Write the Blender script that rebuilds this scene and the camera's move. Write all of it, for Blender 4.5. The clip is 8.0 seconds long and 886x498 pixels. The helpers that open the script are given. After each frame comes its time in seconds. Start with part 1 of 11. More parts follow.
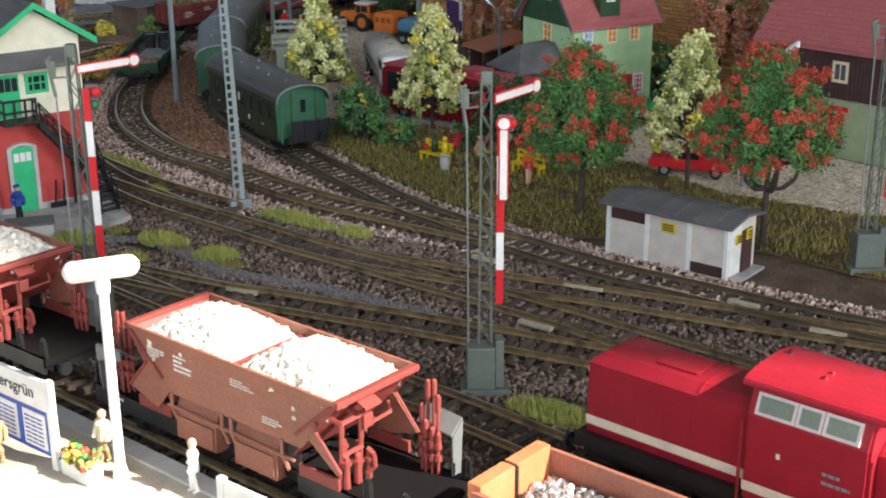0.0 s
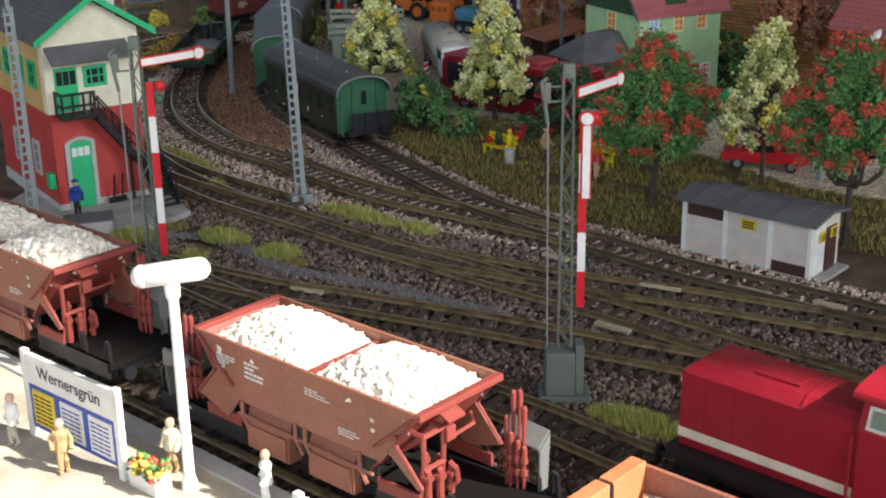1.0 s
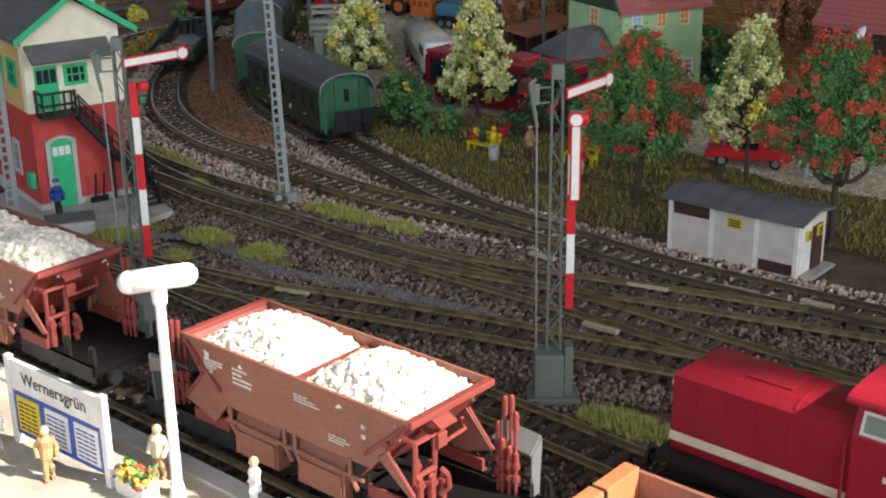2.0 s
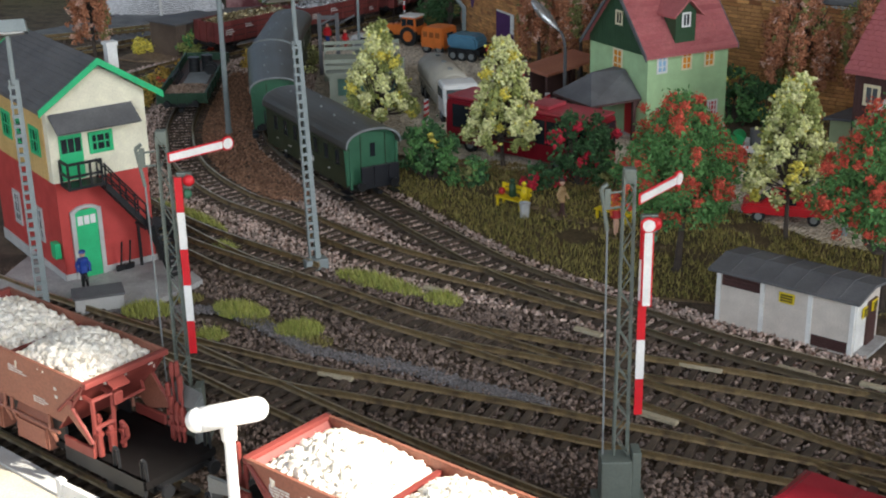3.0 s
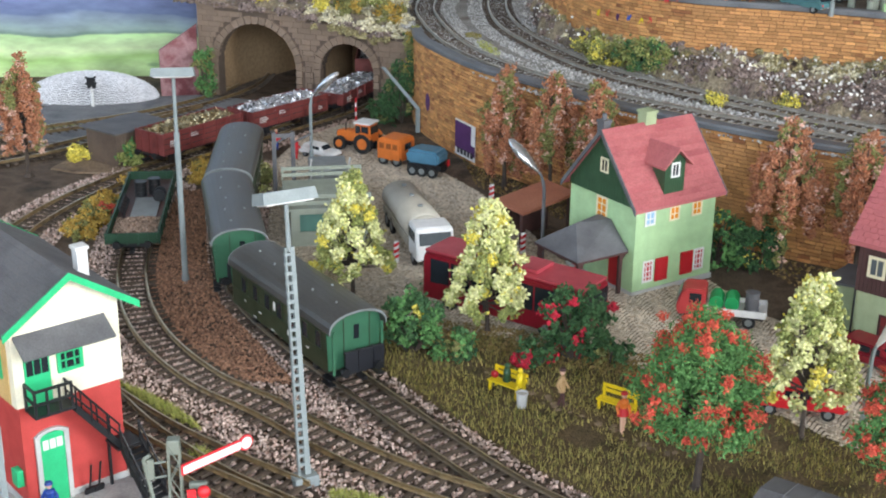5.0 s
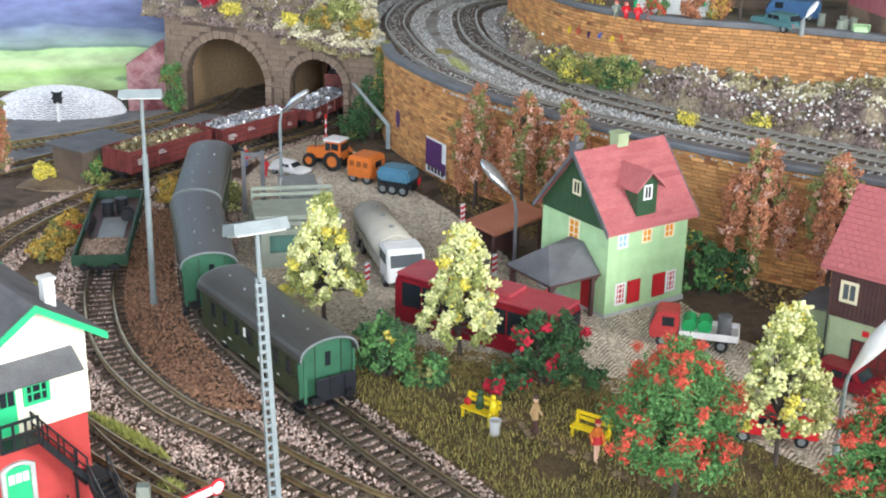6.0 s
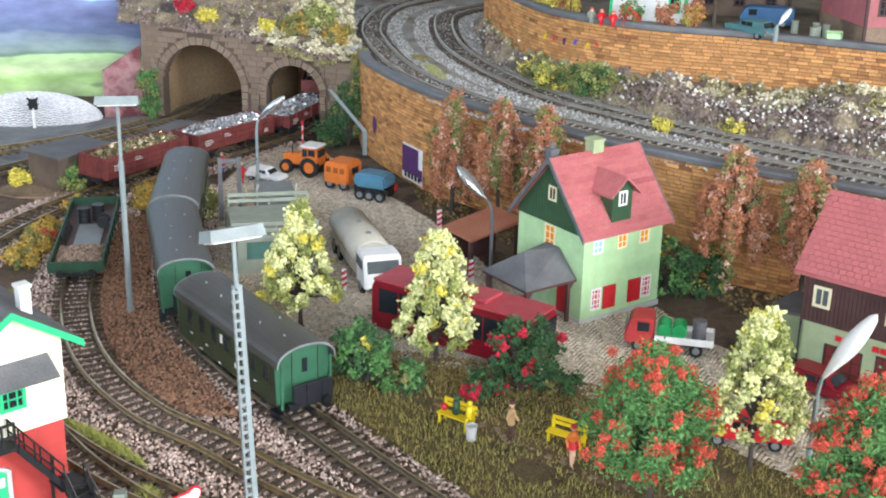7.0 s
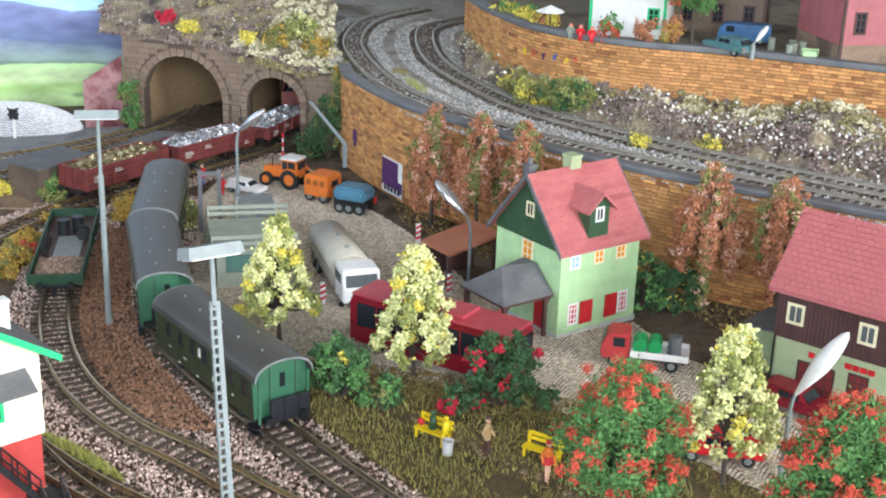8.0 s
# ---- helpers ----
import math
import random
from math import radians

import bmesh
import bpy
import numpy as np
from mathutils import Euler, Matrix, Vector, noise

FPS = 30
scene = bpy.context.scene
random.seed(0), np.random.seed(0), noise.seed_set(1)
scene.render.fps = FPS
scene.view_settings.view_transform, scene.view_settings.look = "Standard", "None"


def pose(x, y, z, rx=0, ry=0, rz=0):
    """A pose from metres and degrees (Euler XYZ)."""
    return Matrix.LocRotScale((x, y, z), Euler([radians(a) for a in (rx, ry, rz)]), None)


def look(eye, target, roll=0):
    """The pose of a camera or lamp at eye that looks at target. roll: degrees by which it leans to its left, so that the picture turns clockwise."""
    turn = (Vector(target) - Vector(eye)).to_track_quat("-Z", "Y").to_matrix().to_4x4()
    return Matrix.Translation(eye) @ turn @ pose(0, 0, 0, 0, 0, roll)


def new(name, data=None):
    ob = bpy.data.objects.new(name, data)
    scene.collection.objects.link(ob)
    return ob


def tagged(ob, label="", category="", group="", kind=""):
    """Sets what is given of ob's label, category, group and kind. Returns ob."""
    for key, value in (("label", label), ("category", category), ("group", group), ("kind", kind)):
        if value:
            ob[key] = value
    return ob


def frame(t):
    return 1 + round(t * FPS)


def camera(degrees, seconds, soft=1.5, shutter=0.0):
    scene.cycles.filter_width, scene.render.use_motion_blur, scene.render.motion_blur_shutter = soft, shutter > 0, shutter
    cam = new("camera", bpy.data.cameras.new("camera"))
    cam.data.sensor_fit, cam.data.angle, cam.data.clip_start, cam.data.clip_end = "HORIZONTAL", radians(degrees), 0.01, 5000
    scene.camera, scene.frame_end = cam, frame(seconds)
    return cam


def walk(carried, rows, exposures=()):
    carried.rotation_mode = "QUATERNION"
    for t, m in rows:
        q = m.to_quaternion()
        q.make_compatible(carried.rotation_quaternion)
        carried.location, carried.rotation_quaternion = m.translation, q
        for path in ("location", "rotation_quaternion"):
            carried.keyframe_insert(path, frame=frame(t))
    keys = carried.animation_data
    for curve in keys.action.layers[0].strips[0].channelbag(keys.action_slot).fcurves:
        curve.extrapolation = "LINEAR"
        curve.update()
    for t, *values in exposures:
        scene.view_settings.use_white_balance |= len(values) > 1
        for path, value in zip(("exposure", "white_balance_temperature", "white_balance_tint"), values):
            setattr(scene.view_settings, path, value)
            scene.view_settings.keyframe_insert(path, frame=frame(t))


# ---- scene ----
cam = camera(37.1, 8.0, soft=2.0)
# seconds, eye, then yaw, pitch, roll in radians
PATH = [
    (0.0, -0.00854, -0.06107, 0.21217, -0.01528, -0.33813, -0.0056),
    (0.5, -0.01545, -0.04666, 0.20921, 0.0018, -0.34315, -0.00929),
    (1.0, -0.02023, -0.04071, 0.20966, 0.01957, -0.34676, -0.0163),
    (2.5, -0.02958, -0.02806, 0.2168, -0.00746, -0.35717, -0.01437),
    (3.0, -0.05004, -0.00727, 0.24232, -0.01275, -0.36112, -0.01798),
    (3.5, -0.06576, 0.01352, 0.27321, -0.03606, -0.36232, -0.01523),
    (4.0, -0.08008, 0.0442, 0.28793, -0.06132, -0.36318, -0.00434),
    (4.5, -0.09089, 0.06617, 0.30457, -0.07913, -0.36323, 0.00433),
    (6.0, -0.0961, 0.08873, 0.32583, -0.1206, -0.35855, 0.02061),
    (6.5, -0.09588, 0.08924, 0.32514, -0.13021, -0.35673, 0.01973),
    (7.0, -0.09572, 0.08608, 0.32743, -0.13857, -0.35431, 0.02458),
    (7.5, -0.09441, 0.08434, 0.33092, -0.14539, -0.35228, 0.03007),
    (8.0, -0.09421, 0.08236, 0.33374, -0.15316, -0.34846, 0.035),
]


def aim(x, y, z, yaw, pitch, roll):
    d = Vector((-math.sin(yaw) * math.cos(pitch), math.cos(yaw) * math.cos(pitch), math.sin(pitch)))
    return look((x, y, z), Vector((x, y, z)) + d, math.degrees(roll))


walk(cam, [(row[0], aim(*row[1:])) for row in PATH],
     exposures=[(0.0, 1.55), (1.0, 1.22), (2.5, 1.18), (3.0, 1.40), (3.5, 1.86), (4.0, 2.33), (4.5, 2.42), (6.0, 2.83), (8.0, 2.87)])

# ---- light: sun and sky through the windows of the room ----
world = bpy.data.worlds.new("sky")
scene.world = world
world.use_nodes = True
wn = world.node_tree
sky = wn.nodes.new("ShaderNodeTexSky")
sky.sky_type, sky.sun_disc = "NISHITA", False
SUN_AZ, SUN_EL = math.atan2(-0.40, 0.92), radians(38)
sky.sun_elevation, sky.sun_rotation = SUN_EL, math.pi / 2 - SUN_AZ
wn.links.new(sky.outputs[0], wn.nodes["Background"].inputs[0])
wn.nodes["Background"].inputs[1].default_value = 0.09
sun_dir = Vector((math.cos(SUN_AZ) * math.cos(SUN_EL), math.sin(SUN_AZ) * math.cos(SUN_EL), math.sin(SUN_EL)))
sun = new("sun", bpy.data.lights.new("sun", "SUN"))
sun.data.energy, sun.data.angle, sun.data.color = 5.0, radians(0.53), (1.0, 0.93, 0.82)
sun.matrix_world = look((0, 0, 0), -sun_dir)


def sky_lamp(name, eye, target, w, h, power, color):
    lamp = new(name, bpy.data.lights.new(name, "AREA"))
    lamp.data.shape, lamp.data.size, lamp.data.size_y = "RECTANGLE", w, h
    lamp.data.energy, lamp.data.color = power, color
    lamp.matrix_world = look(eye, target)


sky_lamp("window_light", (1.88, -0.915, 0.80), (0.0, -0.85, 0.75), 0.92, 1.15, 13.2, (0.94, 0.97, 1.0))
# the next two stand in unseen windows, added as fill from front and left
sky_lamp("window_light", (-0.30, -1.41, 0.75), (-0.30, 0.0, 0.70), 1.85, 0.95, 8.3, (0.93, 0.97, 1.0))
sky_lamp("window_light", (-1.88, 0.7, 1.15), (0.0, 0.7, 1.1), 1.45, 1.45, 1.8, (0.9, 0.96, 1.0))


# ---- materials ----
def shade(name, *colors, scale=300.0, fine=1500.0, rough=0.6, metal=0.0, bump=0.25, island=0.0, piece=0.0, wear=0.15, depth=0.0004, spec=0.4, coat=0.0):
    """A surface of one to three mixed colours: broad patches, fine grain, relief, and chance differences between islands or pieces."""
    m = bpy.data.materials.new(name)
    m.use_nodes = True
    nt = m.node_tree
    nodes, link = nt.nodes, nt.links.new
    bsdf = nodes["Principled BSDF"]
    at = nodes.new("ShaderNodeTexCoord")
    n1, n2 = nodes.new("ShaderNodeTexNoise"), nodes.new("ShaderNodeTexNoise")
    n1.inputs["Scale"].default_value, n2.inputs["Scale"].default_value = scale, fine
    n1.inputs["Detail"].default_value, n2.inputs["Detail"].default_value = 4.0, 2.0
    link(at.outputs["Object"], n1.inputs["Vector"])
    link(at.outputs["Object"], n2.inputs["Vector"])
    ramp = nodes.new("ShaderNodeValToRGB")
    cs = colors if len(colors) > 1 else (colors[0], tuple(c * 0.82 for c in colors[0]))
    el = ramp.color_ramp.elements
    el[0].position, el[1].position = 0.34, 0.66
    el[0].color, el[1].color = (*cs[0], 1), (*cs[-1], 1)
    if len(cs) == 3:
        el.new(0.5).color = (*cs[1], 1)
    link(n1.outputs["Fac"], ramp.inputs[0])
    hsv = nodes.new("ShaderNodeHueSaturation")
    link(ramp.outputs[0], hsv.inputs["Color"])
    grain = nodes.new("ShaderNodeMapRange")
    grain.inputs["From Min"].default_value, grain.inputs["From Max"].default_value = 0.3, 0.7
    grain.inputs["To Min"].default_value, grain.inputs["To Max"].default_value = 1 - wear, 1 + wear
    link(n2.outputs["Fac"], grain.inputs["Value"])
    value = grain.outputs[0]
    if island or piece:
        src = nodes.new("ShaderNodeNewGeometry").outputs["Random Per Island"] if island else nodes.new("ShaderNodeObjectInfo").outputs["Random"]
        amount = island or piece
        r = nodes.new("ShaderNodeMapRange")
        r.inputs["To Min"].default_value, r.inputs["To Max"].default_value = 1 - amount, 1 + amount
        link(src, r.inputs["Value"])
        mul = nodes.new("ShaderNodeMath")
        mul.operation = "MULTIPLY"
        link(r.outputs[0], mul.inputs[0])
        link(value, mul.inputs[1])
        value = mul.outputs[0]
        add = nodes.new("ShaderNodeVectorMath")
        add.operation = "MULTIPLY_ADD"
        link(src, add.inputs[0])
        add.inputs[1].default_value = (3.1, 1.7, 2.3)
        link(at.outputs["Object"], add.inputs[2])
        link(add.outputs[0], n1.inputs["Vector"])
    link(value, hsv.inputs["Value"])
    link(hsv.outputs[0], bsdf.inputs["Base Color"])
    rr = nodes.new("ShaderNodeMapRange")
    rr.inputs["To Min"].default_value, rr.inputs["To Max"].default_value = max(0.05, rough - 0.12), min(1.0, rough + 0.12)
    link(n1.outputs["Fac"], rr.inputs["Value"])
    link(rr.outputs[0], bsdf.inputs["Roughness"])
    bsdf.inputs["Metallic"].default_value = metal
    bsdf.inputs["Specular IOR Level"].default_value = spec
    bsdf.inputs["Coat Weight"].default_value = coat
    if bump:
        b = nodes.new("ShaderNodeBump")
        b.inputs["Strength"].default_value, b.inputs["Distance"].default_value = bump, depth
        link(n2.outputs["Fac"], b.inputs["Height"])
        link(b.outputs[0], bsdf.inputs["Normal"])
    return m


M = {}
M["rail_grey"] = shade("grey_brown_rail", (0.30, 0.275, 0.235), (0.40, 0.375, 0.325), scale=120, fine=1500, rough=0.45, metal=0.5, bump=0.1)
M["soil"] = shade("soil", (0.085, 0.058, 0.038), (0.14, 0.098, 0.066), (0.055, 0.040, 0.028), scale=40, fine=900, rough=0.95, bump=0.9, wear=0.4, depth=0.0012)
M["ballast"] = shade("ballast_stone", (0.34, 0.212, 0.165), (0.62, 0.49, 0.42), (0.16, 0.088, 0.064), scale=60, fine=1200, rough=0.8, island=0.55, bump=0.3)
M["ballast_dark"] = shade("ballast_dark_stone", (0.120, 0.078, 0.058), (0.27, 0.20, 0.165), (0.050, 0.034, 0.026), scale=60, fine=1200, rough=0.85, island=0.5, bump=0.3)
M["gravel_red"] = shade("brown_gravel", (0.26, 0.13, 0.075), (0.38, 0.21, 0.13), (0.15, 0.08, 0.05), scale=60, fine=1200, rough=0.9, island=0.4, bump=0.3)
M["gravel_grey"] = shade("grey_gravel", (0.34, 0.33, 0.31), (0.50, 0.49, 0.47), (0.18, 0.17, 0.16), scale=60, fine=1200, rough=0.85, island=0.45, bump=0.3)
M["sleeper"] = shade("sleeper_wood", (0.066, 0.049, 0.037), (0.108, 0.079, 0.056), scale=300, fine=2500, rough=0.85, piece=0.35, bump=0.4)
M["rail"] = shade("rusty_rail", (0.180, 0.128, 0.064), (0.26, 0.185, 0.092), (0.115, 0.08, 0.046), scale=120, fine=1500, rough=0.5, metal=0.35, bump=0.1)
M["rail_top"] = shade("rail_head", (0.58, 0.51, 0.38), (0.42, 0.35, 0.24), scale=90, fine=900, rough=0.32, metal=0.9, bump=0.05)
M["rail_dark"] = shade("dark_rail", (0.10, 0.078, 0.05), (0.15, 0.115, 0.072), scale=120, fine=1500, rough=0.5, metal=0.4, bump=0.1)
M["meadow"] = shade("meadow_soil", (0.092, 0.066, 0.027), (0.13, 0.09, 0.045), (0.06, 0.048, 0.018), scale=30, fine=700, rough=0.95, bump=0.8, wear=0.4, depth=0.001)
M["blade"] = shade("grass_blade", (0.20, 0.18, 0.045), (0.33, 0.27, 0.085), (0.10, 0.115, 0.026), scale=25, fine=900, rough=0.8, island=0.45, bump=0)
M["tuft"] = shade("fresh_grass", (0.34, 0.40, 0.07), (0.50, 0.48, 0.15), (0.20, 0.28, 0.05), scale=60, fine=900, rough=0.8, island=0.4, bump=0)
M["cobble"] = shade("cobble_stone", (0.52, 0.44, 0.335), (0.66, 0.58, 0.46), (0.38, 0.30, 0.21), scale=40, fine=1300, rough=0.75, island=0.25, bump=0.3)
M["joint"] = shade("sandy_joint", (0.060, 0.045, 0.030), (0.095, 0.072, 0.05), scale=60, fine=900, rough=0.95, bump=0.4)
M["asphalt"] = shade("asphalt", (0.16, 0.16, 0.165), (0.21, 0.21, 0.21), (0.125, 0.125, 0.13), scale=25, fine=1500, rough=0.85, bump=0.4, wear=0.2)
M["platform"] = shade("platform_paving", (0.42, 0.38, 0.31), (0.50, 0.45, 0.37), (0.36, 0.32, 0.26), scale=40, fine=1200, rough=0.85, bump=0.3)
M["concrete"] = shade("concrete", (0.34, 0.33, 0.32), (0.42, 0.41, 0.40), (0.27, 0.26, 0.25), scale=50, fine=1200, rough=0.85, bump=0.3)
M["brick"] = shade("ochre_brick", (0.44, 0.19, 0.065), (0.58, 0.30, 0.11), (0.28, 0.11, 0.045), scale=25, fine=1200, rough=0.75, piece=0.28, bump=0.4)
M["brick_far"] = shade("ochre_brick_joined", (0.44, 0.19, 0.065), (0.58, 0.30, 0.11), (0.28, 0.11, 0.045), scale=25, fine=1200, rough=0.75, island=0.28, bump=0.4)
M["mortar"] = shade("dark_mortar", (0.085, 0.045, 0.025), (0.13, 0.075, 0.04), scale=60, fine=900, rough=0.9, bump=0.4)
M["coping"] = shade("slate_coping", (0.115, 0.12, 0.13), (0.16, 0.165, 0.175), scale=60, fine=1200, rough=0.6, bump=0.2)
M["stone"] = shade("portal_stone", (0.195, 0.138, 0.098), (0.235, 0.17, 0.125), (0.155, 0.11, 0.08), scale=22, fine=900, rough=0.85, piece=0.09, bump=0.5)
M["stone_far"] = shade("portal_stone_joined", (0.20, 0.135, 0.09), (0.27, 0.19, 0.135), (0.13, 0.09, 0.065), scale=30, fine=900, rough=0.85, island=0.25, bump=0.5)
M["liner"] = shade("tunnel_lining", (0.24, 0.155, 0.08), (0.32, 0.215, 0.12), scale=12, fine=300, rough=0.8, bump=0.1)
M["rock"] = shade("rock", (0.17, 0.125, 0.11), (0.36, 0.29, 0.19), (0.11, 0.085, 0.08), scale=22, fine=500, rough=0.9, island=0.3, bump=0.9, wear=0.4, depth=0.0015)
M["moss"] = shade("mossy_soil", (0.20, 0.17, 0.06), (0.32, 0.25, 0.12), (0.12, 0.12, 0.045), scale=35, fine=600, rough=0.95, bump=0.8, wear=0.4, depth=0.001)


# ---- building helpers ----
def mesh_object(name, mesh, mats, parent=None, label="", smooth=False):
    for m in mats if isinstance(mats, (list, tuple)) else [mats]:
        mesh.materials.append(m)
    ob = new(name, mesh)
    if parent:
        ob.parent = parent
    if label:
        tagged(ob, label)
    if smooth:
        mesh.shade_smooth()
    return ob


def part(name, bm, mats, parent=None, label="", smooth=False):
    mesh = bpy.data.meshes.new(name)
    bmesh.ops.recalc_face_normals(bm, faces=bm.faces)
    bm.to_mesh(mesh)
    bm.free()
    return mesh_object(name, mesh, mats, parent, label, smooth)


def thing(name, m, label, category, group=""):
    ob = new(name)
    ob.empty_display_size = 0.01
    ob.matrix_basis = m
    return tagged(ob, label, category, group)


def setting(ob, label, category):
    return tagged(ob, label, category, kind="structure")


def solid(bm, verts, faces, mi=0):
    vs = [bm.verts.new(v) for v in verts]
    out = []
    for f in faces:
        fc = bm.faces.new([vs[i] for i in f])
        fc.material_index = mi
        out.append(fc)
    return out


CUBE_F = ((0, 3, 2, 1), (4, 5, 6, 7), (0, 1, 5, 4), (1, 2, 6, 5), (2, 3, 7, 6), (3, 0, 4, 7))


def box(bm, x0, x1, y0, y1, z0, z1, m=None, bevel=0.0, mi=0):
    vs = [Vector(v) for v in ((x0, y0, z0), (x1, y0, z0), (x1, y1, z0), (x0, y1, z0), (x0, y0, z1), (x1, y0, z1), (x1, y1, z1), (x0, y1, z1))]
    if m is not None:
        vs = [m @ v for v in vs]
    fs = solid(bm, vs, CUBE_F, mi)
    if bevel:
        es = list({e for f in fs for e in f.edges})
        bmesh.ops.bevel(bm, geom=es, offset=bevel, segments=2, affect="EDGES", profile=0.6)


def prism(bm, pts, vec, mi=0):
    """The flat outline pts (3D), pushed along vec."""
    n, vec = len(pts), Vector(vec)
    vs = [Vector(p) for p in pts] + [Vector(p) + vec for p in pts]
    faces = [tuple(range(n - 1, -1, -1)), tuple(range(n, 2 * n))] + [(i, (i + 1) % n, n + (i + 1) % n, n + i) for i in range(n)]
    return solid(bm, vs, faces, mi)


def rod(bm, a, b, r, r2=None, n=8, mi=0, caps=True):
    a, b = Vector(a), Vector(b)
    r2 = r if r2 is None else r2
    d = (b - a).normalized()
    side = d.orthogonal().normalized()
    up = d.cross(side)
    ring = lambda c, q: [bm.verts.new(c + q * (math.cos(2 * math.pi * i / n) * side + math.sin(2 * math.pi * i / n) * up)) for i in range(n)]
    p, q = ring(a, r), ring(b, r2)
    for i in range(n):
        bm.faces.new((p[i], p[(i + 1) % n], q[(i + 1) % n], q[i])).material_index = mi
    if caps:
        bm.faces.new(p[::-1]).material_index = mi
        bm.faces.new(q).material_index = mi


def tube(bm, pts, r, n=6, r2=None):
    k = len(pts) - 1
    for i in range(k):
        u = lambda j: r if r2 is None else r + (r2 - r) * j / k
        rod(bm, pts[i], pts[i + 1], u(i), u(i + 1), n)


def ball(bm, c, r, squash=(1, 1, 1), sub=2):
    m = Matrix.Translation(c) @ Matrix.Diagonal((r * squash[0], r * squash[1], r * squash[2], 1))
    bmesh.ops.create_icosphere(bm, subdivisions=sub, radius=1.0, matrix=m)


def curve(pts, step=0.004):
    """Points at even steps along a smooth line through pts (2D or 3D)."""
    p = [np.array(q, float) for q in pts]
    p = [2 * p[0] - p[1]] + p + [2 * p[-1] - p[-2]]
    out = []
    for i in range(1, len(p) - 2):
        a, b, c, d = p[i - 1:i + 3]
        for t in np.linspace(0, 1, 24, endpoint=False):
            out.append(0.5 * ((2 * b) + (c - a) * t + (2 * a - 5 * b + 4 * c - d) * t * t + (3 * b - a - 3 * c + d) * t ** 3))
    out.append(p[-2])
    out = np.array(out)
    s = np.concatenate([[0], np.cumsum(np.linalg.norm(np.diff(out, axis=0), axis=1))])
    at = np.linspace(0, s[-1], max(2, int(s[-1] / step) + 1))
    return np.stack([np.interp(at, s, out[:, k]) for k in range(out.shape[1])], 1)


def tangents(line):
    d = np.gradient(line[:, :2], axis=0)
    return d / np.linalg.norm(d, axis=1, keepdims=True)


def sweep(bm, line, profile, z=0.0, top_mi=0):
    """A closed outline of (to the left, up) carried along a line."""
    t = tangents(line)
    nrm = np.stack([-t[:, 1], t[:, 0]], 1)
    rings = [[bm.verts.new((p[0] + d * q[0], p[1] + d * q[1], z + h)) for d, h in profile] for p, q in zip(line, nrm)]
    k, zmax = len(profile), max(h for _, h in profile)
    for a, b in zip(rings[:-1], rings[1:]):
        for i in range(k):
            f = bm.faces.new((a[i], a[(i + 1) % k], b[(i + 1) % k], b[i]))
            if top_mi and profile[i][1] == zmax and profile[(i + 1) % k][1] == zmax:
                f.material_index = top_mi
    bm.faces.new(rings[0][::-1])
    bm.faces.new(rings[-1])


OCTA_V = np.array([(1, 0, 0), (-1, 0, 0), (0, 1, 0), (0, -1, 0), (0, 0, 1), (0, 0, -1)], float)
OCTA_F = np.array([(0, 2, 4), (2, 1, 4), (1, 3, 4), (3, 0, 4), (2, 0, 5), (1, 2, 5), (3, 1, 5), (0, 3, 5)])
_b = bmesh.new()
bmesh.ops.create_icosphere(_b, subdivisions=1, radius=1.0)
ICO_V = np.array([v.co[:] for v in _b.verts])
ICO_F = np.array([[v.index for v in f.verts] for f in _b.faces])
_b.free()
BLADE_V = np.array([(-0.5, 0, 0), (0.5, 0, 0), (0.12, 0.25, 0.6), (0, 0.5, 1.0)])
BLADE_F = np.array([(0, 1, 2), (0, 2, 3)])
BOX_V = np.array([(-.5, -.5, -.5), (.5, -.5, -.5), (.5, .5, -.5), (-.5, .5, -.5), (-.5, -.5, .5), (.5, -.5, .5), (.5, .5, .5), (-.5, .5, .5)])
BOX_F = np.array(CUBE_F)


def scatter(name, shape, centres, sizes, mat, rng, parent=None, label="", turn="all", yaws=None, jitter=0.25, kind=""):
    """Many small copies of one shape joined into a mesh."""
    v, f = shape
    n, k = len(centres), len(v)
    sizes = np.asarray(sizes, float)
    if sizes.ndim == 1:
        sizes = sizes[:, None] * np.ones(3)
    verts = v[None] * sizes[:, None]
    if jitter:
        verts = verts * (1 + rng.uniform(-jitter, jitter, (n, k, 1)))
    if turn == "all":
        q = rng.normal(size=(n, 4))
        q /= np.linalg.norm(q, axis=1, keepdims=True)
        w, x, y, z = q.T
        r = np.stack([1 - 2 * (y * y + z * z), 2 * (x * y - z * w), 2 * (x * z + y * w), 2 * (x * y + z * w), 1 - 2 * (x * x + z * z), 2 * (y * z - x * w),
                      2 * (x * z - y * w), 2 * (y * z + x * w), 1 - 2 * (x * x + y * y)], 1).reshape(n, 3, 3)
    else:
        a = rng.uniform(0, 2 * np.pi, n) if yaws is None else np.asarray(yaws)
        c, s, o, i = np.cos(a), np.sin(a), np.zeros(n), np.ones(n)
        r = np.stack([c, -s, o, s, c, o, o, o, i], 1).reshape(n, 3, 3)
    verts = np.einsum("nij,nkj->nki", r, verts) + np.asarray(centres)[:, None]
    faces = (f[None] + (np.arange(n) * k)[:, None, None]).reshape(-1, f.shape[1])
    mesh = bpy.data.meshes.new(name)
    mesh.from_pydata(verts.reshape(-1, 3).tolist(), [], faces.tolist())
    ob = mesh_object(name, mesh, mat, parent, label)
    if kind:
        ob["kind"] = kind
    return ob


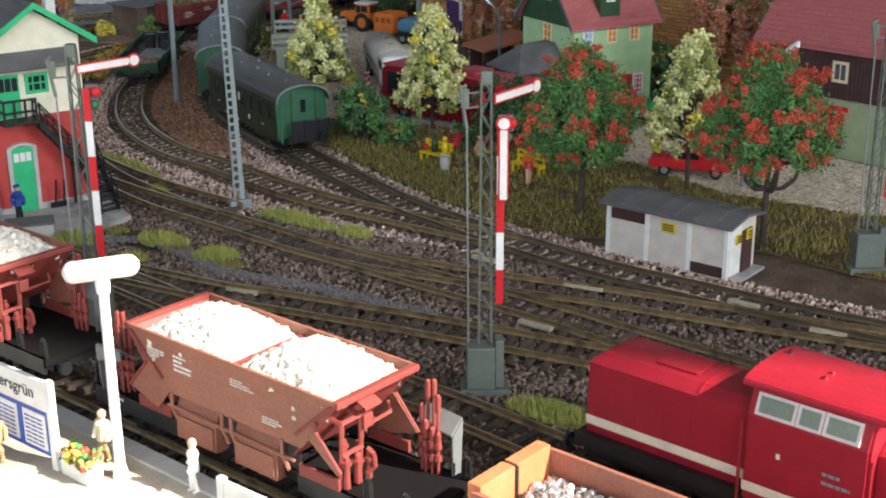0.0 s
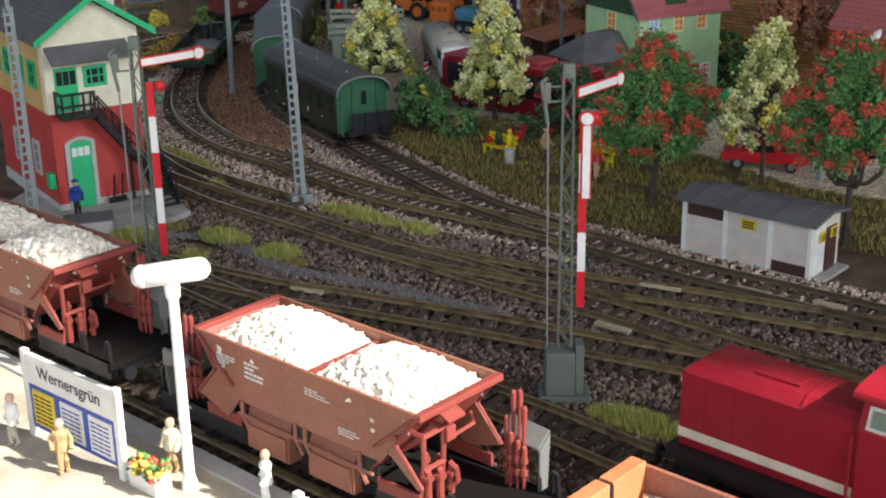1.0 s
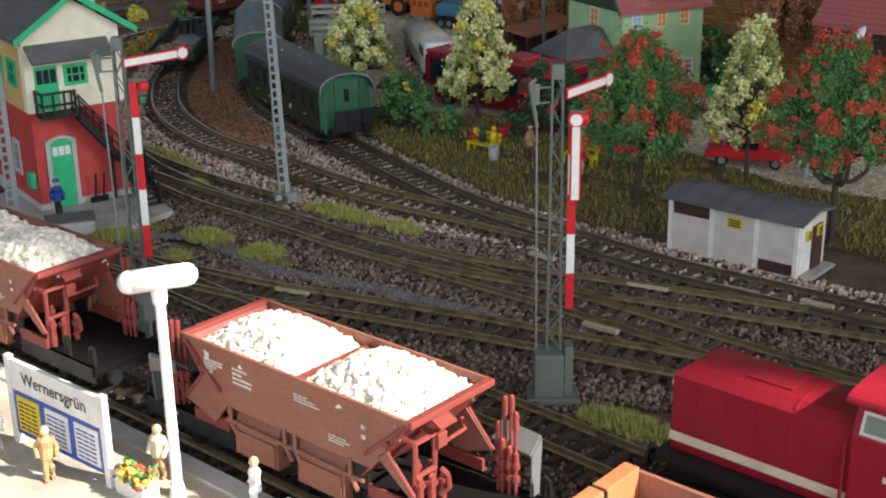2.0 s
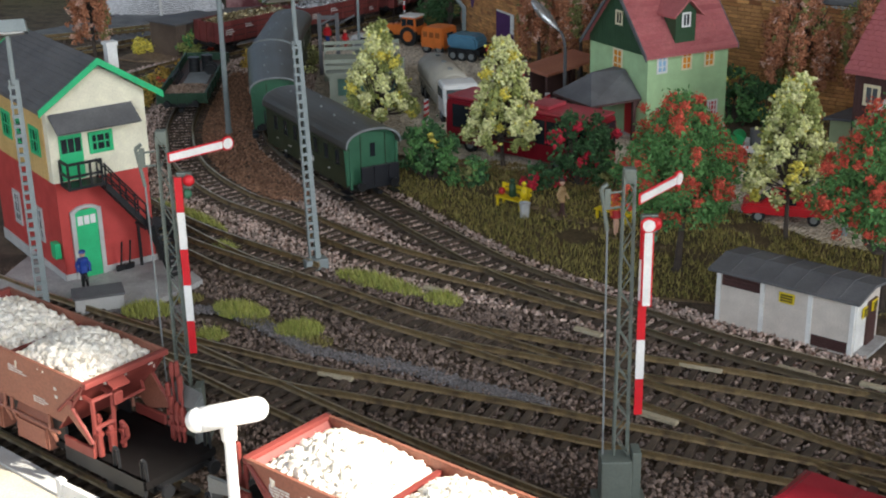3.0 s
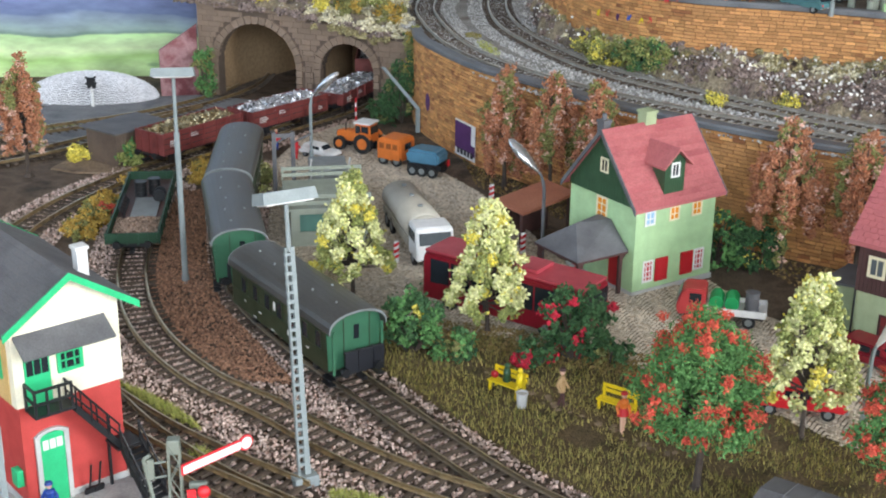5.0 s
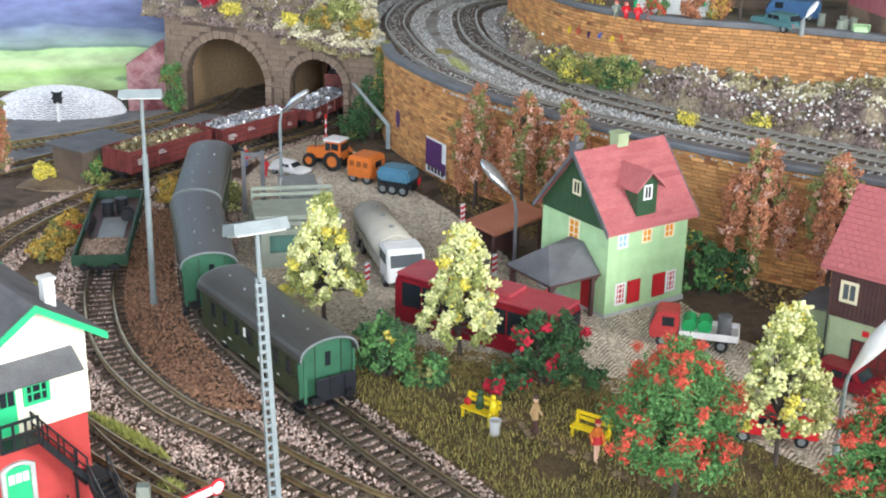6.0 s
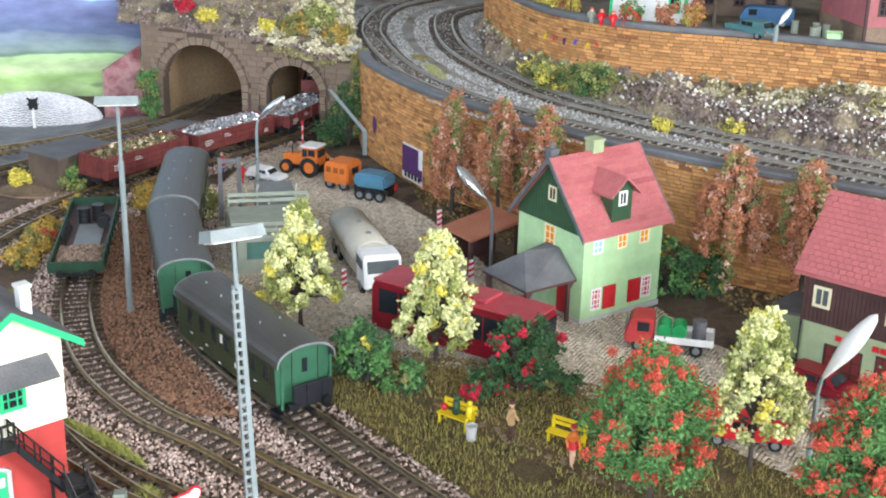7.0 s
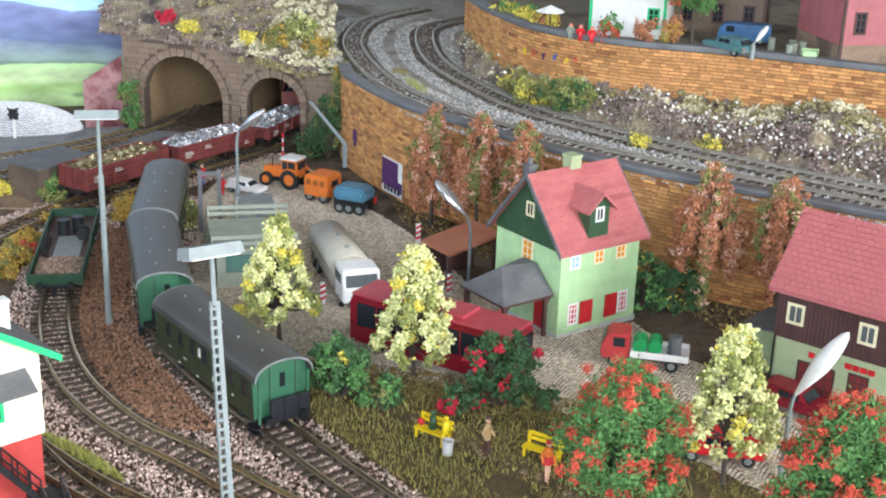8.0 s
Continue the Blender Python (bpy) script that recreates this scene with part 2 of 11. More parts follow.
def near_line(p, line):
    """For points p (n, 2): distance to a line, and signed side distance."""
    best = np.full(len(p), 9.0)
    for i in range(0, len(line), 2):
        d = np.hypot(p[:, 0] - line[i, 0], p[:, 1] - line[i, 1])
        best = np.minimum(best, d)
    return best


def inside(p, poly):
    x, y = p[:, 0], p[:, 1]
    odd = np.zeros(len(p), bool)
    for (x0, y0), (x1, y1) in zip(poly, poly[1:] + poly[:1]):
        cross = ((y0 > y) != (y1 > y)) & (x < (x1 - x0) * (y - y0) / (y1 - y0 + 1e-12) + x0)
        odd ^= cross
    return odd


def flat(name, poly, z, mat, thick=0.001, label="", category=""):
    bm = bmesh.new()
    prism(bm, [(x, y, z - thick) for x, y in poly], (0, 0, thick))
    return setting(part(name, bm, mat), label, category)


RNG = np.random.default_rng(7)

# ---- the room round the layout ----
M["wall_paint"] = shade("wall_paint", (0.25, 0.225, 0.19), (0.29, 0.26, 0.225), scale=3, fine=200, rough=0.9, bump=0.1)
M["ceiling_paint"] = shade("ceiling_paint", (0.32, 0.305, 0.28), (0.36, 0.34, 0.31), scale=3, fine=200, rough=0.9, bump=0.1)
M["floor_wood"] = shade("floor_wood", (0.22, 0.13, 0.07), (0.30, 0.18, 0.10), scale=6, fine=90, rough=0.5, bump=0.1)
M["frame_wood"] = shade("fascia_wood", (0.16, 0.10, 0.06), (0.22, 0.14, 0.08), scale=8, fine=150, rough=0.6, bump=0.1)
X0, X1, Y0, Y1, Z0, Z1 = -2.1, 1.9, -1.45, 2.3, -0.95, 2.3


def room_wall(name, a, b, opening=None):
    """A wall 12 cm thick from a to b on the plan; opening: start and end along it, bottom and top."""
    a, b = Vector((*a, 0)), Vector((*b, 0))
    d = (b - a).normalized()
    n = Vector((d.y, -d.x, 0)) * 0.12
    bm = bmesh.new()
    L = (b - a).length
    spans = [(0, L, Z0, Z1)]
    if opening:
        s0, s1, w0, w1 = opening
        spans = [(0, s0, Z0, Z1), (s1, L, Z0, Z1), (s0, s1, Z0, w0), (s0, s1, w1, Z1)]
    for s0, s1, z0, z1 in spans:
        p, q = a + d * s0, a + d * s1
        prism(bm, [(p.x, p.y, z0), (q.x, q.y, z0), (q.x, q.y, z1), (p.x, p.y, z1)], n)
    setting(part(name, bm, M["wall_paint"]), "plain brownish-painted room wall", "wall")


room_wall("wall_east", (X1, Y1), (X1, Y0), (Y1 + 0.451, Y1 + 1.38, 0.2, 2.1))
# south and west openings are unseen, added to house the fill lamps
room_wall("wall_south", (X1, Y0), (X0, Y0), (1.25, 3.15, 0.25, 1.8))
room_wall("wall_west", (X0, Y0), (X0, Y1), (1.40, 2.90, 0.4, 1.9))
room_wall("wall_north", (X0, Y1), (X1, Y1))
bm = bmesh.new()
box(bm, X0, X1, Y0, Y1, Z0 - 0.1, Z0)
setting(part("floor", bm, M["floor_wood"]), "brown wooden room floor", "floor")
bm = bmesh.new()
box(bm, X0, X1, Y0, Y1, Z1, Z1 + 0.1)
setting(part("ceiling", bm, M["ceiling_paint"]), "dull grey-beige room ceiling", "ceiling")

# ---- track lines on the plan ----
T0 = curve([(-0.11, 0.60), (-0.17, 0.655), (-0.215, 0.71), (-0.262, 0.78), (-0.30, 0.86), (-0.308, 0.94), (-0.283, 1.02), (-0.243, 1.085), (-0.213, 1.121), (-0.178, 1.16), (-0.128, 1.21), (-0.082, 1.262), (-0.055, 1.31), (-0.04, 1.40), (-0.04, 1.55)])
T1 = curve([(0.30, 0.37), (0.22, 0.403), (0.15, 0.445), (0.114, 0.473), (0.074, 0.504), (0.037, 0.541), (0.005, 0.577), (-0.017, 0.604), (-0.047, 0.652), (-0.077, 0.703), (-0.113, 0.765), (-0.142, 0.828), (-0.155, 0.89), (-0.160, 0.955), (-0.159, 1.03), (-0.156, 1.10)])
T2 = curve([(0.037, 0.541), (-0.022, 0.585), (-0.062, 0.615), (-0.095, 0.648), (-0.127, 0.686), (-0.160, 0.720), (-0.188, 0.766), (-0.205, 0.810), (-0.215, 0.855), (-0.220, 0.90), (-0.223, 1.0), (-0.222, 1.055)])
T3 = curve([(0.36, 0.335), (0.25, 0.385), (0.15, 0.432), (0.108, 0.452), (0.072, 0.470), (0.033, 0.487), (0.0, 0.503), (-0.045, 0.527), (-0.070, 0.546), (-0.095, 0.569), (-0.122, 0.593), (-0.149, 0.618), (-0.186, 0.663), (-0.215, 0.71)])
T3B = curve([(-0.070, 0.546), (-0.04, 0.522), (0.0, 0.489), (0.037, 0.459), (0.079, 0.421), (0.125, 0.381), (0.20, 0.318), (0.30, 0.24)])
T4 = curve([(0.125, 0.376), (0.065, 0.403), (0.012, 0.429), (-0.012, 0.441), (-0.045, 0.456), (-0.078, 0.471), (-0.102, 0.481), (-0.144, 0.505), (-0.175, 0.524), (-0.21, 0.549), (-0.25, 0.58), (-0.32, 0.64), (-0.42, 0.73)])
T5 = curve([(-0.175, 0.524), (-0.14, 0.492), (-0.11, 0.463), (-0.05, 0.4075), (0.0, 0.3645), (0.035, 0.3310), (0.10, 0.2710), (0.20, 0.181), (0.32, 0.075)])
T6 = curve([(-0.47, 0.675), (-0.36, 0.579), (-0.236, 0.470), (-0.148, 0.395), (-0.06, 0.319), (0.02, 0.250), (0.10, 0.180), (0.22, 0.075)])
U1 = curve([(0.10, 1.56), (0.04, 1.49), (0.012, 1.40), (0.006, 1.318), (0.019, 1.199), (0.047, 1.115), (0.085, 1.045), (0.152, 0.965), (0.24, 0.885), (0.33, 0.81), (0.45, 0.72)])
W1 = curve([(-0.012, 1.262), (-0.008, 1.205), (0.0255, 1.108), (0.060, 1.056), (0.114, 0.979), (0.191, 0.900), (0.262, 0.843), (0.36, 0.765), (0.46, 0.69)])
U2 = curve([(0.15, 1.50), (0.10, 1.45), (0.081, 1.39), (0.077, 1.268), (0.104, 1.147), (0.138, 1.069), (0.208, 0.978), (0.295, 0.887), (0.38, 0.81), (0.50, 0.71)])
TF = curve([(-0.60, 1.10), (-0.45, 1.17), (-0.33, 1.225), (-0.255, 1.27), (-0.20, 1.325), (-0.165, 1.39), (-0.15, 1.50)])
TW = curve([(-0.60, 1.02), (-0.45, 1.08), (-0.36, 1.13), (-0.30, 1.18), (-0.25, 1.235), (-0.20, 1.29)])
TRACKS = {"T0": T0, "T1": T1, "T2": T2, "T3": T3, "T3B": T3B, "T4": T4, "T5": T5, "T6": T6}
SHELF = 0.079
RAIL = [(-0.0010, 0.0), (0.0010, 0.0), (0.00042, 0.0007), (0.0005, 0.0025), (-0.0005, 0.0025), (-0.00042, 0.0007)]
bm = bmesh.new()
box(bm, -0.0013, 0.0013, -0.0148, 0.0148, -0.0006, 0.0012)
SLEEPER = bpy.data.meshes.new("sleeper")
bm.to_mesh(SLEEPER)
bm.free()
SLEEPER.materials.append(M["sleeper"])


def lay_track(line, z, lift=0.0, dark=None, pitch=0.0072):
    root = new("railway_track")
    setting(root, "brown-railed model track on dark sleepers in ballast", "track")
    t = tangents(line)
    nrm = np.stack([-t[:, 1], t[:, 0]], 1)
    for s in (-1, 1):
        bm = bmesh.new()
        sweep(bm, line + nrm * s * 0.00875, RAIL, z + 0.0012 + lift, 1)
        part("rail", bm, [M[dark or "rail"], M["rail_top"]], root)
    length = np.concatenate([[0], np.cumsum(np.linalg.norm(np.diff(line, axis=0), axis=1))])
    for s in np.arange(pitch / 2, length[-1], pitch):
        x, y = np.interp(s, length, line[:, 0]), np.interp(s, length, line[:, 1])
        i = min(int(s / length[-1] * (len(line) - 1)), len(line) - 1)
        ob = new("sleeper", SLEEPER)
        ob.parent = root
        ob.matrix_basis = Matrix.Translation((x, y, z + lift * 0.6 + 0.00002 * (i % 5))) @ Matrix.Rotation(math.atan2(t[i, 1], t[i, 0]) + RNG.uniform(-0.02, 0.02), 4, "Z")
    return root


# ---- ground of the layout ----
def sheet(name, x0, x1, y0, y1, step, height, mat, label, category):
    nx, ny = int((x1 - x0) / step) + 1, int((y1 - y0) / step) + 1
    verts = [(x, y, height(x, y)) for y in np.linspace(y0, y1, ny) for x in np.linspace(x0, x1, nx)]
    faces = [(j * nx + i, j * nx + i + 1, (j + 1) * nx + i + 1, (j + 1) * nx + i) for j in range(ny - 1) for i in range(nx - 1)]
    mesh = bpy.data.meshes.new(name)
    mesh.from_pydata(verts, [], faces)
    return setting(mesh_object(name, mesh, mat, smooth=True), label, category)


def lump(x, y, k=30.0):
    return noise.noise((x * k, y * k, 0.3))


sheet("ground", -1.1, 1.1, -0.5, 1.9, 0.01, lambda x, y: -0.0012 + 0.0007 * lump(x, y, 40) + 0.0004 * lump(x, y, 130), M["soil"], "brown soil and cinder ground of the model layout", "ground")
bm = bmesh.new()
box(bm, -1.1, 1.1, -0.5, 1.9, -0.10, -0.004)
for x in (-1.0, 1.0):
    for y in (-0.4, 0.7, 1.8):
        box(bm, x - 0.03, x + 0.03, y - 0.03, y + 0.03, -0.95, -0.10)
tagged(part("layout_table", bm, M["frame_wood"]), "brown wooden table under the model layout", "table")

for name, line in TRACKS.items():
    lay_track(line, 0.0, 0.0002 * ("T3B", "T3", "T2", "T1", "T5", "T4", "T0", "T6").index(name), dark="rail_dark" if name == "T1" else None)
lay_track(TF, 0.0, 0.0002)
lay_track(TW, 0.0, 0.0)
lay_track(U1, SHELF, 0.0, dark="rail_grey")
lay_track(U2, SHELF, 0.0002, dark="rail_grey")

# ballast: stones along the tracks, none on the rails
ALL = np.concatenate(list(TRACKS.values()))


def stones(n, x0, x1, y0, y1, keep, mat, label, z=0.0, small=0.0006, big=0.0013, name="ballast"):
    p = np.stack([RNG.uniform(x0, x1, n), RNG.uniform(y0, y1, n)], 1)
    p = p[keep(p)]
    r = RNG.uniform(small, big, len(p)) * RNG.uniform(0.75, 1.1, len(p))
    c = np.column_stack([p, z + RNG.uniform(-0.0004, 0.0004, len(p))])
    tagged(scatter(name, (OCTA_V, OCTA_F), c, np.stack([r * 1.1, r, r * 0.8], 1), mat, RNG), label, "gravel", kind="stuff")


def off_rails(p, lines, gap=0.0017):
    ok = np.ones(len(p), bool)
    for line in lines:
        d = near_line(p, line)
        ok &= np.abs(d - 0.00875) > gap
    return ok


LINES = list(TRACKS.values())


def bed(p, lo, hi):
    d = np.min([near_line(p, l) for l in LINES], axis=0)
    return (d > lo) & (d < hi)


MEADOW = [(-0.090, 0.772), (-0.058, 0.716), (-0.028, 0.665), (0.002, 0.617), (0.022, 0.593), (0.050, 0.566), (0.075, 0.558), (0.10, 0.548), (0.155, 0.535), (0.19, 0.50), (0.34, 0.42), (0.40, 0.55), (0.22, 0.585), (0.155, 0.628), (0.115, 0.690), (0.065, 0.728), (0.0, 0.766), (-0.05, 0.790)]
YARD = [(-0.118, 0.855), (-0.05, 0.792), (0.0, 0.768), (0.065, 0.730), (0.115, 0.692), (0.155, 0.630), (0.22, 0.587), (0.40, 0.56), (0.40, 0.60), (0.27, 0.66), (0.20, 0.742), (0.165, 0.79), (0.15, 0.845), (0.10, 0.83), (0.06, 0.89), (0.04, 0.98), (0.018, 1.045), (-0.006, 1.10), (-0.035, 1.18), (-0.055, 1.232), (-0.075, 1.235), (-0.115, 1.19), (-0.135, 1.12), (-0.135, 0.95)]
FRONT = lambda p: p[:, 1] < 0.60 - 0.55 * (p[:, 0] + 0.1)
WEDGE = [(-0.212, 0.87), (-0.200, 0.82), (-0.178, 0.765), (-0.14, 0.72), (-0.112, 0.715), (-0.13, 0.76), (-0.158, 0.825), (-0.172, 0.90), (-0.178, 0.96), (-0.18, 1.05), (-0.205, 1.05)]
stones(90000, -0.32, 0.30, 0.28, 0.62, lambda p: FRONT(p) & bed(p, 0, 0.034) & off_rails(p, LINES), M["ballast_dark"], "dark brown ballast stones between the front tracks")
stones(170000, -0.34, 0.20, 0.44, 1.25, lambda p: ~FRONT(p) & bed(p, 0, 0.030) & ~inside(p, MEADOW) & ~inside(p, YARD) & off_rails(p, LINES) & ~inside(p, WEDGE), M["ballast"], "pinkish grey ballast stones of the rear tracks")
stones(26000, -0.22, -0.10, 0.70, 1.06, lambda p: inside(p, WEDGE) & off_rails(p, LINES), M["gravel_red"], "red-brown cinder between two rear tracks")
stones(90000, -0.03, 0.40, 0.75, 1.50, lambda p: (np.minimum(near_line(p, U1), near_line(p, U2)) < 0.030) & (near_line(p, W1) > 0.0085) & off_rails(p, [U1, U2]), M["gravel_grey"], "pale grey ballast stones of the upper tracks", z=SHELF)


# stones that fill the gaps between the sleepers
def cribs(lines, mat, label, per, z=0.0, pitch=0.0072):
    pts = []
    for line in lines:
        d = tangents(line)
        length = np.concatenate([[0], np.cumsum(np.linalg.norm(np.diff(line, axis=0), axis=1))])
        s = np.repeat(np.arange(pitch, length[-1], pitch), per)
        s = s + RNG.normal(0, 0.0009, len(s))
        off = RNG.uniform(-0.0072, 0.0072, len(s))
        x, y, tx, ty = (np.interp(s, length, a) for a in (line[:, 0], line[:, 1], d[:, 0], d[:, 1]))
        pts.append(np.stack([x - ty * off, y + tx * off], 1))
    p = np.concatenate(pts)
    p = p[off_rails(p, LINES + [U1, U2])]
    r = RNG.uniform(0.0006, 0.0011, len(p))
    tagged(scatter("ballast", (OCTA_V, OCTA_F), np.column_stack([p, z + RNG.uniform(0.0004, 0.0011, len(p))]), np.stack([r * 1.1, r, r * 0.8], 1), mat, RNG), label, "gravel", kind="stuff")


cribs([T1, T2, T0], M["ballast"], "pale pinkish stones between the sleepers of the rear tracks", 12)
cribs([T3, T3B, T4], M["ballast_dark"], "dark stones between the sleepers of the front tracks", 5)
cribs([U1, U2], M["gravel_grey"], "pale grey stones between the sleepers of the upper tracks", 9, SHELF)


# ---- retaining walls and tunnel portal ----
W2 = curve([(0.16, 1.42), (0.125, 1.36), (0.108, 1.285), (0.133, 1.155), (0.190, 1.085), (0.277, 1.042), (0.372, 0.982), (0.50, 0.89), (0.62, 0.80)])
bm = bmesh.new()
box(bm, -0.5, 0.5, -0.5, 0.5, -0.5, 0.5)
UNIT = bpy.data.meshes.new("brick")
bm.to_mesh(UNIT)
bm.free()
UNIT.materials.append(M["brick"])


def brick_wall(name, line, z0, z1, label, near, side=1, thick=0.006):
    """A curved wall: a mortar core, courses of raised bricks on its face, and a coping."""
    bm = bmesh.new()
    h = z1 - z0
    sweep(bm, line, [(0, 0), (0, h), (side * thick, h), (side * thick, 0)], z0)
    root = setting(part(name, bm, M["mortar"]), label, "wall")
    bm = bmesh.new()
    sweep(bm, line, [(-side * 0.0022, 0.0), (-side * 0.0026, 0.0028), (-side * 0.0018, 0.0042), (side * 0.0075, 0.0042), (side * 0.0075, 0.0)], z1)
    part("coping", bm, M["coping"], root, "dark grey rounded coping")
    t = tangents(line)
    length = np.concatenate([[0], np.cumsum(np.linalg.norm(np.diff(line, axis=0), axis=1))])
    rest_c, rest_s, rest_y = [], [], []
    course, bl, made = 0.0027, 0.0096, 0
    for row in range(int(h / course)):
        s = bl * (0.5 if row % 2 else 0.0) + 0.001
        while s < length[-1] - bl:
            w = bl * RNG.choice([1.0, 1.0, 0.55, 0.8])
            m = s + w / 2
            x, y = np.interp(m, length, line[:, 0]), np.interp(m, length, line[:, 1])
            tx, ty = np.interp(m, length, t[:, 0]), np.interp(m, length, t[:, 1])
            out = RNG.uniform(0.0005, 0.0011)
            c = (x + side * ty * out / 2, y - side * tx * out / 2, z0 + row * course + course / 2)
            size, yaw = (w - 0.00045, out + 0.0002, course - 0.0005), math.atan2(ty, tx)
            if near(x, y, c[2]) and made < 300:
                ob = new("brick", UNIT)
                ob.parent = root
                ob.matrix_basis = Matrix.Translation(c) @ Matrix.Rotation(yaw, 4, "Z") @ Matrix.Diagonal((*size, 1))
                made += 1
            else:
                rest_c.append(c), rest_s.append(size), rest_y.append(yaw)
            s += w
    scatter("brickwork", (BOX_V, BOX_F), np.array(rest_c), np.array(rest_s), M["brick_far"], RNG, root, turn="z", yaws=rest_y, jitter=0.0, kind="stuff")
    return root


wall_low = brick_wall("retaining_wall_lower", W1, 0.0, SHELF, "ochre brick retaining wall below the upper tracks", lambda x, y, z: 0.14 < x < 0.235 and z > 0.02)
wall_up = brick_wall("retaining_wall_upper", W2, SHELF + 0.004, 0.135, "ochre brick retaining wall below the upper town", lambda x, y, z: 0.19 < x < 0.30 and z > 0.105)

# upper shelf with its two tracks
M["shelf"] = shade("fine_grey_gravel_bed", (0.24, 0.225, 0.20), (0.34, 0.325, 0.30), (0.17, 0.14, 0.11), scale=20, fine=900, rough=0.95, bump=0.8, wear=0.4, depth=0.001)
edge1 = [tuple(p) for p in W1[::4]]
bm = bmesh.new()
prism(bm, [(x + 0.003, y + 0.003, SHELF - 0.02) for x, y in edge1] + [(0.9, 0.9, SHELF - 0.02), (0.9, 1.88, SHELF - 0.02), (-0.02, 1.88, SHELF - 0.02)], (0, 0, 0.0196))
setting(part("upper_shelf", bm, M["shelf"]), "grey gravelled ground of the upper track level", "ground")
M["town_soil"] = shade("town_soil", (0.115, 0.092, 0.065), (0.17, 0.14, 0.10), (0.07, 0.062, 0.042), scale=25, fine=700, rough=0.95, bump=0.6, wear=0.35, depth=0.001)
edge2 = [tuple(p) for p in W2[::4]]
bm = bmesh.new()
prism(bm, [(x + 0.004, y + 0.004, 0.115) for x, y in edge2] + [(0.95, 0.95, 0.115), (0.95, 1.88, 0.115), (0.17, 1.88, 0.115)], (0, 0, 0.0195))
setting(part("upper_town_ground", bm, M["town_soil"]), "brown trodden ground of the upper town", "ground")


PORTAL_A, PORTAL_B = Vector((-0.212, 1.352, 0)), Vector((-0.008, 1.262, 0))
PORTAL_D = (PORTAL_B - PORTAL_A).normalized()
M["portal_joint"] = shade("portal_joint", (0.085, 0.062, 0.046), (0.12, 0.088, 0.066), scale=60, fine=900, rough=0.95, bump=0.4)


def portal_top(s):
    """Height of the stone front along its length: it falls towards the brick wall."""
    return float(np.interp(s, (0.0, 0.113, 0.18, 0.224), (0.0885, 0.0820, 0.0715, 0.068)))


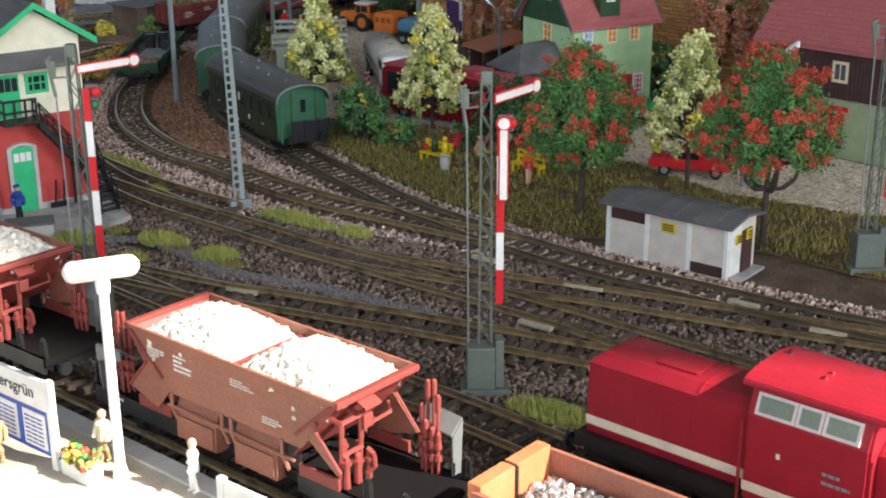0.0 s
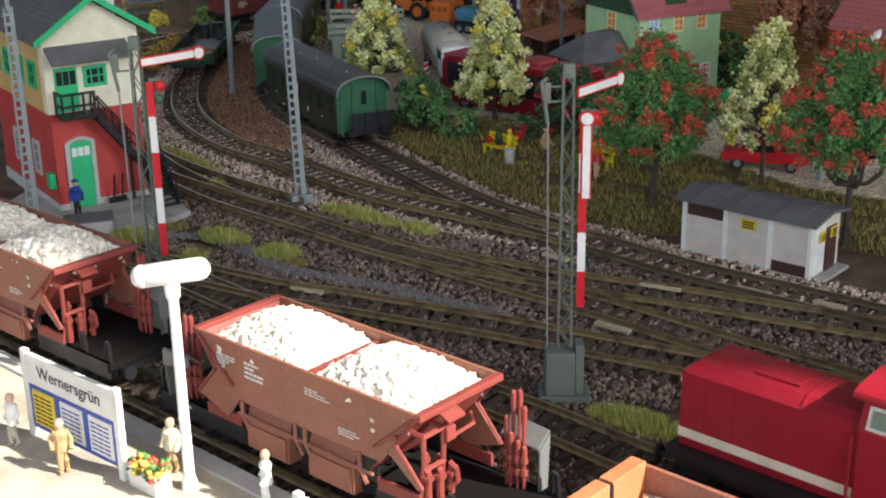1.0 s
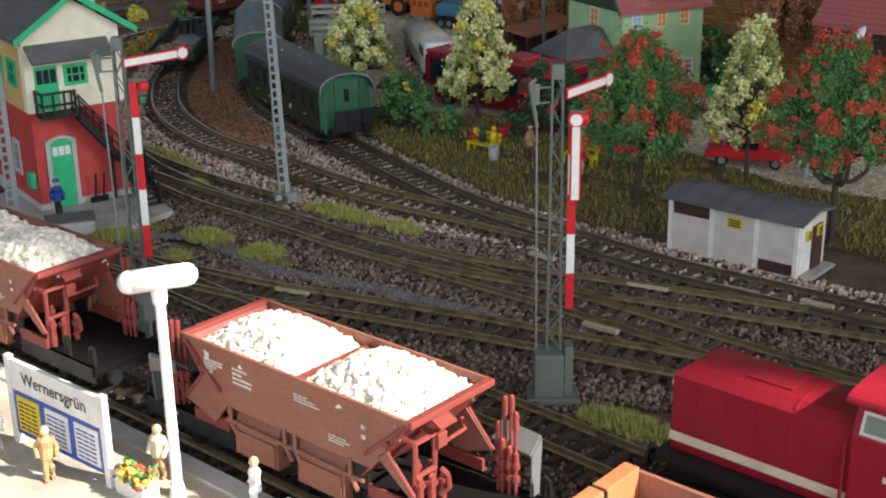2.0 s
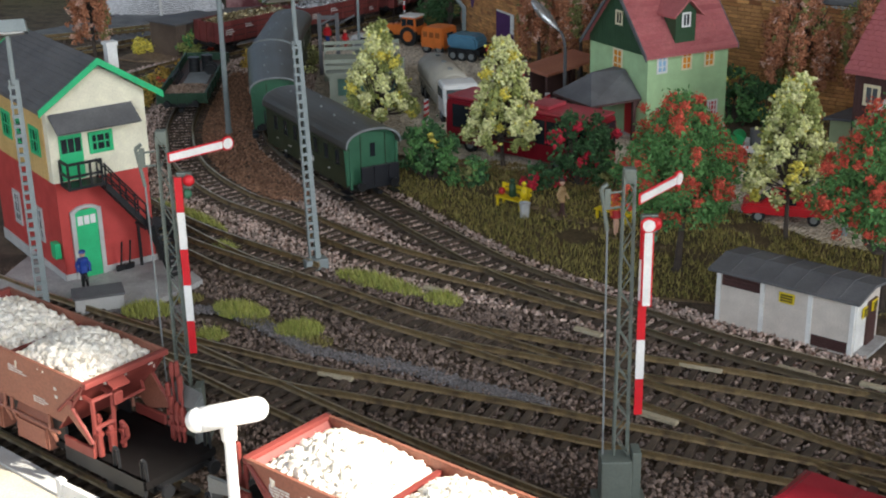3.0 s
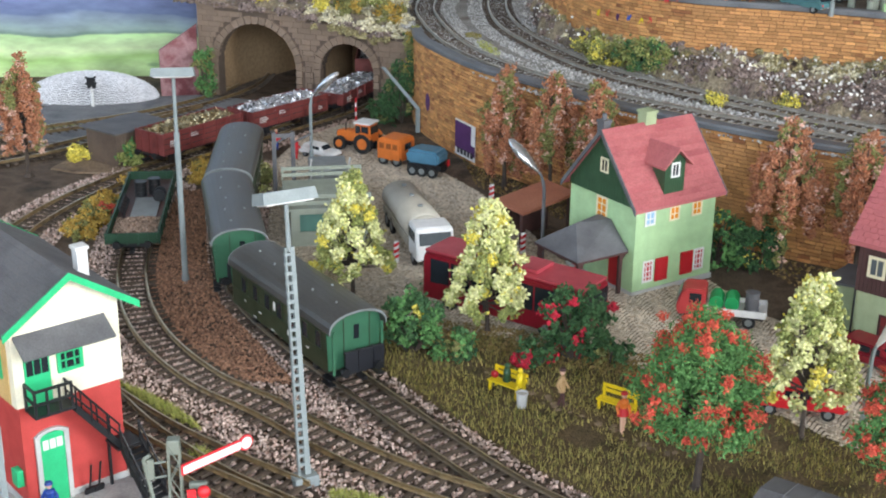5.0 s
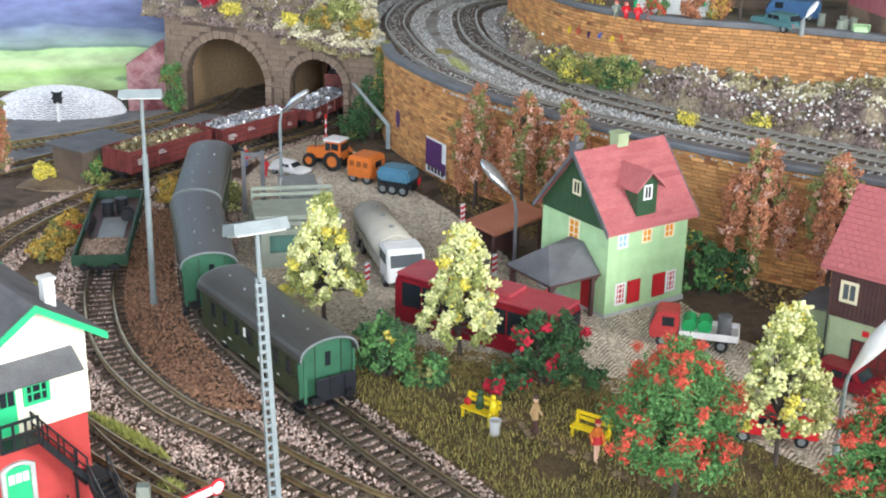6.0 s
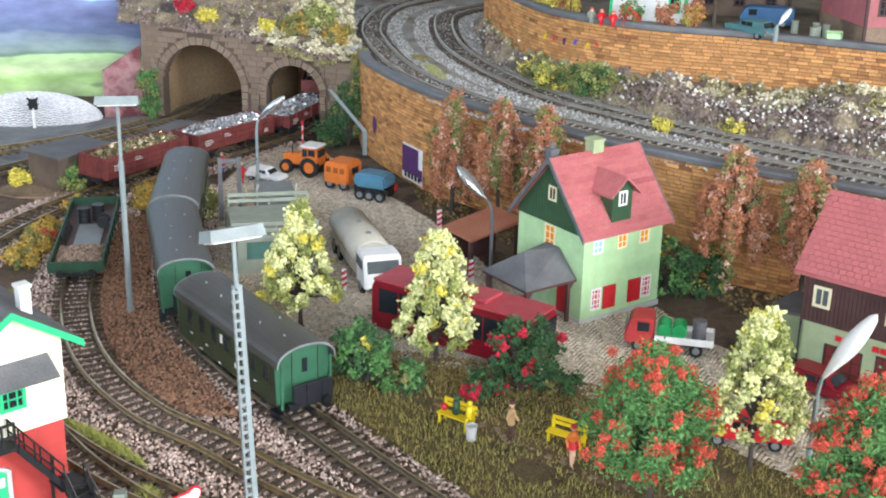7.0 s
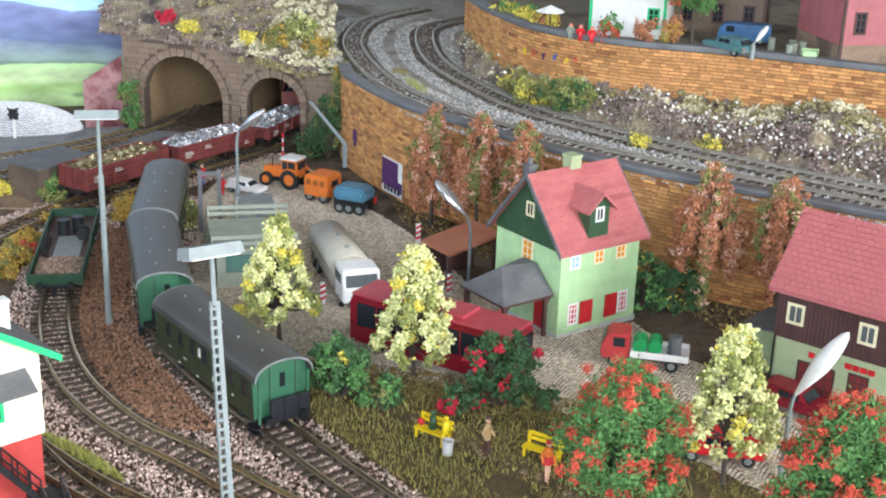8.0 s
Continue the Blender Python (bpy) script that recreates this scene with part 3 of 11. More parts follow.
def portal():
    """Stone front with two arches, one wider, in a plane facing the camera."""
    root = new("tunnel_portal")
    setting(root, "brown stone tunnel portal with two arched openings", "tunnel portal")
    a, b, d = PORTAL_A, PORTAL_B, PORTAL_D
    n = Vector((d.y, -d.x, 0))
    L = (b - a).length
    root.matrix_basis = Matrix((((d.x), -n.x, 0, a.x), (d.y, -n.y, 0, a.y), (0, 0, 1, 0), (0, 0, 0, 1)))
    arches = [(0.0613, 0.0412, 0.0322), (0.1540, 0.0266, 0.0350)]
    top = lambda s: max([spring + math.sqrt(max(0, r * r - (s - c) ** 2)) if abs(s - c) < r else 0 for c, r, spring in arches])
    bm = bmesh.new()
    n_s = 130
    for i in range(n_s):
        s0, s1 = L * i / n_s, L * (i + 1) / n_s
        z, h = max(top((s0 + s1) / 2), -0.001), portal_top((s0 + s1) / 2)
        if z < h:
            box(bm, s0, s1, 0, 0.012, z, h)
    part("core", bm, M["portal_joint"], root)
    mesh = UNIT.copy()
    mesh.materials.clear()
    mesh.materials.append(M["stone"])
    row_h = 0.0052

    def course_stone(s0, s1, z0, tries=2):
        """One ashlar, or its clear halves where it meets an arch ring."""
        clear = all(math.hypot(m - c, max(0, zz - sp)) > r + 0.0062 for c, r, sp in arches for m in (s0, (s0 + s1) / 2, s1) for zz in (z0, z0 + row_h))
        if not clear and tries:
            course_stone(s0, (s0 + s1) / 2, z0, tries - 1)
            course_stone((s0 + s1) / 2, s1, z0, tries - 1)
        if not clear or s1 - s0 < 0.0015 or z0 + row_h > portal_top((s0 + s1) / 2) + 0.001:
            return
        ob = new("stone", mesh)
        ob.parent = root
        out = RNG.uniform(0.0005, 0.0012)
        ob.matrix_basis = Matrix.Translation(((s0 + s1) / 2, -out / 2, z0 + row_h / 2)) @ Matrix.Diagonal((s1 - s0 - 0.0004, out + 0.0004, row_h - 0.0004, 1))

    for row in range(18):
        s = 0.0 if row % 2 else -0.005
        while s < L - 0.002:
            w = RNG.uniform(0.009, 0.0135)
            if min(s + w, L) - max(s, 0) > 0.002:
                course_stone(max(s, 0), min(s + w, L), row * row_h)
            s += w
    for c, r, sp in arches:
        k = 19 if r > 0.03 else 15
        for i in range(k):
            t0, t1 = math.pi * i / k + 0.010, math.pi * (i + 1) / k - 0.010
            deep, wide = RNG.uniform(0.0016, 0.0026), RNG.uniform(0.0064, 0.0076)
            bm = bmesh.new()
            prism(bm, [(c + q * math.cos(t), -deep, sp + q * math.sin(t)) for q, t in ((r, t0), (r + wide, t0), (r + wide, t1), (r, t1))], (0, 0.006, 0))
            part("arch_stone", bm, M["stone"], root)
        for sgn in (-1, 1):
            for i in range(5):
                bm = bmesh.new()
                x, wide = c + sgn * r, RNG.uniform(0.0050, 0.0066)
                box(bm, min(x, x + sgn * wide), max(x, x + sgn * wide), -0.002, 0.006, sp / 5 * i + 0.0003, sp / 5 * (i + 1) - 0.0003, bevel=0.0003)
                part("arch_stone", bm, M["stone"], root)
        # lining of the bore
        bm = bmesh.new()
        prof = [(c + (r + 0.001) * math.cos(t), sp + (r + 0.001) * math.sin(t)) for t in np.linspace(0, math.pi, 17)]
        prof = [(c + r + 0.001, -0.002)] + prof + [(c - r - 0.001, -0.002)]
        deep = 0.20
        bend = -0.045 if c > 0.1 else 0.05
        steps = 8
        rings = [[bm.verts.new((x + bend * (j / steps) ** 2, 0.008 + deep * j / steps, z)) for x, z in prof] for j in range(steps + 1)]
        for p, q in zip(rings[:-1], rings[1:]):
            for i in range(len(prof) - 1):
                bm.faces.new((p[i], p[i + 1], q[i + 1], q[i]))
        bm.faces.new(rings[-1])
        part("bore", bm, M["liner"], root, smooth=True)
    for i in range(12):
        s0, s1 = 0.118 * i / 12 - 0.001, 0.118 * (i + 1) / 12 - 0.0013
        bm = bmesh.new()
        z = portal_top((s0 + s1) / 2)
        box(bm, s0, s1, -0.0022, 0.012, z, z + 0.0024, bevel=0.0004)
        part("cornice_stone", bm, M["stone"], root)
    return root


portal()
# hillside over the tunnels
M["hill_leaf"] = shade("hillside_flock", (0.34, 0.27, 0.12), (0.20, 0.18, 0.09), (0.50, 0.43, 0.24), scale=25, fine=700, rough=0.95, island=0.4, bump=0.3)


def rough_slope(name, x0, x1, y0, y1, height, keep, label, amp=0.010, k=55):
    step = 0.004
    nx, ny = int((x1 - x0) / step) + 1, int((y1 - y0) / step) + 1
    xs, ys = np.linspace(x0, x1, nx), np.linspace(y0, y1, ny)
    ok = {}
    verts = []
    for j, y in enumerate(ys):
        for i, x in enumerate(xs):
            if keep(x, y):
                ok[i, j] = len(verts)
                r = noise.noise((x * k, y * k, 3.0)) + 0.40 * noise.noise((x * k * 2.3, y * k * 2.3, 7.0)) + 0.16 * noise.noise((x * k * 5, y * k * 5, 1.0))
                verts.append((x + 0.002 * noise.noise((x * 90, y * 90, 5)), y, height(x, y) + amp * abs(r)))
    faces = [(ok[i, j], ok[i + 1, j], ok[i + 1, j + 1], ok[i, j + 1]) for j in range(ny - 1) for i in range(nx - 1) if all(q in ok for q in ((i, j), (i + 1, j), (i + 1, j + 1), (i, j + 1)))]
    mesh = bpy.data.meshes.new(name)
    mesh.from_pydata(verts, [], faces)
    return setting(mesh_object(name, mesh, M["rock"]), label, "rock slope"), np.array(verts)


def side_of(line, x, y):
    i = int(np.argmin(np.hypot(line[:, 0] - x, line[:, 1] - y)))
    j = min(i + 1, len(line) - 1)
    i = j - 1
    d = line[j] - line[i]
    return (d[0] * (y - line[i, 1]) - d[1] * (x - line[i, 0])) / np.linalg.norm(d)


def hill_h(x, y):
    s = (x - PORTAL_A.x) * PORTAL_D.x + (y - PORTAL_A.y) * PORTAL_D.y
    back = -(x - PORTAL_A.x) * PORTAL_D.y + (y - PORTAL_A.y) * PORTAL_D.x
    return portal_top(s) - 0.001 + 0.30 * max(0.0, back - 0.004)


hill, hv = rough_slope("hillside", -0.235, 0.01, 1.25, 1.60, hill_h, lambda x, y: y > 1.2585 + 0.44 * (-0.008 - x) + 0.002 and near_line(np.array([[x, y]]), U1)[0] > 0.019, "rocky hillside above the tunnel portal", amp=0.010)


def slope_part(x, y):
    """0 at the foot beside the track, 1 under the upper wall."""
    a, b = abs(side_of(U2, x, y)), abs(side_of(W2, x, y))
    return float(np.clip((a - 0.018) / max(a + b - 0.018, 1e-4), 0, 1))


def slope_h(x, y):
    a = abs(side_of(U2, x, y))
    mound = 0.020 * math.exp(-((x - 0.325) ** 2 + (y - 0.968) ** 2) / 0.026 ** 2) + 0.010 * math.exp(-((x - 0.205) ** 2 + (y - 1.035) ** 2) / 0.026 ** 2) + 0.012 * math.exp(-((x - 0.44) ** 2 + (y - 0.87) ** 2) / 0.04 ** 2)
    return mound + SHELF - 0.003 - 0.016 * np.clip(1 - (a - 0.018) / 0.008, 0, 1) + 0.020 * slope_part(x, y) ** 0.7


rocks, rv = rough_slope("rock_slope", 0.10, 0.62, 0.66, 1.30, slope_h, lambda x, y: side_of(U2, x, y) > 0.012 and side_of(W2, x, y) < 0.003, "purple-brown rocky slope between tracks and upper wall", amp=0.013, k=34)


def flock(name, pts, n, mat, label, size=(0.0012, 0.003), category="foliage", spread=0.003):
    i = RNG.integers(0, len(pts), n)
    c = pts[i] + RNG.normal(0, spread, (n, 3)) * (1, 1, 0.4) + (0, 0, 0.001)
    r = RNG.uniform(*size, n)
    tagged(scatter(name, (ICO_V, ICO_F), c, np.stack([r, r, r * 0.8], 1), mat, RNG, jitter=0.35), label, category, kind="stuff")


def tussocks(name, pts, n, per, reach, size, mat, label, category="foliage"):
    """Rounded tussocks: each a dome of many small crumbs, of uneven size."""
    at = pts[RNG.integers(0, len(pts), n)]
    big = RNG.uniform(0.45, 1.0, n) ** 1.5 * reach
    i = np.repeat(np.arange(n), per)
    d = RNG.normal(size=(len(i), 3))
    d /= np.linalg.norm(d, axis=1, keepdims=True)
    d[:, 2] = np.abs(d[:, 2])
    c = at[i] + d * big[i][:, None] * RNG.uniform(0.55, 1.05, (len(i), 1)) * (1.0, 1.0, 0.85)
    r = RNG.uniform(*size, len(i))
    tagged(scatter(name, (ICO_V, ICO_F), c, np.stack([r, r, r * 0.8], 1), mat, RNG, jitter=0.4), label, category, kind="stuff")


M["pale_crumb"] = shade("pale_stone_crumbs", (0.58, 0.55, 0.50), (0.76, 0.74, 0.70), (0.36, 0.31, 0.27), scale=40, fine=900, rough=0.6, island=0.45, bump=0.4)
M["purple_crumb"] = shade("purple_brown_scree", (0.165, 0.115, 0.098), (0.29, 0.222, 0.195), (0.082, 0.058, 0.052), scale=40, fine=900, rough=0.8, island=0.5, bump=0.4)
M["cream_moss"] = shade("cream_moss", (0.54, 0.47, 0.28), (0.70, 0.65, 0.48), (0.33, 0.28, 0.14), scale=25, fine=700, rough=0.95, island=0.4, bump=0.3)
part_up = np.array([slope_part(x, y) + 0.22 * noise.noise((x * 26, y * 26, 4.0)) for x, y, z in rv])
foot, crest = rv[part_up < 0.52], rv[part_up > 0.42]
tussocks("scree", foot, 560, 34, 0.0080, (0.0006, 0.0016), M["purple_crumb"], "mauve-brown crumbly scree on the rocky slope", "gravel")
tussocks("scree", crest, 90, 30, 0.0060, (0.0006, 0.0015), M["purple_crumb"], "dark scree between the mossy lumps of the slope", "gravel")
tussocks("hill_flock", crest, 260, 34, 0.0075, (0.0006, 0.0014), M["hill_leaf"], "ochre and olive moss on the rocky slope")
lumps = crest[np.array([abs(x - 0.325) < 0.035 or noise.noise((x * 20, y * 20, 8.0)) > 0.15 for x, y, z in crest])]
tussocks("hill_flock", lumps, 150, 34, 0.0070, (0.0006, 0.0014), M["cream_moss"], "cream mossy lumps along the top of the rocky slope")
# matt white crumbs serve as pale stones and as painted sparkle highlights
flock("scree", rv, 1700, M["pale_crumb"], "white stones and painted sparkle highlights on the rocky slope", (0.0005, 0.0014), "gravel", 0.005)
flock("scree", foot + (0, 0, 0.004), 900, M["pale_crumb"], "pale stones caught in the scree", (0.0006, 0.0015), "gravel", 0.004)
hs = np.array([(x - PORTAL_A.x) * PORTAL_D.x + (y - PORTAL_A.y) * PORTAL_D.y + 0.03 * noise.noise((x * 30, y * 30, 2.0)) for x, y, z in hv])
tussocks("scree", hv[hs < 0.135], 330, 34, 0.0062, (0.0006, 0.0016), M["purple_crumb"], "dark brown scree on the tunnel hillside", "gravel")
tussocks("hill_flock", hv[(hs > 0.04) & (hs < 0.15)], 90, 32, 0.0062, (0.0006, 0.0015), M["hill_leaf"], "ochre and olive undergrowth on the tunnel hillside")
tussocks("hill_flock", hv[hs > 0.115], 260, 36, 0.0085, (0.0006, 0.0015), M["cream_moss"], "cream and yellow mossy rock lumps beside the upper tracks")
# pale crumbs again: stones, and glints put in as colour
flock("scree", hv, 900, M["pale_crumb"], "pale stones and painted sparkle highlights on the tunnel hillside", (0.0004, 0.0010), "gravel", 0.005)
k = RNG.uniform(0, 1, 240) ** 0.8
edge = np.array([(*(PORTAL_A + PORTAL_D * (0.224 * q)).xy, portal_top(0.224 * q) + 0.001) for q in k]) + RNG.normal(0, 1, (240, 3)) * (0.002, 0.002, 0.0014)
edge = edge[np.array([noise.noise((x * 60, 4.0, 1.0)) for x, y, z in edge]) > -0.1]
low = edge[edge[:, 0] > -0.10] - (0.0015, 0.0035, 0.004)
tussocks("edge_growth", edge, 110, 26, 0.0042, (0.0006, 0.0015), M["purple_crumb"], "brown scree spilling over the portal edge", "undergrowth")
tussocks("edge_growth", low, 60, 26, 0.0042, (0.0006, 0.0014), M["hill_leaf"], "dry undergrowth hanging over the portal edge", "undergrowth")


# ---- paints ----
def paint(name, c, rough=0.5, **kw):
    return shade(name, c, tuple(v * 0.86 for v in c), scale=kw.pop("scale", 120), fine=kw.pop("fine", 1500), rough=rough, wear=kw.pop("wear", 0.08), bump=kw.pop("bump", 0.08), **kw)


P = {
    "pale_green": paint("pale_green_render", (0.42, 0.62, 0.33), 0.6), "dark_green": paint("dark_green_boards", (0.035, 0.085, 0.04), 0.5),
    "roof_red": shade("red_roof_tiles", (0.41, 0.115, 0.12), (0.45, 0.14, 0.14), (0.37, 0.10, 0.105), scale=40, fine=900, rough=0.55, piece=0.05, bump=0.2),
    "cream": paint("cream_frame", (0.80, 0.72, 0.48)), "white": paint("white_paint", (0.80, 0.80, 0.77)), "orange_pane": paint("amber_curtain_pane", (0.75, 0.28, 0.03), 0.25),
    "blue_pane": paint("pale_blue_pane", (0.35, 0.55, 0.72), 0.2), "red": paint("red_paint", (0.50, 0.022, 0.028), 0.4), "slate": shade("slate_felt", (0.10, 0.10, 0.105), (0.15, 0.15, 0.155), scale=60, fine=1500, rough=0.75, bump=0.4),
    "wood_dark": shade("dark_brown_boards", (0.060, 0.028, 0.026), (0.085, 0.040, 0.036), scale=80, fine=1200, rough=0.6, bump=0.2), "sage": paint("sage_green_render", (0.38, 0.45, 0.26), 0.7),
    "box_cream": paint("cream_render", (0.86, 0.81, 0.62), 0.65), "box_red": paint("red_plaster", (0.52, 0.060, 0.052), 0.6), "box_green": paint("bright_green_paint", (0.03, 0.50, 0.20), 0.45),
    "ochre_wood": shade("ochre_boards", (0.55, 0.36, 0.13), (0.64, 0.44, 0.18), scale=60, fine=1200, rough=0.6, bump=0.2), "black": paint("black_paint", (0.015, 0.016, 0.018), 0.45),
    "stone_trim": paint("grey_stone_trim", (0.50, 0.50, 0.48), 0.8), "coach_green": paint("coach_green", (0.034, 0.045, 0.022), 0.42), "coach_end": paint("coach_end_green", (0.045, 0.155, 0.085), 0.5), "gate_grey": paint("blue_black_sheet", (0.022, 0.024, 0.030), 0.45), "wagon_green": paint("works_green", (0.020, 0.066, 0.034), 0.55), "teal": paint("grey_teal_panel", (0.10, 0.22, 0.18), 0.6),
    "coach_roof": shade("coach_roof_grey", (0.052, 0.051, 0.047), (0.078, 0.076, 0.070), scale=30, fine=1200, rough=0.40, bump=0.08), "van_blue": paint("deep_blue_van", (0.035, 0.12, 0.26), 0.45), "truck_red": paint("faded_truck_red", (0.46, 0.045, 0.045), 0.5), "glass_pale": paint("pale_window_glass", (0.10, 0.115, 0.12), 0.12, bump=0.0), "glass": paint("dark_window_glass", (0.02, 0.025, 0.03), 0.08, bump=0.0),
    "wagon": shade("wagon_red_brown", (0.145, 0.030, 0.028), (0.19, 0.045, 0.04), (0.11, 0.024, 0.022), scale=50, fine=1200, rough=0.55, bump=0.12), "wagon_in": paint("wagon_inside", (0.19, 0.10, 0.08), 0.7),
    "hopper": shade("hopper_brown", (0.255, 0.098, 0.064), (0.305, 0.122, 0.082), scale=40, fine=1200, rough=0.5, bump=0.08), "teal_tarp": paint("faded_teal_tarpaulin", (0.08, 0.20, 0.21), 0.7), "hopper_red": paint("hopper_red_oxide", (0.25, 0.052, 0.042), 0.5),
    "loco_red": paint("locomotive_red", (0.32, 0.014, 0.028), 0.36, coat=0.15), "deck_shade_black": paint("shaded_black_deck", (0.008, 0.007, 0.007), 0.75, spec=0.15), "door_maroon": paint("dull_maroon_door", (0.20, 0.030, 0.028), 0.5), "casing_grey": paint("sheet_grey_casing", (0.20, 0.21, 0.205), 0.4, metal=0.3), "cab_frame": paint("silver_window_frame", (0.72, 0.66, 0.64), 0.25, metal=0.3), "glass_green": paint("pale_greenish_cab_glass", (0.20, 0.25, 0.20), 0.06, bump=0.0), "stripe": paint("ivory_stripe", (0.78, 0.70, 0.55), 0.4), "grey_steel": paint("grey_steel", (0.24, 0.26, 0.26), 0.5, metal=0.1),
    "mast_grey": paint("mast_grey_green", (0.26, 0.30, 0.30), 0.55), "signal_mast": paint("signal_olive_grey", (0.150, 0.175, 0.150), 0.5), "lamp_white": paint("white_lamp_plastic", (0.82, 0.82, 0.80), 0.35), "chrome": paint("silvered_lamp_shell", (0.62, 0.63, 0.64), 0.25, metal=0.8),
    "signal_red": paint("signal_red", (0.65, 0.02, 0.03), 0.4), "yellow": paint("yellow_paint", (0.78, 0.58, 0.02), 0.45), "orange": paint("orange_paint", (0.72, 0.19, 0.035), 0.45), "glass_amber": paint("orange_tinted_glass", (0.33, 0.105, 0.035), 0.2), "truck_blue": paint("faded_blue_paint", (0.085, 0.225, 0.33), 0.45),
    "bus_red": paint("bus_red_with_shade", (0.22, 0.010, 0.020), 0.35), "bus_roof": paint("bus_roof_pinkish_red", (0.44, 0.06, 0.08), 0.45), "beige": paint("beige_tank", (0.47, 0.44, 0.365), 0.5), "khaki": paint("grey_green_body", (0.285, 0.315, 0.255), 0.6),
    "tyre": paint("tyre_rubber", (0.02, 0.02, 0.02), 0.8), "wheel": paint("wheel_steel_dark", (0.06, 0.045, 0.04), 0.5, metal=0.4), "sign_blue": paint("sign_blue", (0.03, 0.09, 0.42), 0.4), "sign_yellow": paint("poster_yellow", (0.80, 0.60, 0.05), 0.5),
    "ink": paint("dark_lettering", (0.02, 0.02, 0.025), 0.6), "purple": paint("poster_purple", (0.09, 0.03, 0.12), 0.6), "skin": paint("figurine_flesh", (0.65, 0.40, 0.28), 0.6), "tan": paint("tan_coat", (0.42, 0.27, 0.13), 0.6),
    "uniform": paint("blue_uniform", (0.02, 0.06, 0.30), 0.5), "brown_roof": shade("brown_tile_roof", (0.34, 0.12, 0.07), (0.42, 0.17, 0.10), scale=40, fine=900, rough=0.65, bump=0.25), "shed_white": paint("off_white_shed_panel", (0.66, 0.60, 0.53), 0.7),
    "pink": paint("pink_red_render", (0.40, 0.13, 0.14), 0.6), "bark": shade("bark", (0.055, 0.042, 0.035), (0.085, 0.065, 0.05), scale=200, fine=1500, rough=0.9, bump=0.5), "green_drum": paint("green_drum", (0.02, 0.32, 0.10), 0.4),
    "shed_brown": shade("brown_hut_boards", (0.12, 0.085, 0.065), (0.16, 0.115, 0.085), scale=60, fine=1200, rough=0.75, bump=0.3), "letter": paint("white_lettering", (0.72, 0.70, 0.66), 0.6),
}


def lens(name, c):
    return shade(name, c, c, rough=0.15, bump=0.0, wear=0.02)


def window(parent, m, w, h, frame_mat, pane_mat, bars=(1, 1), name="window", t=0.0012, proud=0.0006):
    """A window in the plane y = 0 of m (outside is -y), its lower left corner at the origin."""
    bm = bmesh.new()
    ring = [[bm.verts.new(m @ Vector((x, y, z))) for x, z in pts] for y in (-proud, 0.0006) for pts in (((0, 0), (w, 0), (w, h), (0, h)), ((t, t), (w - t, t), (w - t, h - t), (t, h - t)))]
    fo, fi, bo, bi = ring
    for k in range(4):
        j = (k + 1) % 4
        for q in ((fo[k], fo[j], fi[j], fi[k]), (bo[j], bo[k], bi[k], bi[j]), (fo[j], fo[k], bo[k], bo[j]), (fi[k], fi[j], bi[j], bi[k])):
            bm.faces.new(q)
    ob = part(name, bm, frame_mat, parent)
    for i in range(bars[0]):
        x = w * (i + 1) / (bars[0] + 1)
        bm = bmesh.new()
        box(bm, x - 0.0003, x + 0.0003, -proud * 0.8, 0.0005, t, h - t, m)
        part("glazing_bar", bm, frame_mat, ob)
    for i in range(bars[1]):
        z = h * (i + 1) / (bars[1] + 1)
        bm = bmesh.new()
        box(bm, t, w - t, -proud * 0.7, 0.0004, z - 0.0003, z + 0.0003, m)
        part("glazing_bar", bm, frame_mat, ob)
    bm = bmesh.new()
    box(bm, t, w - t, -0.00015, 0.0003, t, h - t, m)
    part("pane", bm, pane_mat, ob)
    return ob


def gable_roof(parent, x0, x1, y0, y1, z_eave, z_ridge, over, t, mat, name="roof", rows=0, bargeboard=None):
    """Ridge along x; two slabs that meet at the ridge, with raised tile courses."""
    ym = (y0 + y1) / 2
    rise = (z_ridge - z_eave) / (ym - y0)
    ob = None
    for s in (-1, 1):
        ye = (y0 if s < 0 else y1) + s * over
        ze = z_eave - over * rise
        bm = bmesh.new()
        prism(bm, [(x0 - over, ye, ze), (x0 - over, ym, z_ridge), (x0 - over, ym, z_ridge + t), (x0 - over, ye, ze + t)], (x1 - x0 + 2 * over, 0, 0))
        ob = part(name, bm, mat, parent)
        if rows:
            for i in range(rows):
                a, b = i / rows, (i + 1) / rows
                bm = bmesh.new()
                ya, yb = ye + (ym - ye) * a, ye + (ym - ye) * b
                za, zb = ze + (z_ridge - ze) * a + t, ze + (z_ridge - ze) * b + t
                prism(bm, [(x0 - over, ya, za + 0.0006), (x0 - over, yb, zb + 0.0001), (x0 - over, yb, zb - 0.0002), (x0 - over, ya, za - 0.0002)], (x1 - x0 + 2 * over, 0, 0))
                part("tile_course", bm, mat, ob)
        if bargeboard:
            for x in (x0 - over - 0.0008, x1 + over):
                bm = bmesh.new()
                prism(bm, [(x, ye, ze - 0.0012), (x, ym, z_ridge - 0.0012), (x, ym, z_ridge + t + 0.0008), (x, ye, ze + t + 0.0008)], (0.0008, 0, 0))
                part("bargeboard", bm, bargeboard, parent)


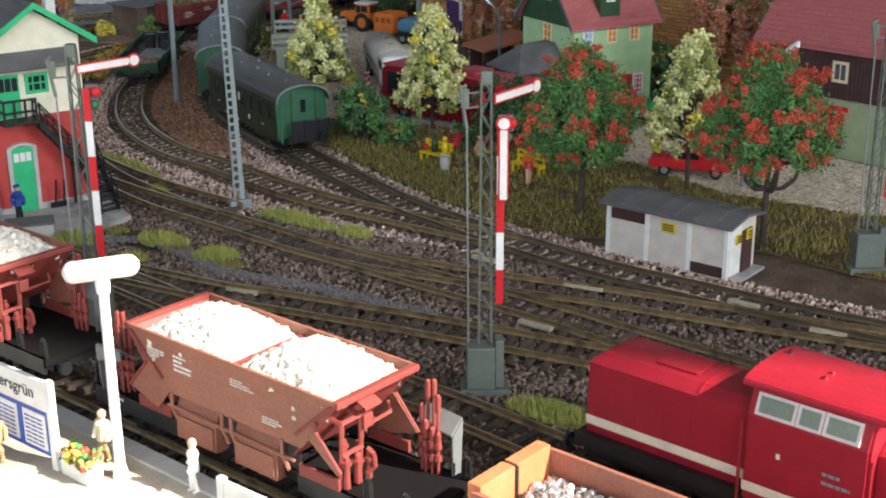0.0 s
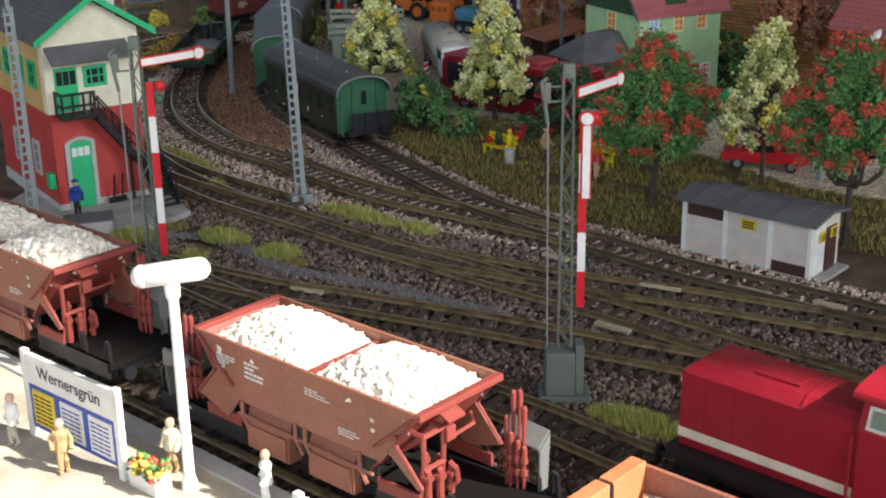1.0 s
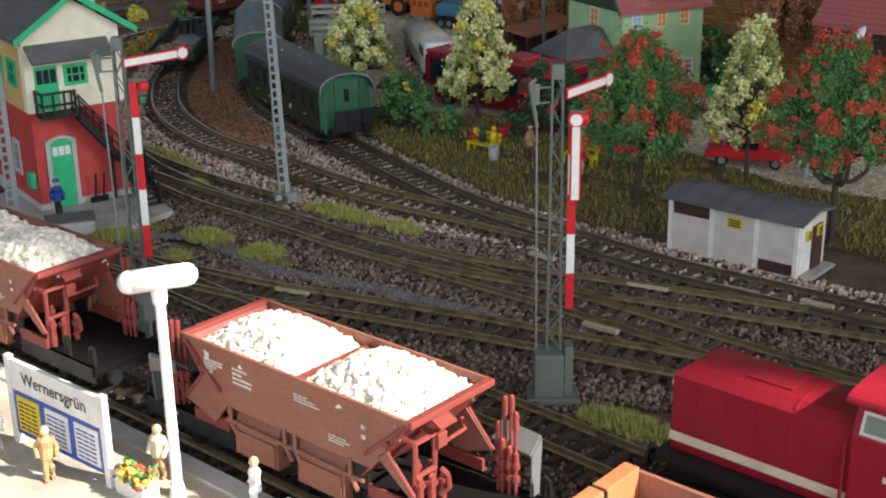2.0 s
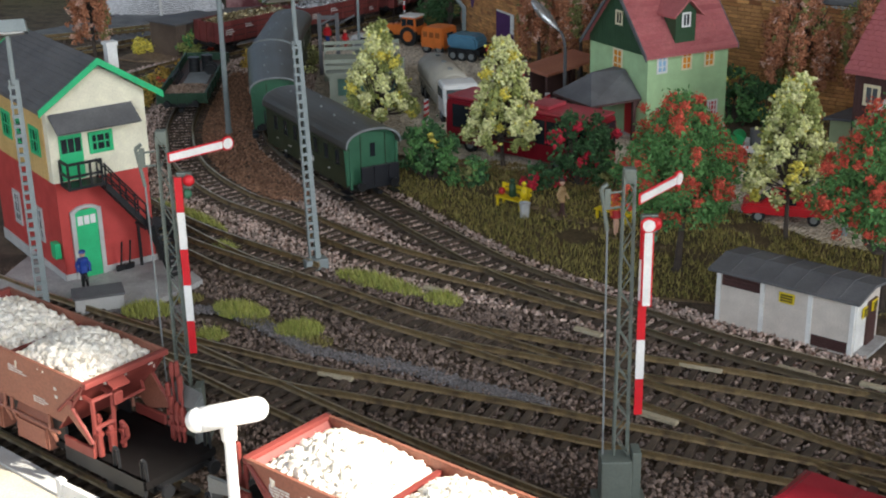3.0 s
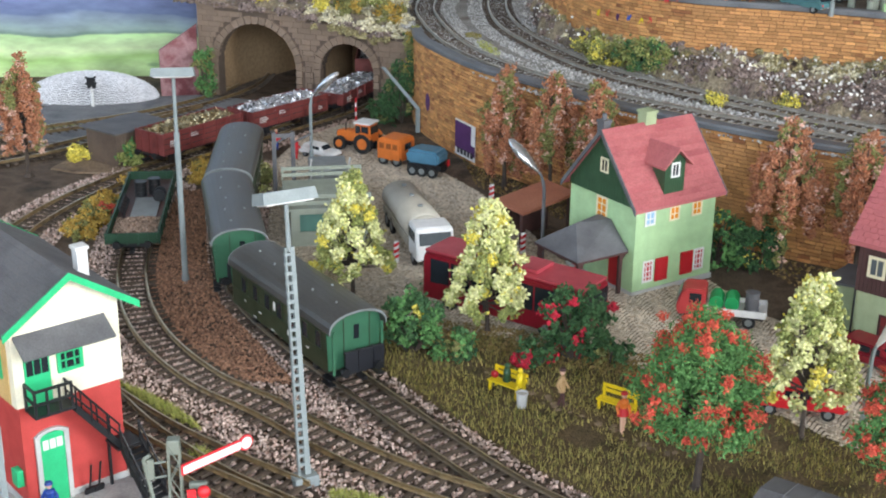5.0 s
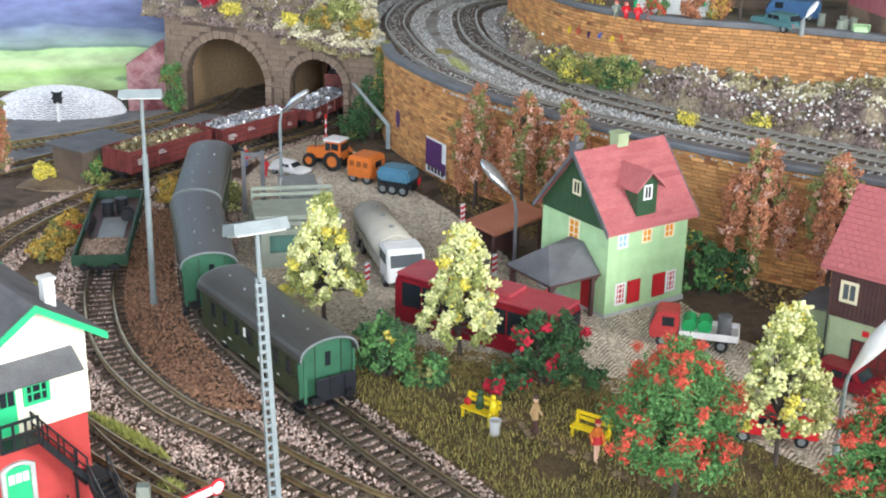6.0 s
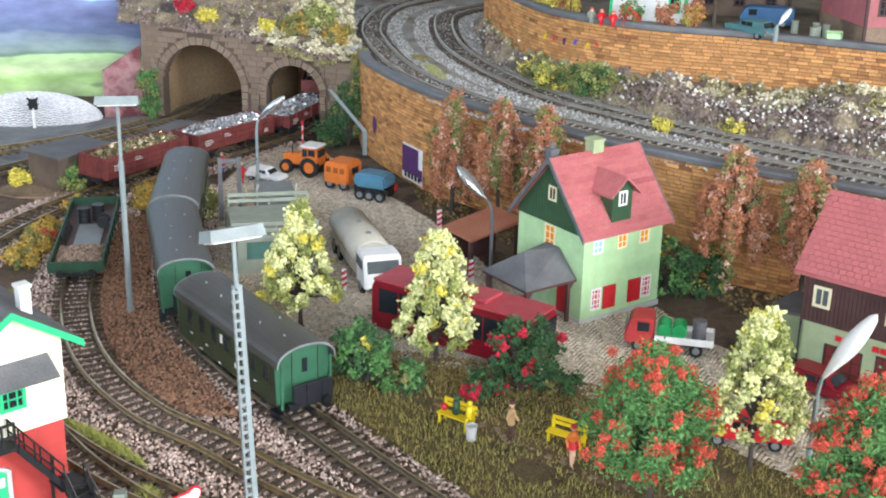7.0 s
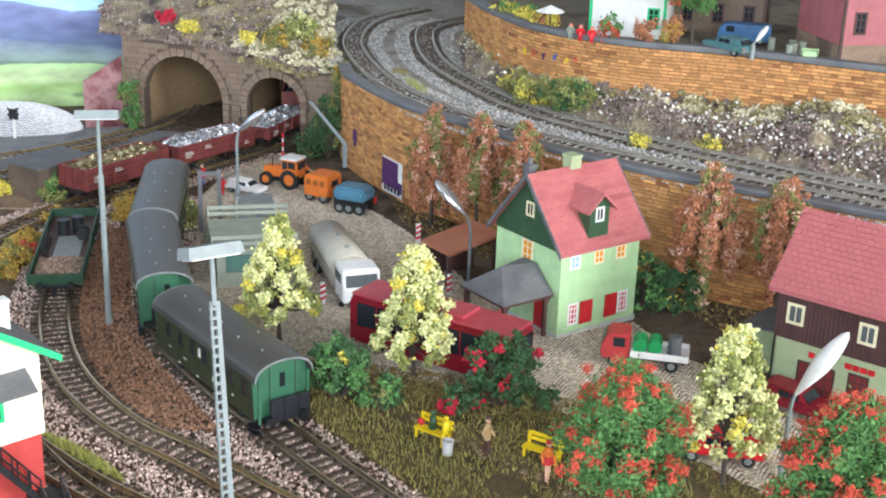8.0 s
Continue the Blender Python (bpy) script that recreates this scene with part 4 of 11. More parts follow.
def boards(parent, mat, x0, x1, z_of, y, n, t=0.0004):
    """Upright boards on a wall in the plane y; z_of(x) gives bottom and top."""
    w = (x1 - x0) / n
    for i in range(n):
        a, b = x0 + i * w + 0.00012, x0 + (i + 1) * w - 0.00012
        (l0, h0), (l1, h1) = z_of(a), z_of(b)
        bm = bmesh.new()
        prism(bm, [(a, y, l0), (b, y, l1), (b, y, h1), (a, y, h0)], (0, -t, 0))
        part("board", bm, mat, parent)


FACE_X = Matrix(((0, 1, 0, 0), (-1, 0, 0, 0), (0, 0, 1, 0), (0, 0, 0, 1)))


def green_house():
    L, W, H, R = 0.066, 0.064, 0.0620, 0.0995
    house = thing("house", pose(0.094, 0.823, -0.001, 0, 0, 28), "pale green two-storey house with red gabled roof", "house")
    bm = bmesh.new()
    box(bm, 0, L, 0, W, 0, H)
    prism(bm, [(0.0008, 0, H), (0.0008, W, H), (0.0008, W / 2, R)], (L - 0.0016, 0, 0))
    part("wall", bm, P["pale_green"], house)
    bm = bmesh.new()
    box(bm, -0.0008, L + 0.0008, -0.0008, W + 0.0008, 0, 0.0035)
    part("plinth", bm, P["stone_trim"], house)
    # boarded gable on the short side
    left = Matrix(((0, 1, 0, 0), (-1, 0, 0, W), (0, 0, 1, 0), (0, 0, 0, 1)))
    n = 22
    for i in range(n):
        bm = bmesh.new()
        y0, y1 = W * i / n + 0.00012, W * (i + 1) / n - 0.00012
        top = lambda y: H + (R - H) * (1 - abs(y - W / 2) / (W / 2))
        prism(bm, [(0, y0, H - 0.004), (0, y1, H - 0.004), (0, y1, top(y1)), (0, y0, top(y0))], (-0.0008, 0, 0))
        part("gable_board", bm, P["dark_green"], house)
    gable_roof(house, 0, L, 0, W, H, R, 0.0045, 0.0016, P["roof_red"], rows=14, bargeboard=P["slate"])
    F = lambda x, z, y=0.0: Matrix.Translation((x, y, z))
    S = lambda y, z: Matrix.Translation((0, y, z)) @ Matrix(((0, 1, 0, 0), (-1, 0, 0, 0), (0, 0, 1, 0), (0, 0, 0, 1)))
    for x, pane in ((0.0070, "blue_pane"), (0.0270, "orange_pane"), (0.0458, "orange_pane")):
        window(house, F(x, 0.0455), 0.0085, 0.0130, P["cream"] if pane != "blue_pane" else P["white"], P[pane], (1, 2))
    window(house, F(0.0078, 0.0080), 0.0085, 0.0145, P["white"], P["red"], (2, 3))
    window(house, F(0.0505, 0.0080), 0.0085, 0.0145, P["white"], P["red"], (2, 3))
    for x in (0.0178, 0.0390):
        bm = bmesh.new()
        box(bm, x, x + 0.0100, -0.0013, -0.0002, 0.0075, 0.0225)
        shutter = part("shutter", bm, P["red"], house, "red window shutter, folded open")
        for i in range(9):
            bm = bmesh.new()
            box(bm, x + 0.001, x + 0.0090, -0.0017, -0.0012, 0.0086 + i * 0.0015, 0.0095 + i * 0.0015)
            part("slat", bm, P["red"], shutter)
    window(house, S(0.0375, 0.0425), 0.0105, 0.015, P["cream"], P["orange_pane"], (1, 2))
    window(house, Matrix.Translation((-0.0009, 0, 0)) @ S(0.0345, 0.0735), 0.0075, 0.0095, P["cream"], P["glass"], (1, 0))
    for y in (0.012, 0.048):
        bm = bmesh.new()
        box(bm, -0.001, 0.0004, y, y + 0.010, 0.0035, 0.025)
        part("door", bm, P["red"], house, "red panelled house door")
    # dormer on the front slope
    bm = bmesh.new()
    dx0, dx1 = 0.0213, 0.0375
    yf, yb = 0.0005, 0.027
    zf, zt = 0.0640, 0.0840
    prism(bm, [(dx0, yf, zf), (dx1, yf, zf), (dx1, yf, zt), ((dx0 + dx1) / 2, yf, zt + 0.007), (dx0, yf, zt)], (0, yb - yf, 0))
    dormer = part("dormer", bm, P["dark_green"], house, "dark green boarded dormer")
    boards(dormer, P["dark_green"], dx0, dx1, lambda x: (zf, zt + 0.007 * (1 - abs(x - (dx0 + dx1) / 2) / ((dx1 - dx0) / 2))), yf, 9)
    window(dormer, F(dx0 + 0.0046, zf + 0.0098, yf - 0.0004), 0.007, 0.0095, P["white"], P["glass"], (1, 0))
    for s in (-1, 1):
        xm = (dx0 + dx1) / 2
        xe = xm + s * 0.0120
        bm = bmesh.new()
        ze = zt - 0.0035
        prism(bm, [(xe, yf - 0.004, ze), (xm, yf - 0.004, zt + 0.0075), (xm, yf - 0.004, zt + 0.009), (xe, yf - 0.004, ze + 0.0015)], (0, yb - yf + 0.008, 0))
        part("dormer_roof", bm, P["roof_red"], dormer, "red dormer roof")
    bm = bmesh.new()
    box(bm, 0.030, 0.0385, 0.030, 0.038, R - 0.008, R + 0.007)
    box(bm, 0.0293, 0.0392, 0.0292, 0.0388, R + 0.007, R + 0.0088, bevel=0.0004)
    part("chimney", bm, P["sage"], house, "pale green chimney")
    bm = bmesh.new()
    box(bm, 0.004, 0.010, 0.040, 0.046, R - 0.012, R + 0.002)
    box(bm, 0.0034, 0.0106, 0.0394, 0.0466, R + 0.002, R + 0.004, bevel=0.0004)
    rod(bm, (0.007, 0.043, R + 0.004), (0.007, 0.043, R + 0.008), 0.0018, 0.0014, 8)
    part("chimney", bm, P["slate"], house, "slate-grey chimney with a pot")
    return house


green_house()


def porch():
    """Hipped grey canopy on posts beside the green house."""
    ob = thing("porch_canopy", pose(0.094, 0.823, -0.001, 0, 0, 28), "grey felt hipped canopy on brown wooden posts", "canopy")
    bm = bmesh.new()
    x0, x1, y0, y1, z0, z1 = -0.041, -0.001, 0.004, 0.048, 0.030, 0.0455
    ya, yb = y0 + 0.018, y1 - 0.014
    v = [(x0, y0, z0), (x1, y0, z0), (x1, y1, z0), (x0, y1, z0), (x1, ya, z1), (x1, yb, z1), (x0 + 0.017, (ya + yb) / 2, z1)]
    solid(bm, v, [(0, 1, 4, 6), (0, 6, 3), (3, 6, 5, 2), (6, 4, 5), (0, 3, 2, 1), (1, 2, 5, 4)])
    part("roof", bm, P["slate"], ob)
    bm = bmesh.new()
    box(bm, x0, x1, y0 + 0.0001, y0 + 0.0012, z0 - 0.0016, z0 - 0.0001)
    box(bm, x0 + 0.0001, x0 + 0.0012, y0 + 0.0014, y1, z0 - 0.0016, z0 - 0.0001)
    part("beam", bm, P["wood_dark"], ob)
    for x, y in ((x0 + 0.003, y0 + 0.003), (x0 + 0.003, y1 - 0.003), (x1 - 0.004, y0 + 0.003)):
        bm = bmesh.new()
        box(bm, x - 0.0011, x + 0.0011, y - 0.0011, y + 0.0011, 0, z0 - 0.0017)
        prism(bm, [(x + 0.0011, y, z0 - 0.008), (x + 0.006, y, z0 - 0.0017), (x + 0.0011, y, z0 - 0.0017)], (0, 0.001, 0))
        part("post", bm, P["wood_dark"], ob)
    for y in (0.018, 0.032):
        chair = thing("garden_chair", pose(0.094, 0.823, -0.001, 0, 0, 28) @ pose(-0.020, y - 0.004, 0.0, 0, 0, 30), "small red garden chair under the canopy", "chair", "chairs under the canopy")
        bm = bmesh.new()
        box(bm, -0.0035, 0.0035, -0.003, 0.003, 0.005, 0.006, bevel=0.0003)
        part("seat", bm, P["red"], chair)
        bm = bmesh.new()
        box(bm, -0.0035, 0.0035, 0.0028, 0.0036, 0.0062, 0.0145, bevel=0.0003)
        part("backrest", bm, P["red"], chair)
        for sx in (-0.003, 0.003):
            for sy in (-0.0025, 0.0025):
                bm = bmesh.new()
                rod(bm, (sx, sy, 0), (sx, sy, 0.005), 0.0004, n=6)
                part("leg", bm, P["red"], chair)


porch()


def lean_to():
    """Open shelter with a brown tiled roof behind the green house."""
    ob = thing("open_shelter", pose(0.033, 0.915, -0.001, 0, 0, 28), "open wooden shelter with a brown-red sloping roof", "shelter")
    bm = bmesh.new()
    prism(bm, [(0, -0.01, 0.026), (0.045, -0.01, 0.033), (0.045, -0.01, 0.035), (0, -0.01, 0.028)], (0, 0.034, 0))
    part("roof", bm, P["brown_roof"], ob)
    for x, y in ((0.002, -0.007), (0.002, 0.020), (0.042, -0.007), (0.042, 0.020)):
        bm = bmesh.new()
        box(bm, x - 0.0014, x + 0.0014, y - 0.0014, y + 0.0014, 0, 0.0258 + 0.0066 * (x > 0.02))
        part("post", bm, P["wood_dark"], ob)
    bm = bmesh.new()
    box(bm, 0.006, 0.040, 0.0205, 0.0225, 0, 0.0268)
    part("back_wall", bm, P["wood_dark"], ob)


lean_to()


def second_house():
    """Brown boarded upper storey over a sage ground floor, red tiled roof."""
    L, W, H, R = 0.125, 0.062, 0.0700, 0.102
    house = thing("house", pose(0.2035, 0.743, -0.001, 0, 0, -47), "sage green house with brown boarded upper storey and red tiles", "house")
    bm = bmesh.new()
    box(bm, 0, L, 0, W, 0, 0.036)
    part("wall", bm, P["sage"], house)
    bm = bmesh.new()
    box(bm, -0.0012, L, -0.0012, W + 0.0012, 0.036, H)
    prism(bm, [(0, 0, H), (0, W, H), (0, W / 2, R - 0.001)], (L, 0, 0))
    upper = part("upper_storey", bm, P["wood_dark"], house, "dark brown boarded upper storey")
    boards(upper, P["wood_dark"], -0.0012, L, lambda x: (0.036, H), -0.0012, 52)
    gable_roof(house, 0, L, 0, W, H, R, 0.006, 0.0016, P["roof_red"], rows=16)
    # single tiles on the slope towards the yard
    bm = bmesh.new()
    box(bm, -0.5, 0.5, -0.5, 0.5, -0.5, 0.5)
    tile = bpy.data.meshes.new("roof_tile")
    bm.to_mesh(tile)
    bm.free()
    tile.materials.append(P["roof_red"])
    slope = math.atan2(R - H, W / 2)
    reach = math.hypot(R - H, W / 2) + 0.006 / math.cos(slope)
    holder = new("tile_field")
    holder.parent = house
    rows, cols = 15, 20
    for i in range(rows):
        for j in range(cols):
            ob = new("roof_tile", tile)
            ob.parent = holder
            s, x = (i + 0.5) * reach / rows, -0.006 + (j + 0.5 + 0.5 * (i % 2)) * 0.0044
            y, z = -0.006 + s * math.cos(slope), H - 0.006 * math.tan(slope) + s * math.sin(slope) + 0.0023
            ob.matrix_basis = Matrix.Translation((x, y, z)) @ Matrix.Rotation(slope - 0.10, 4, "X") @ Matrix.Diagonal((0.0041, reach / rows * 1.05, 0.0006, 1))
    F = lambda x, z: Matrix.Translation((x, -0.0016, z))
    for x in (0.0040, 0.0462, 0.0884):
        window(house, F(x + 0.001, 0.0458), 0.0105, 0.0126, P["cream"], P["glass_pale"], (1, 0), t=0.0017)
    G = lambda x, z: Matrix.Translation((x, 0, z))
    window(house, G(0.0145, 0.0035), 0.0225, 0.0215, P["wood_dark"], P["door_maroon"], (3, 2))
    window(house, G(0.0445, 0.0060), 0.0120, 0.0205, P["wood_dark"], P["door_maroon"], (2, 3))
    for x0, x1 in ((0.0205, 0.0295), (0.042, 0.062)):
        bm = bmesh.new()
        k = int((x1 - x0) / 0.0045)
        for i in range(k):
            box(bm, x0 + i * 0.0045, x0 + i * 0.0045 + 0.0036, -0.001, -0.0001, 0.0285, 0.0315)
        part("lettering", bm, P["signal_red"], house, "red lettering bars on the facade")
    bm = bmesh.new()
    prism(bm, [(-0.028, 0.022, 0), (0.0, 0.022, 0), (0.0, 0.022, 0.029), (-0.028, 0.022, 0.026)], (0, 0.03, 0))
    annex = part("annex", bm, P["sage"], house, "low sage green annex")
    bm = bmesh.new()
    prism(bm, [(-0.031, 0.0185, 0.0262), (-0.0015, 0.0185, 0.0292), (-0.0015, 0.0185, 0.0307), (-0.031, 0.0185, 0.0277)], (0, 0.037, 0))
    part("annex_roof", bm, P["slate"], annex, "grey felt annex roof")
    bm = bmesh.new()
    tube(bm, [(-0.0008, -0.001, 0.001), (-0.0008, -0.001, 0.056)], 0.0006)
    part("downpipe", bm, P["black"], house)


second_house()


def signal_box():
    m = pose(-0.2261, 0.594, 0.0, 0, 0, 35)
    ob = thing("signal_box", m, "signal box with red base, cream upper storey and green trim", "signal box")
    L, W = 0.047, 0.090
    bm = bmesh.new()
    box(bm, 0, L, 0, W, 0.0, 0.053)
    part("lower_wall", bm, P["box_red"], ob, "red plastered lower storey")
    bm = bmesh.new()
    box(bm, -0.0006, L + 0.0006, -0.0006, W, 0.0, 0.006)
    part("plinth", bm, P["stone_trim"], ob)
    bm = bmesh.new()
    box(bm, -0.0012, L + 0.0012, -0.0012, W, 0.053, 0.0915)
    prism(bm, [(-0.0012, -0.0012, 0.0915), (L + 0.0012, -0.0012, 0.0915), (L / 2, -0.0012, 0.1080)], (0, W, 0))
    part("upper_wall", bm, P["box_cream"], ob, "cream rendered upper storey")
    bm = bmesh.new()
    for i in range(20):
        y0 = 0.004 + i * 0.0042
        bm = bmesh.new()
        box(bm, -0.0018, -0.0011, y0, y0 + 0.0039, 0.0535, 0.086)
        part("side_board", bm, P["ochre_wood"], ob)
    # roof, ridge runs back
    turned = new("roof_frame")
    turned.parent = ob
    turned.matrix_basis = Matrix(((0, -1, 0, L), (1, 0, 0, 0), (0, 0, 1, 0), (0, 0, 0, 1)))
    gable_roof(turned, 0, W, -0.002, L - 0.0005, 0.0930, 0.1090, 0.0068, 0.0014, P["slate"], rows=12, bargeboard=P["box_green"])
    bm = bmesh.new()
    prism(bm, [(0.0380, 0.0130, 0.094), (0.0430, 0.0130, 0.092), (0.0430, 0.0130, 0.1115), (0.0380, 0.0130, 0.1115)], (0, 0.0050, 0))
    box(bm, 0.0373, 0.0437, 0.0123, 0.0187, 0.1115, 0.1132, bevel=0.0004)
    part("chimney", bm, P["white"], ob, "white chimney stack")
    # canopy, doors, windows of the front
    bm = bmesh.new()
    prism(bm, [(0.0, -0.0012, 0.0865), (0.0, -0.012, 0.0793), (0.0, -0.0115, 0.0785), (0.0, -0.0012, 0.0852)], (0.0415, 0, 0))
    part("awning", bm, P["slate"], ob, "slate-grey sloping awning")
    F = lambda x, z: Matrix.Translation((x, -0.0014, z))
    window(ob, F(0.0182, 0.0645), 0.0118, 0.0105, P["box_green"], P["glass"], (2, 1), t=0.0016, proud=0.0009)
    bm = bmesh.new()
    box(bm, 0.0035, 0.0148, -0.002, -0.001, 0.0535, 0.0755)
    for i in range(3):
        box(bm, 0.0043 + i * 0.0034, 0.0072 + i * 0.0034, -0.0022, -0.0018, 0.067, 0.0738, mi=1)
    part("upper_door", bm, [P["box_green"], P["glass"]], ob, "bright green balcony door")
    bm = bmesh.new()
    box(bm, 0.0072, 0.0182, -0.0012, -0.0003, 0.003, 0.0375)
    for i in range(3):
        box(bm, 0.0082 + i * 0.0032, 0.0108 + i * 0.0032, -0.0015, -0.0011, 0.0300, 0.0345, mi=1)
    part("lower_door", bm, [P["box_green"], P["white"]], ob, "bright green ground floor door")
    bm = bmesh.new()
    for a, b in ((0.0050, 0.0071), (0.0183, 0.0204)):
        box(bm, a, b, -0.0016, -0.0001, 0.0, 0.0375)
    pts = [(0.0127 + q * math.cos(t), -0.0016, 0.0345 + q * 0.62 * math.sin(t)) for q, ts in ((0.0086, np.linspace(0.5, math.pi - 0.5, 9)), (0.0062, np.linspace(math.pi - 0.5, 0.5, 9))) for t in ts]
    prism(bm, pts, (0, 0.0015, 0))
    part("door_surround", bm, P["stone_trim"], ob, "pale grey stone door surround")
    # side windows
    Sd = lambda y, z: Matrix.Translation((-0.0018, y, z)) @ Matrix(((0, 1, 0, 0), (-1, 0, 0, 0), (0, 0, 1, 0), (0, 0, 0, 1)))
    for y in (0.022, 0.042, 0.062, 0.082):
        window(ob, Sd(y, 0.064), 0.013, 0.014, P["box_green"], P["glass"], (2, 1), t=0.0016)
    for y in (0.034, 0.066):
        window(ob, Matrix.Translation((0.0016, 0, 0)) @ Sd(y, 0.016), 0.010, 0.018, P["stone_trim"], P["glass"], (1, 2), t=0.0018)
    # balcony
    bm = bmesh.new()
    box(bm, 0.002, 0.0205, -0.0125, -0.0014, 0.0515, 0.0528)
    balcony = part("balcony", bm, P["black"], ob, "black balcony")
    for x, y in ((0.0026, -0.012), (0.0080, -0.012), (0.0135, -0.012), (0.0190, -0.012), (0.0026, -0.002)):
        bm = bmesh.new()
        box(bm, x - 0.0005, x + 0.0005, y - 0.0005, y + 0.0005, 0.0528, 0.064)
        part("post", bm, P["black"], balcony)
    for z in (0.0575, 0.0635):
        bm = bmesh.new()
        box(bm, 0.0021, 0.0195, -0.0125, -0.0115, z, z + 0.0011)
        box(bm, 0.0021, 0.0031, -0.0114, -0.0018, z, z + 0.0011)
        part("handrail", bm, P["black"], balcony)
    # stairs: one flight along the wall, one turned outwards
    def flight(a, b, width, n):
        a, b = Vector(a), Vector(b)
        d = (b - a)
        side = Vector((-d.y, d.x, 0)).normalized() * width / 2
        st = bmesh.new()
        for s in (-1, 1):
            p, q = a + s * side, b + s * side
            up = Vector((0, 0, 0.0046))
            prism(st, [p - up / 2, q - up / 2, q + up / 2, p + up / 2], side.normalized() * 0.0008)
            for h in (0.0055, 0.0105):
                tube(st, [p + Vector((0, 0, h)), q + Vector((0, 0, h))], 0.00045, 5)
            for k in (0.02, 0.35, 0.7, 0.98):
                c = p + (q - p) * k
                tube(st, [c, c + Vector((0, 0, 0.0108))], 0.00045, 5)
        stair = part("stair_flight", st, P["black"], ob, "black stair flight with handrails")
        for k in range(n):
            tr = bmesh.new()
            c = a + d * (k + 0.5) / n
            f = Vector((d.x, d.y, 0)).normalized() * 0.0016
            e = side * 0.97
            prism(tr, [c - f - e, c + f - e, c + f + e, c - f + e], (0, 0, 0.0005))
            part("tread", tr, P["black"], stair)

    flight((0.0200, -0.0075, 0.0515), (0.0395, -0.0075, 0.0262), 0.010, 9)
    bm = bmesh.new()
    box(bm, 0.0370, 0.0490, -0.0135, -0.0015, 0.0248, 0.0260)
    for x, y in ((0.0380, -0.0025), (0.0480, -0.0025)):
        box(bm, x - 0.0006, x + 0.0006, y - 0.0006, y + 0.0006, 0.0, 0.0248)
    part("landing", bm, P["black"], ob)
    flight((0.0435, -0.0125, 0.0258), (0.0468, -0.0285, 0.0030), 0.0105, 10)
    # letter box, tools
    bm = bmesh.new()
    box(bm, -0.0035, -0.0002, 0.002, 0.008, 0.014, 0.022, bevel=0.0005)
    part("meter_cabinet", bm, P["box_green"], ob, "bright green wall cabinet")
    for x in (0.0265, 0.0310):
        tool = thing("track_tool", m @ pose(x, -0.0035, 0.0032, 12, 0, 8), "black long-handled tool leaning on the red wall", "tool", "tools at the wall")
        bm = bmesh.new()
        tube(bm, [(0, 0, 0.001), (0, 0, 0.016)], 0.0005)
        part("shaft", bm, P["black"], tool)
        bm = bmesh.new()
        box(bm, -0.0025, 0.0025, -0.0008, 0.0008, 0, 0.003, bevel=0.0004)
        part("head", bm, P["black"], tool)
    return ob


signal_box()
# paved apron in front of the signal box
bm = bmesh.new()
prism(bm, [(-0.262, 0.588, 0.0), (-0.222, 0.572, 0.0), (-0.178, 0.566, 0.0), (-0.160, 0.592, 0.0), (-0.176, 0.618, 0.0), (-0.19, 0.624, 0.0), (-0.23, 0.60, 0.0), (-0.255, 0.63, 0)], (0, 0, 0.003))
setting(part("signal_box_apron", bm, M["concrete"]), "grey concrete apron before the signal box", "pavement")


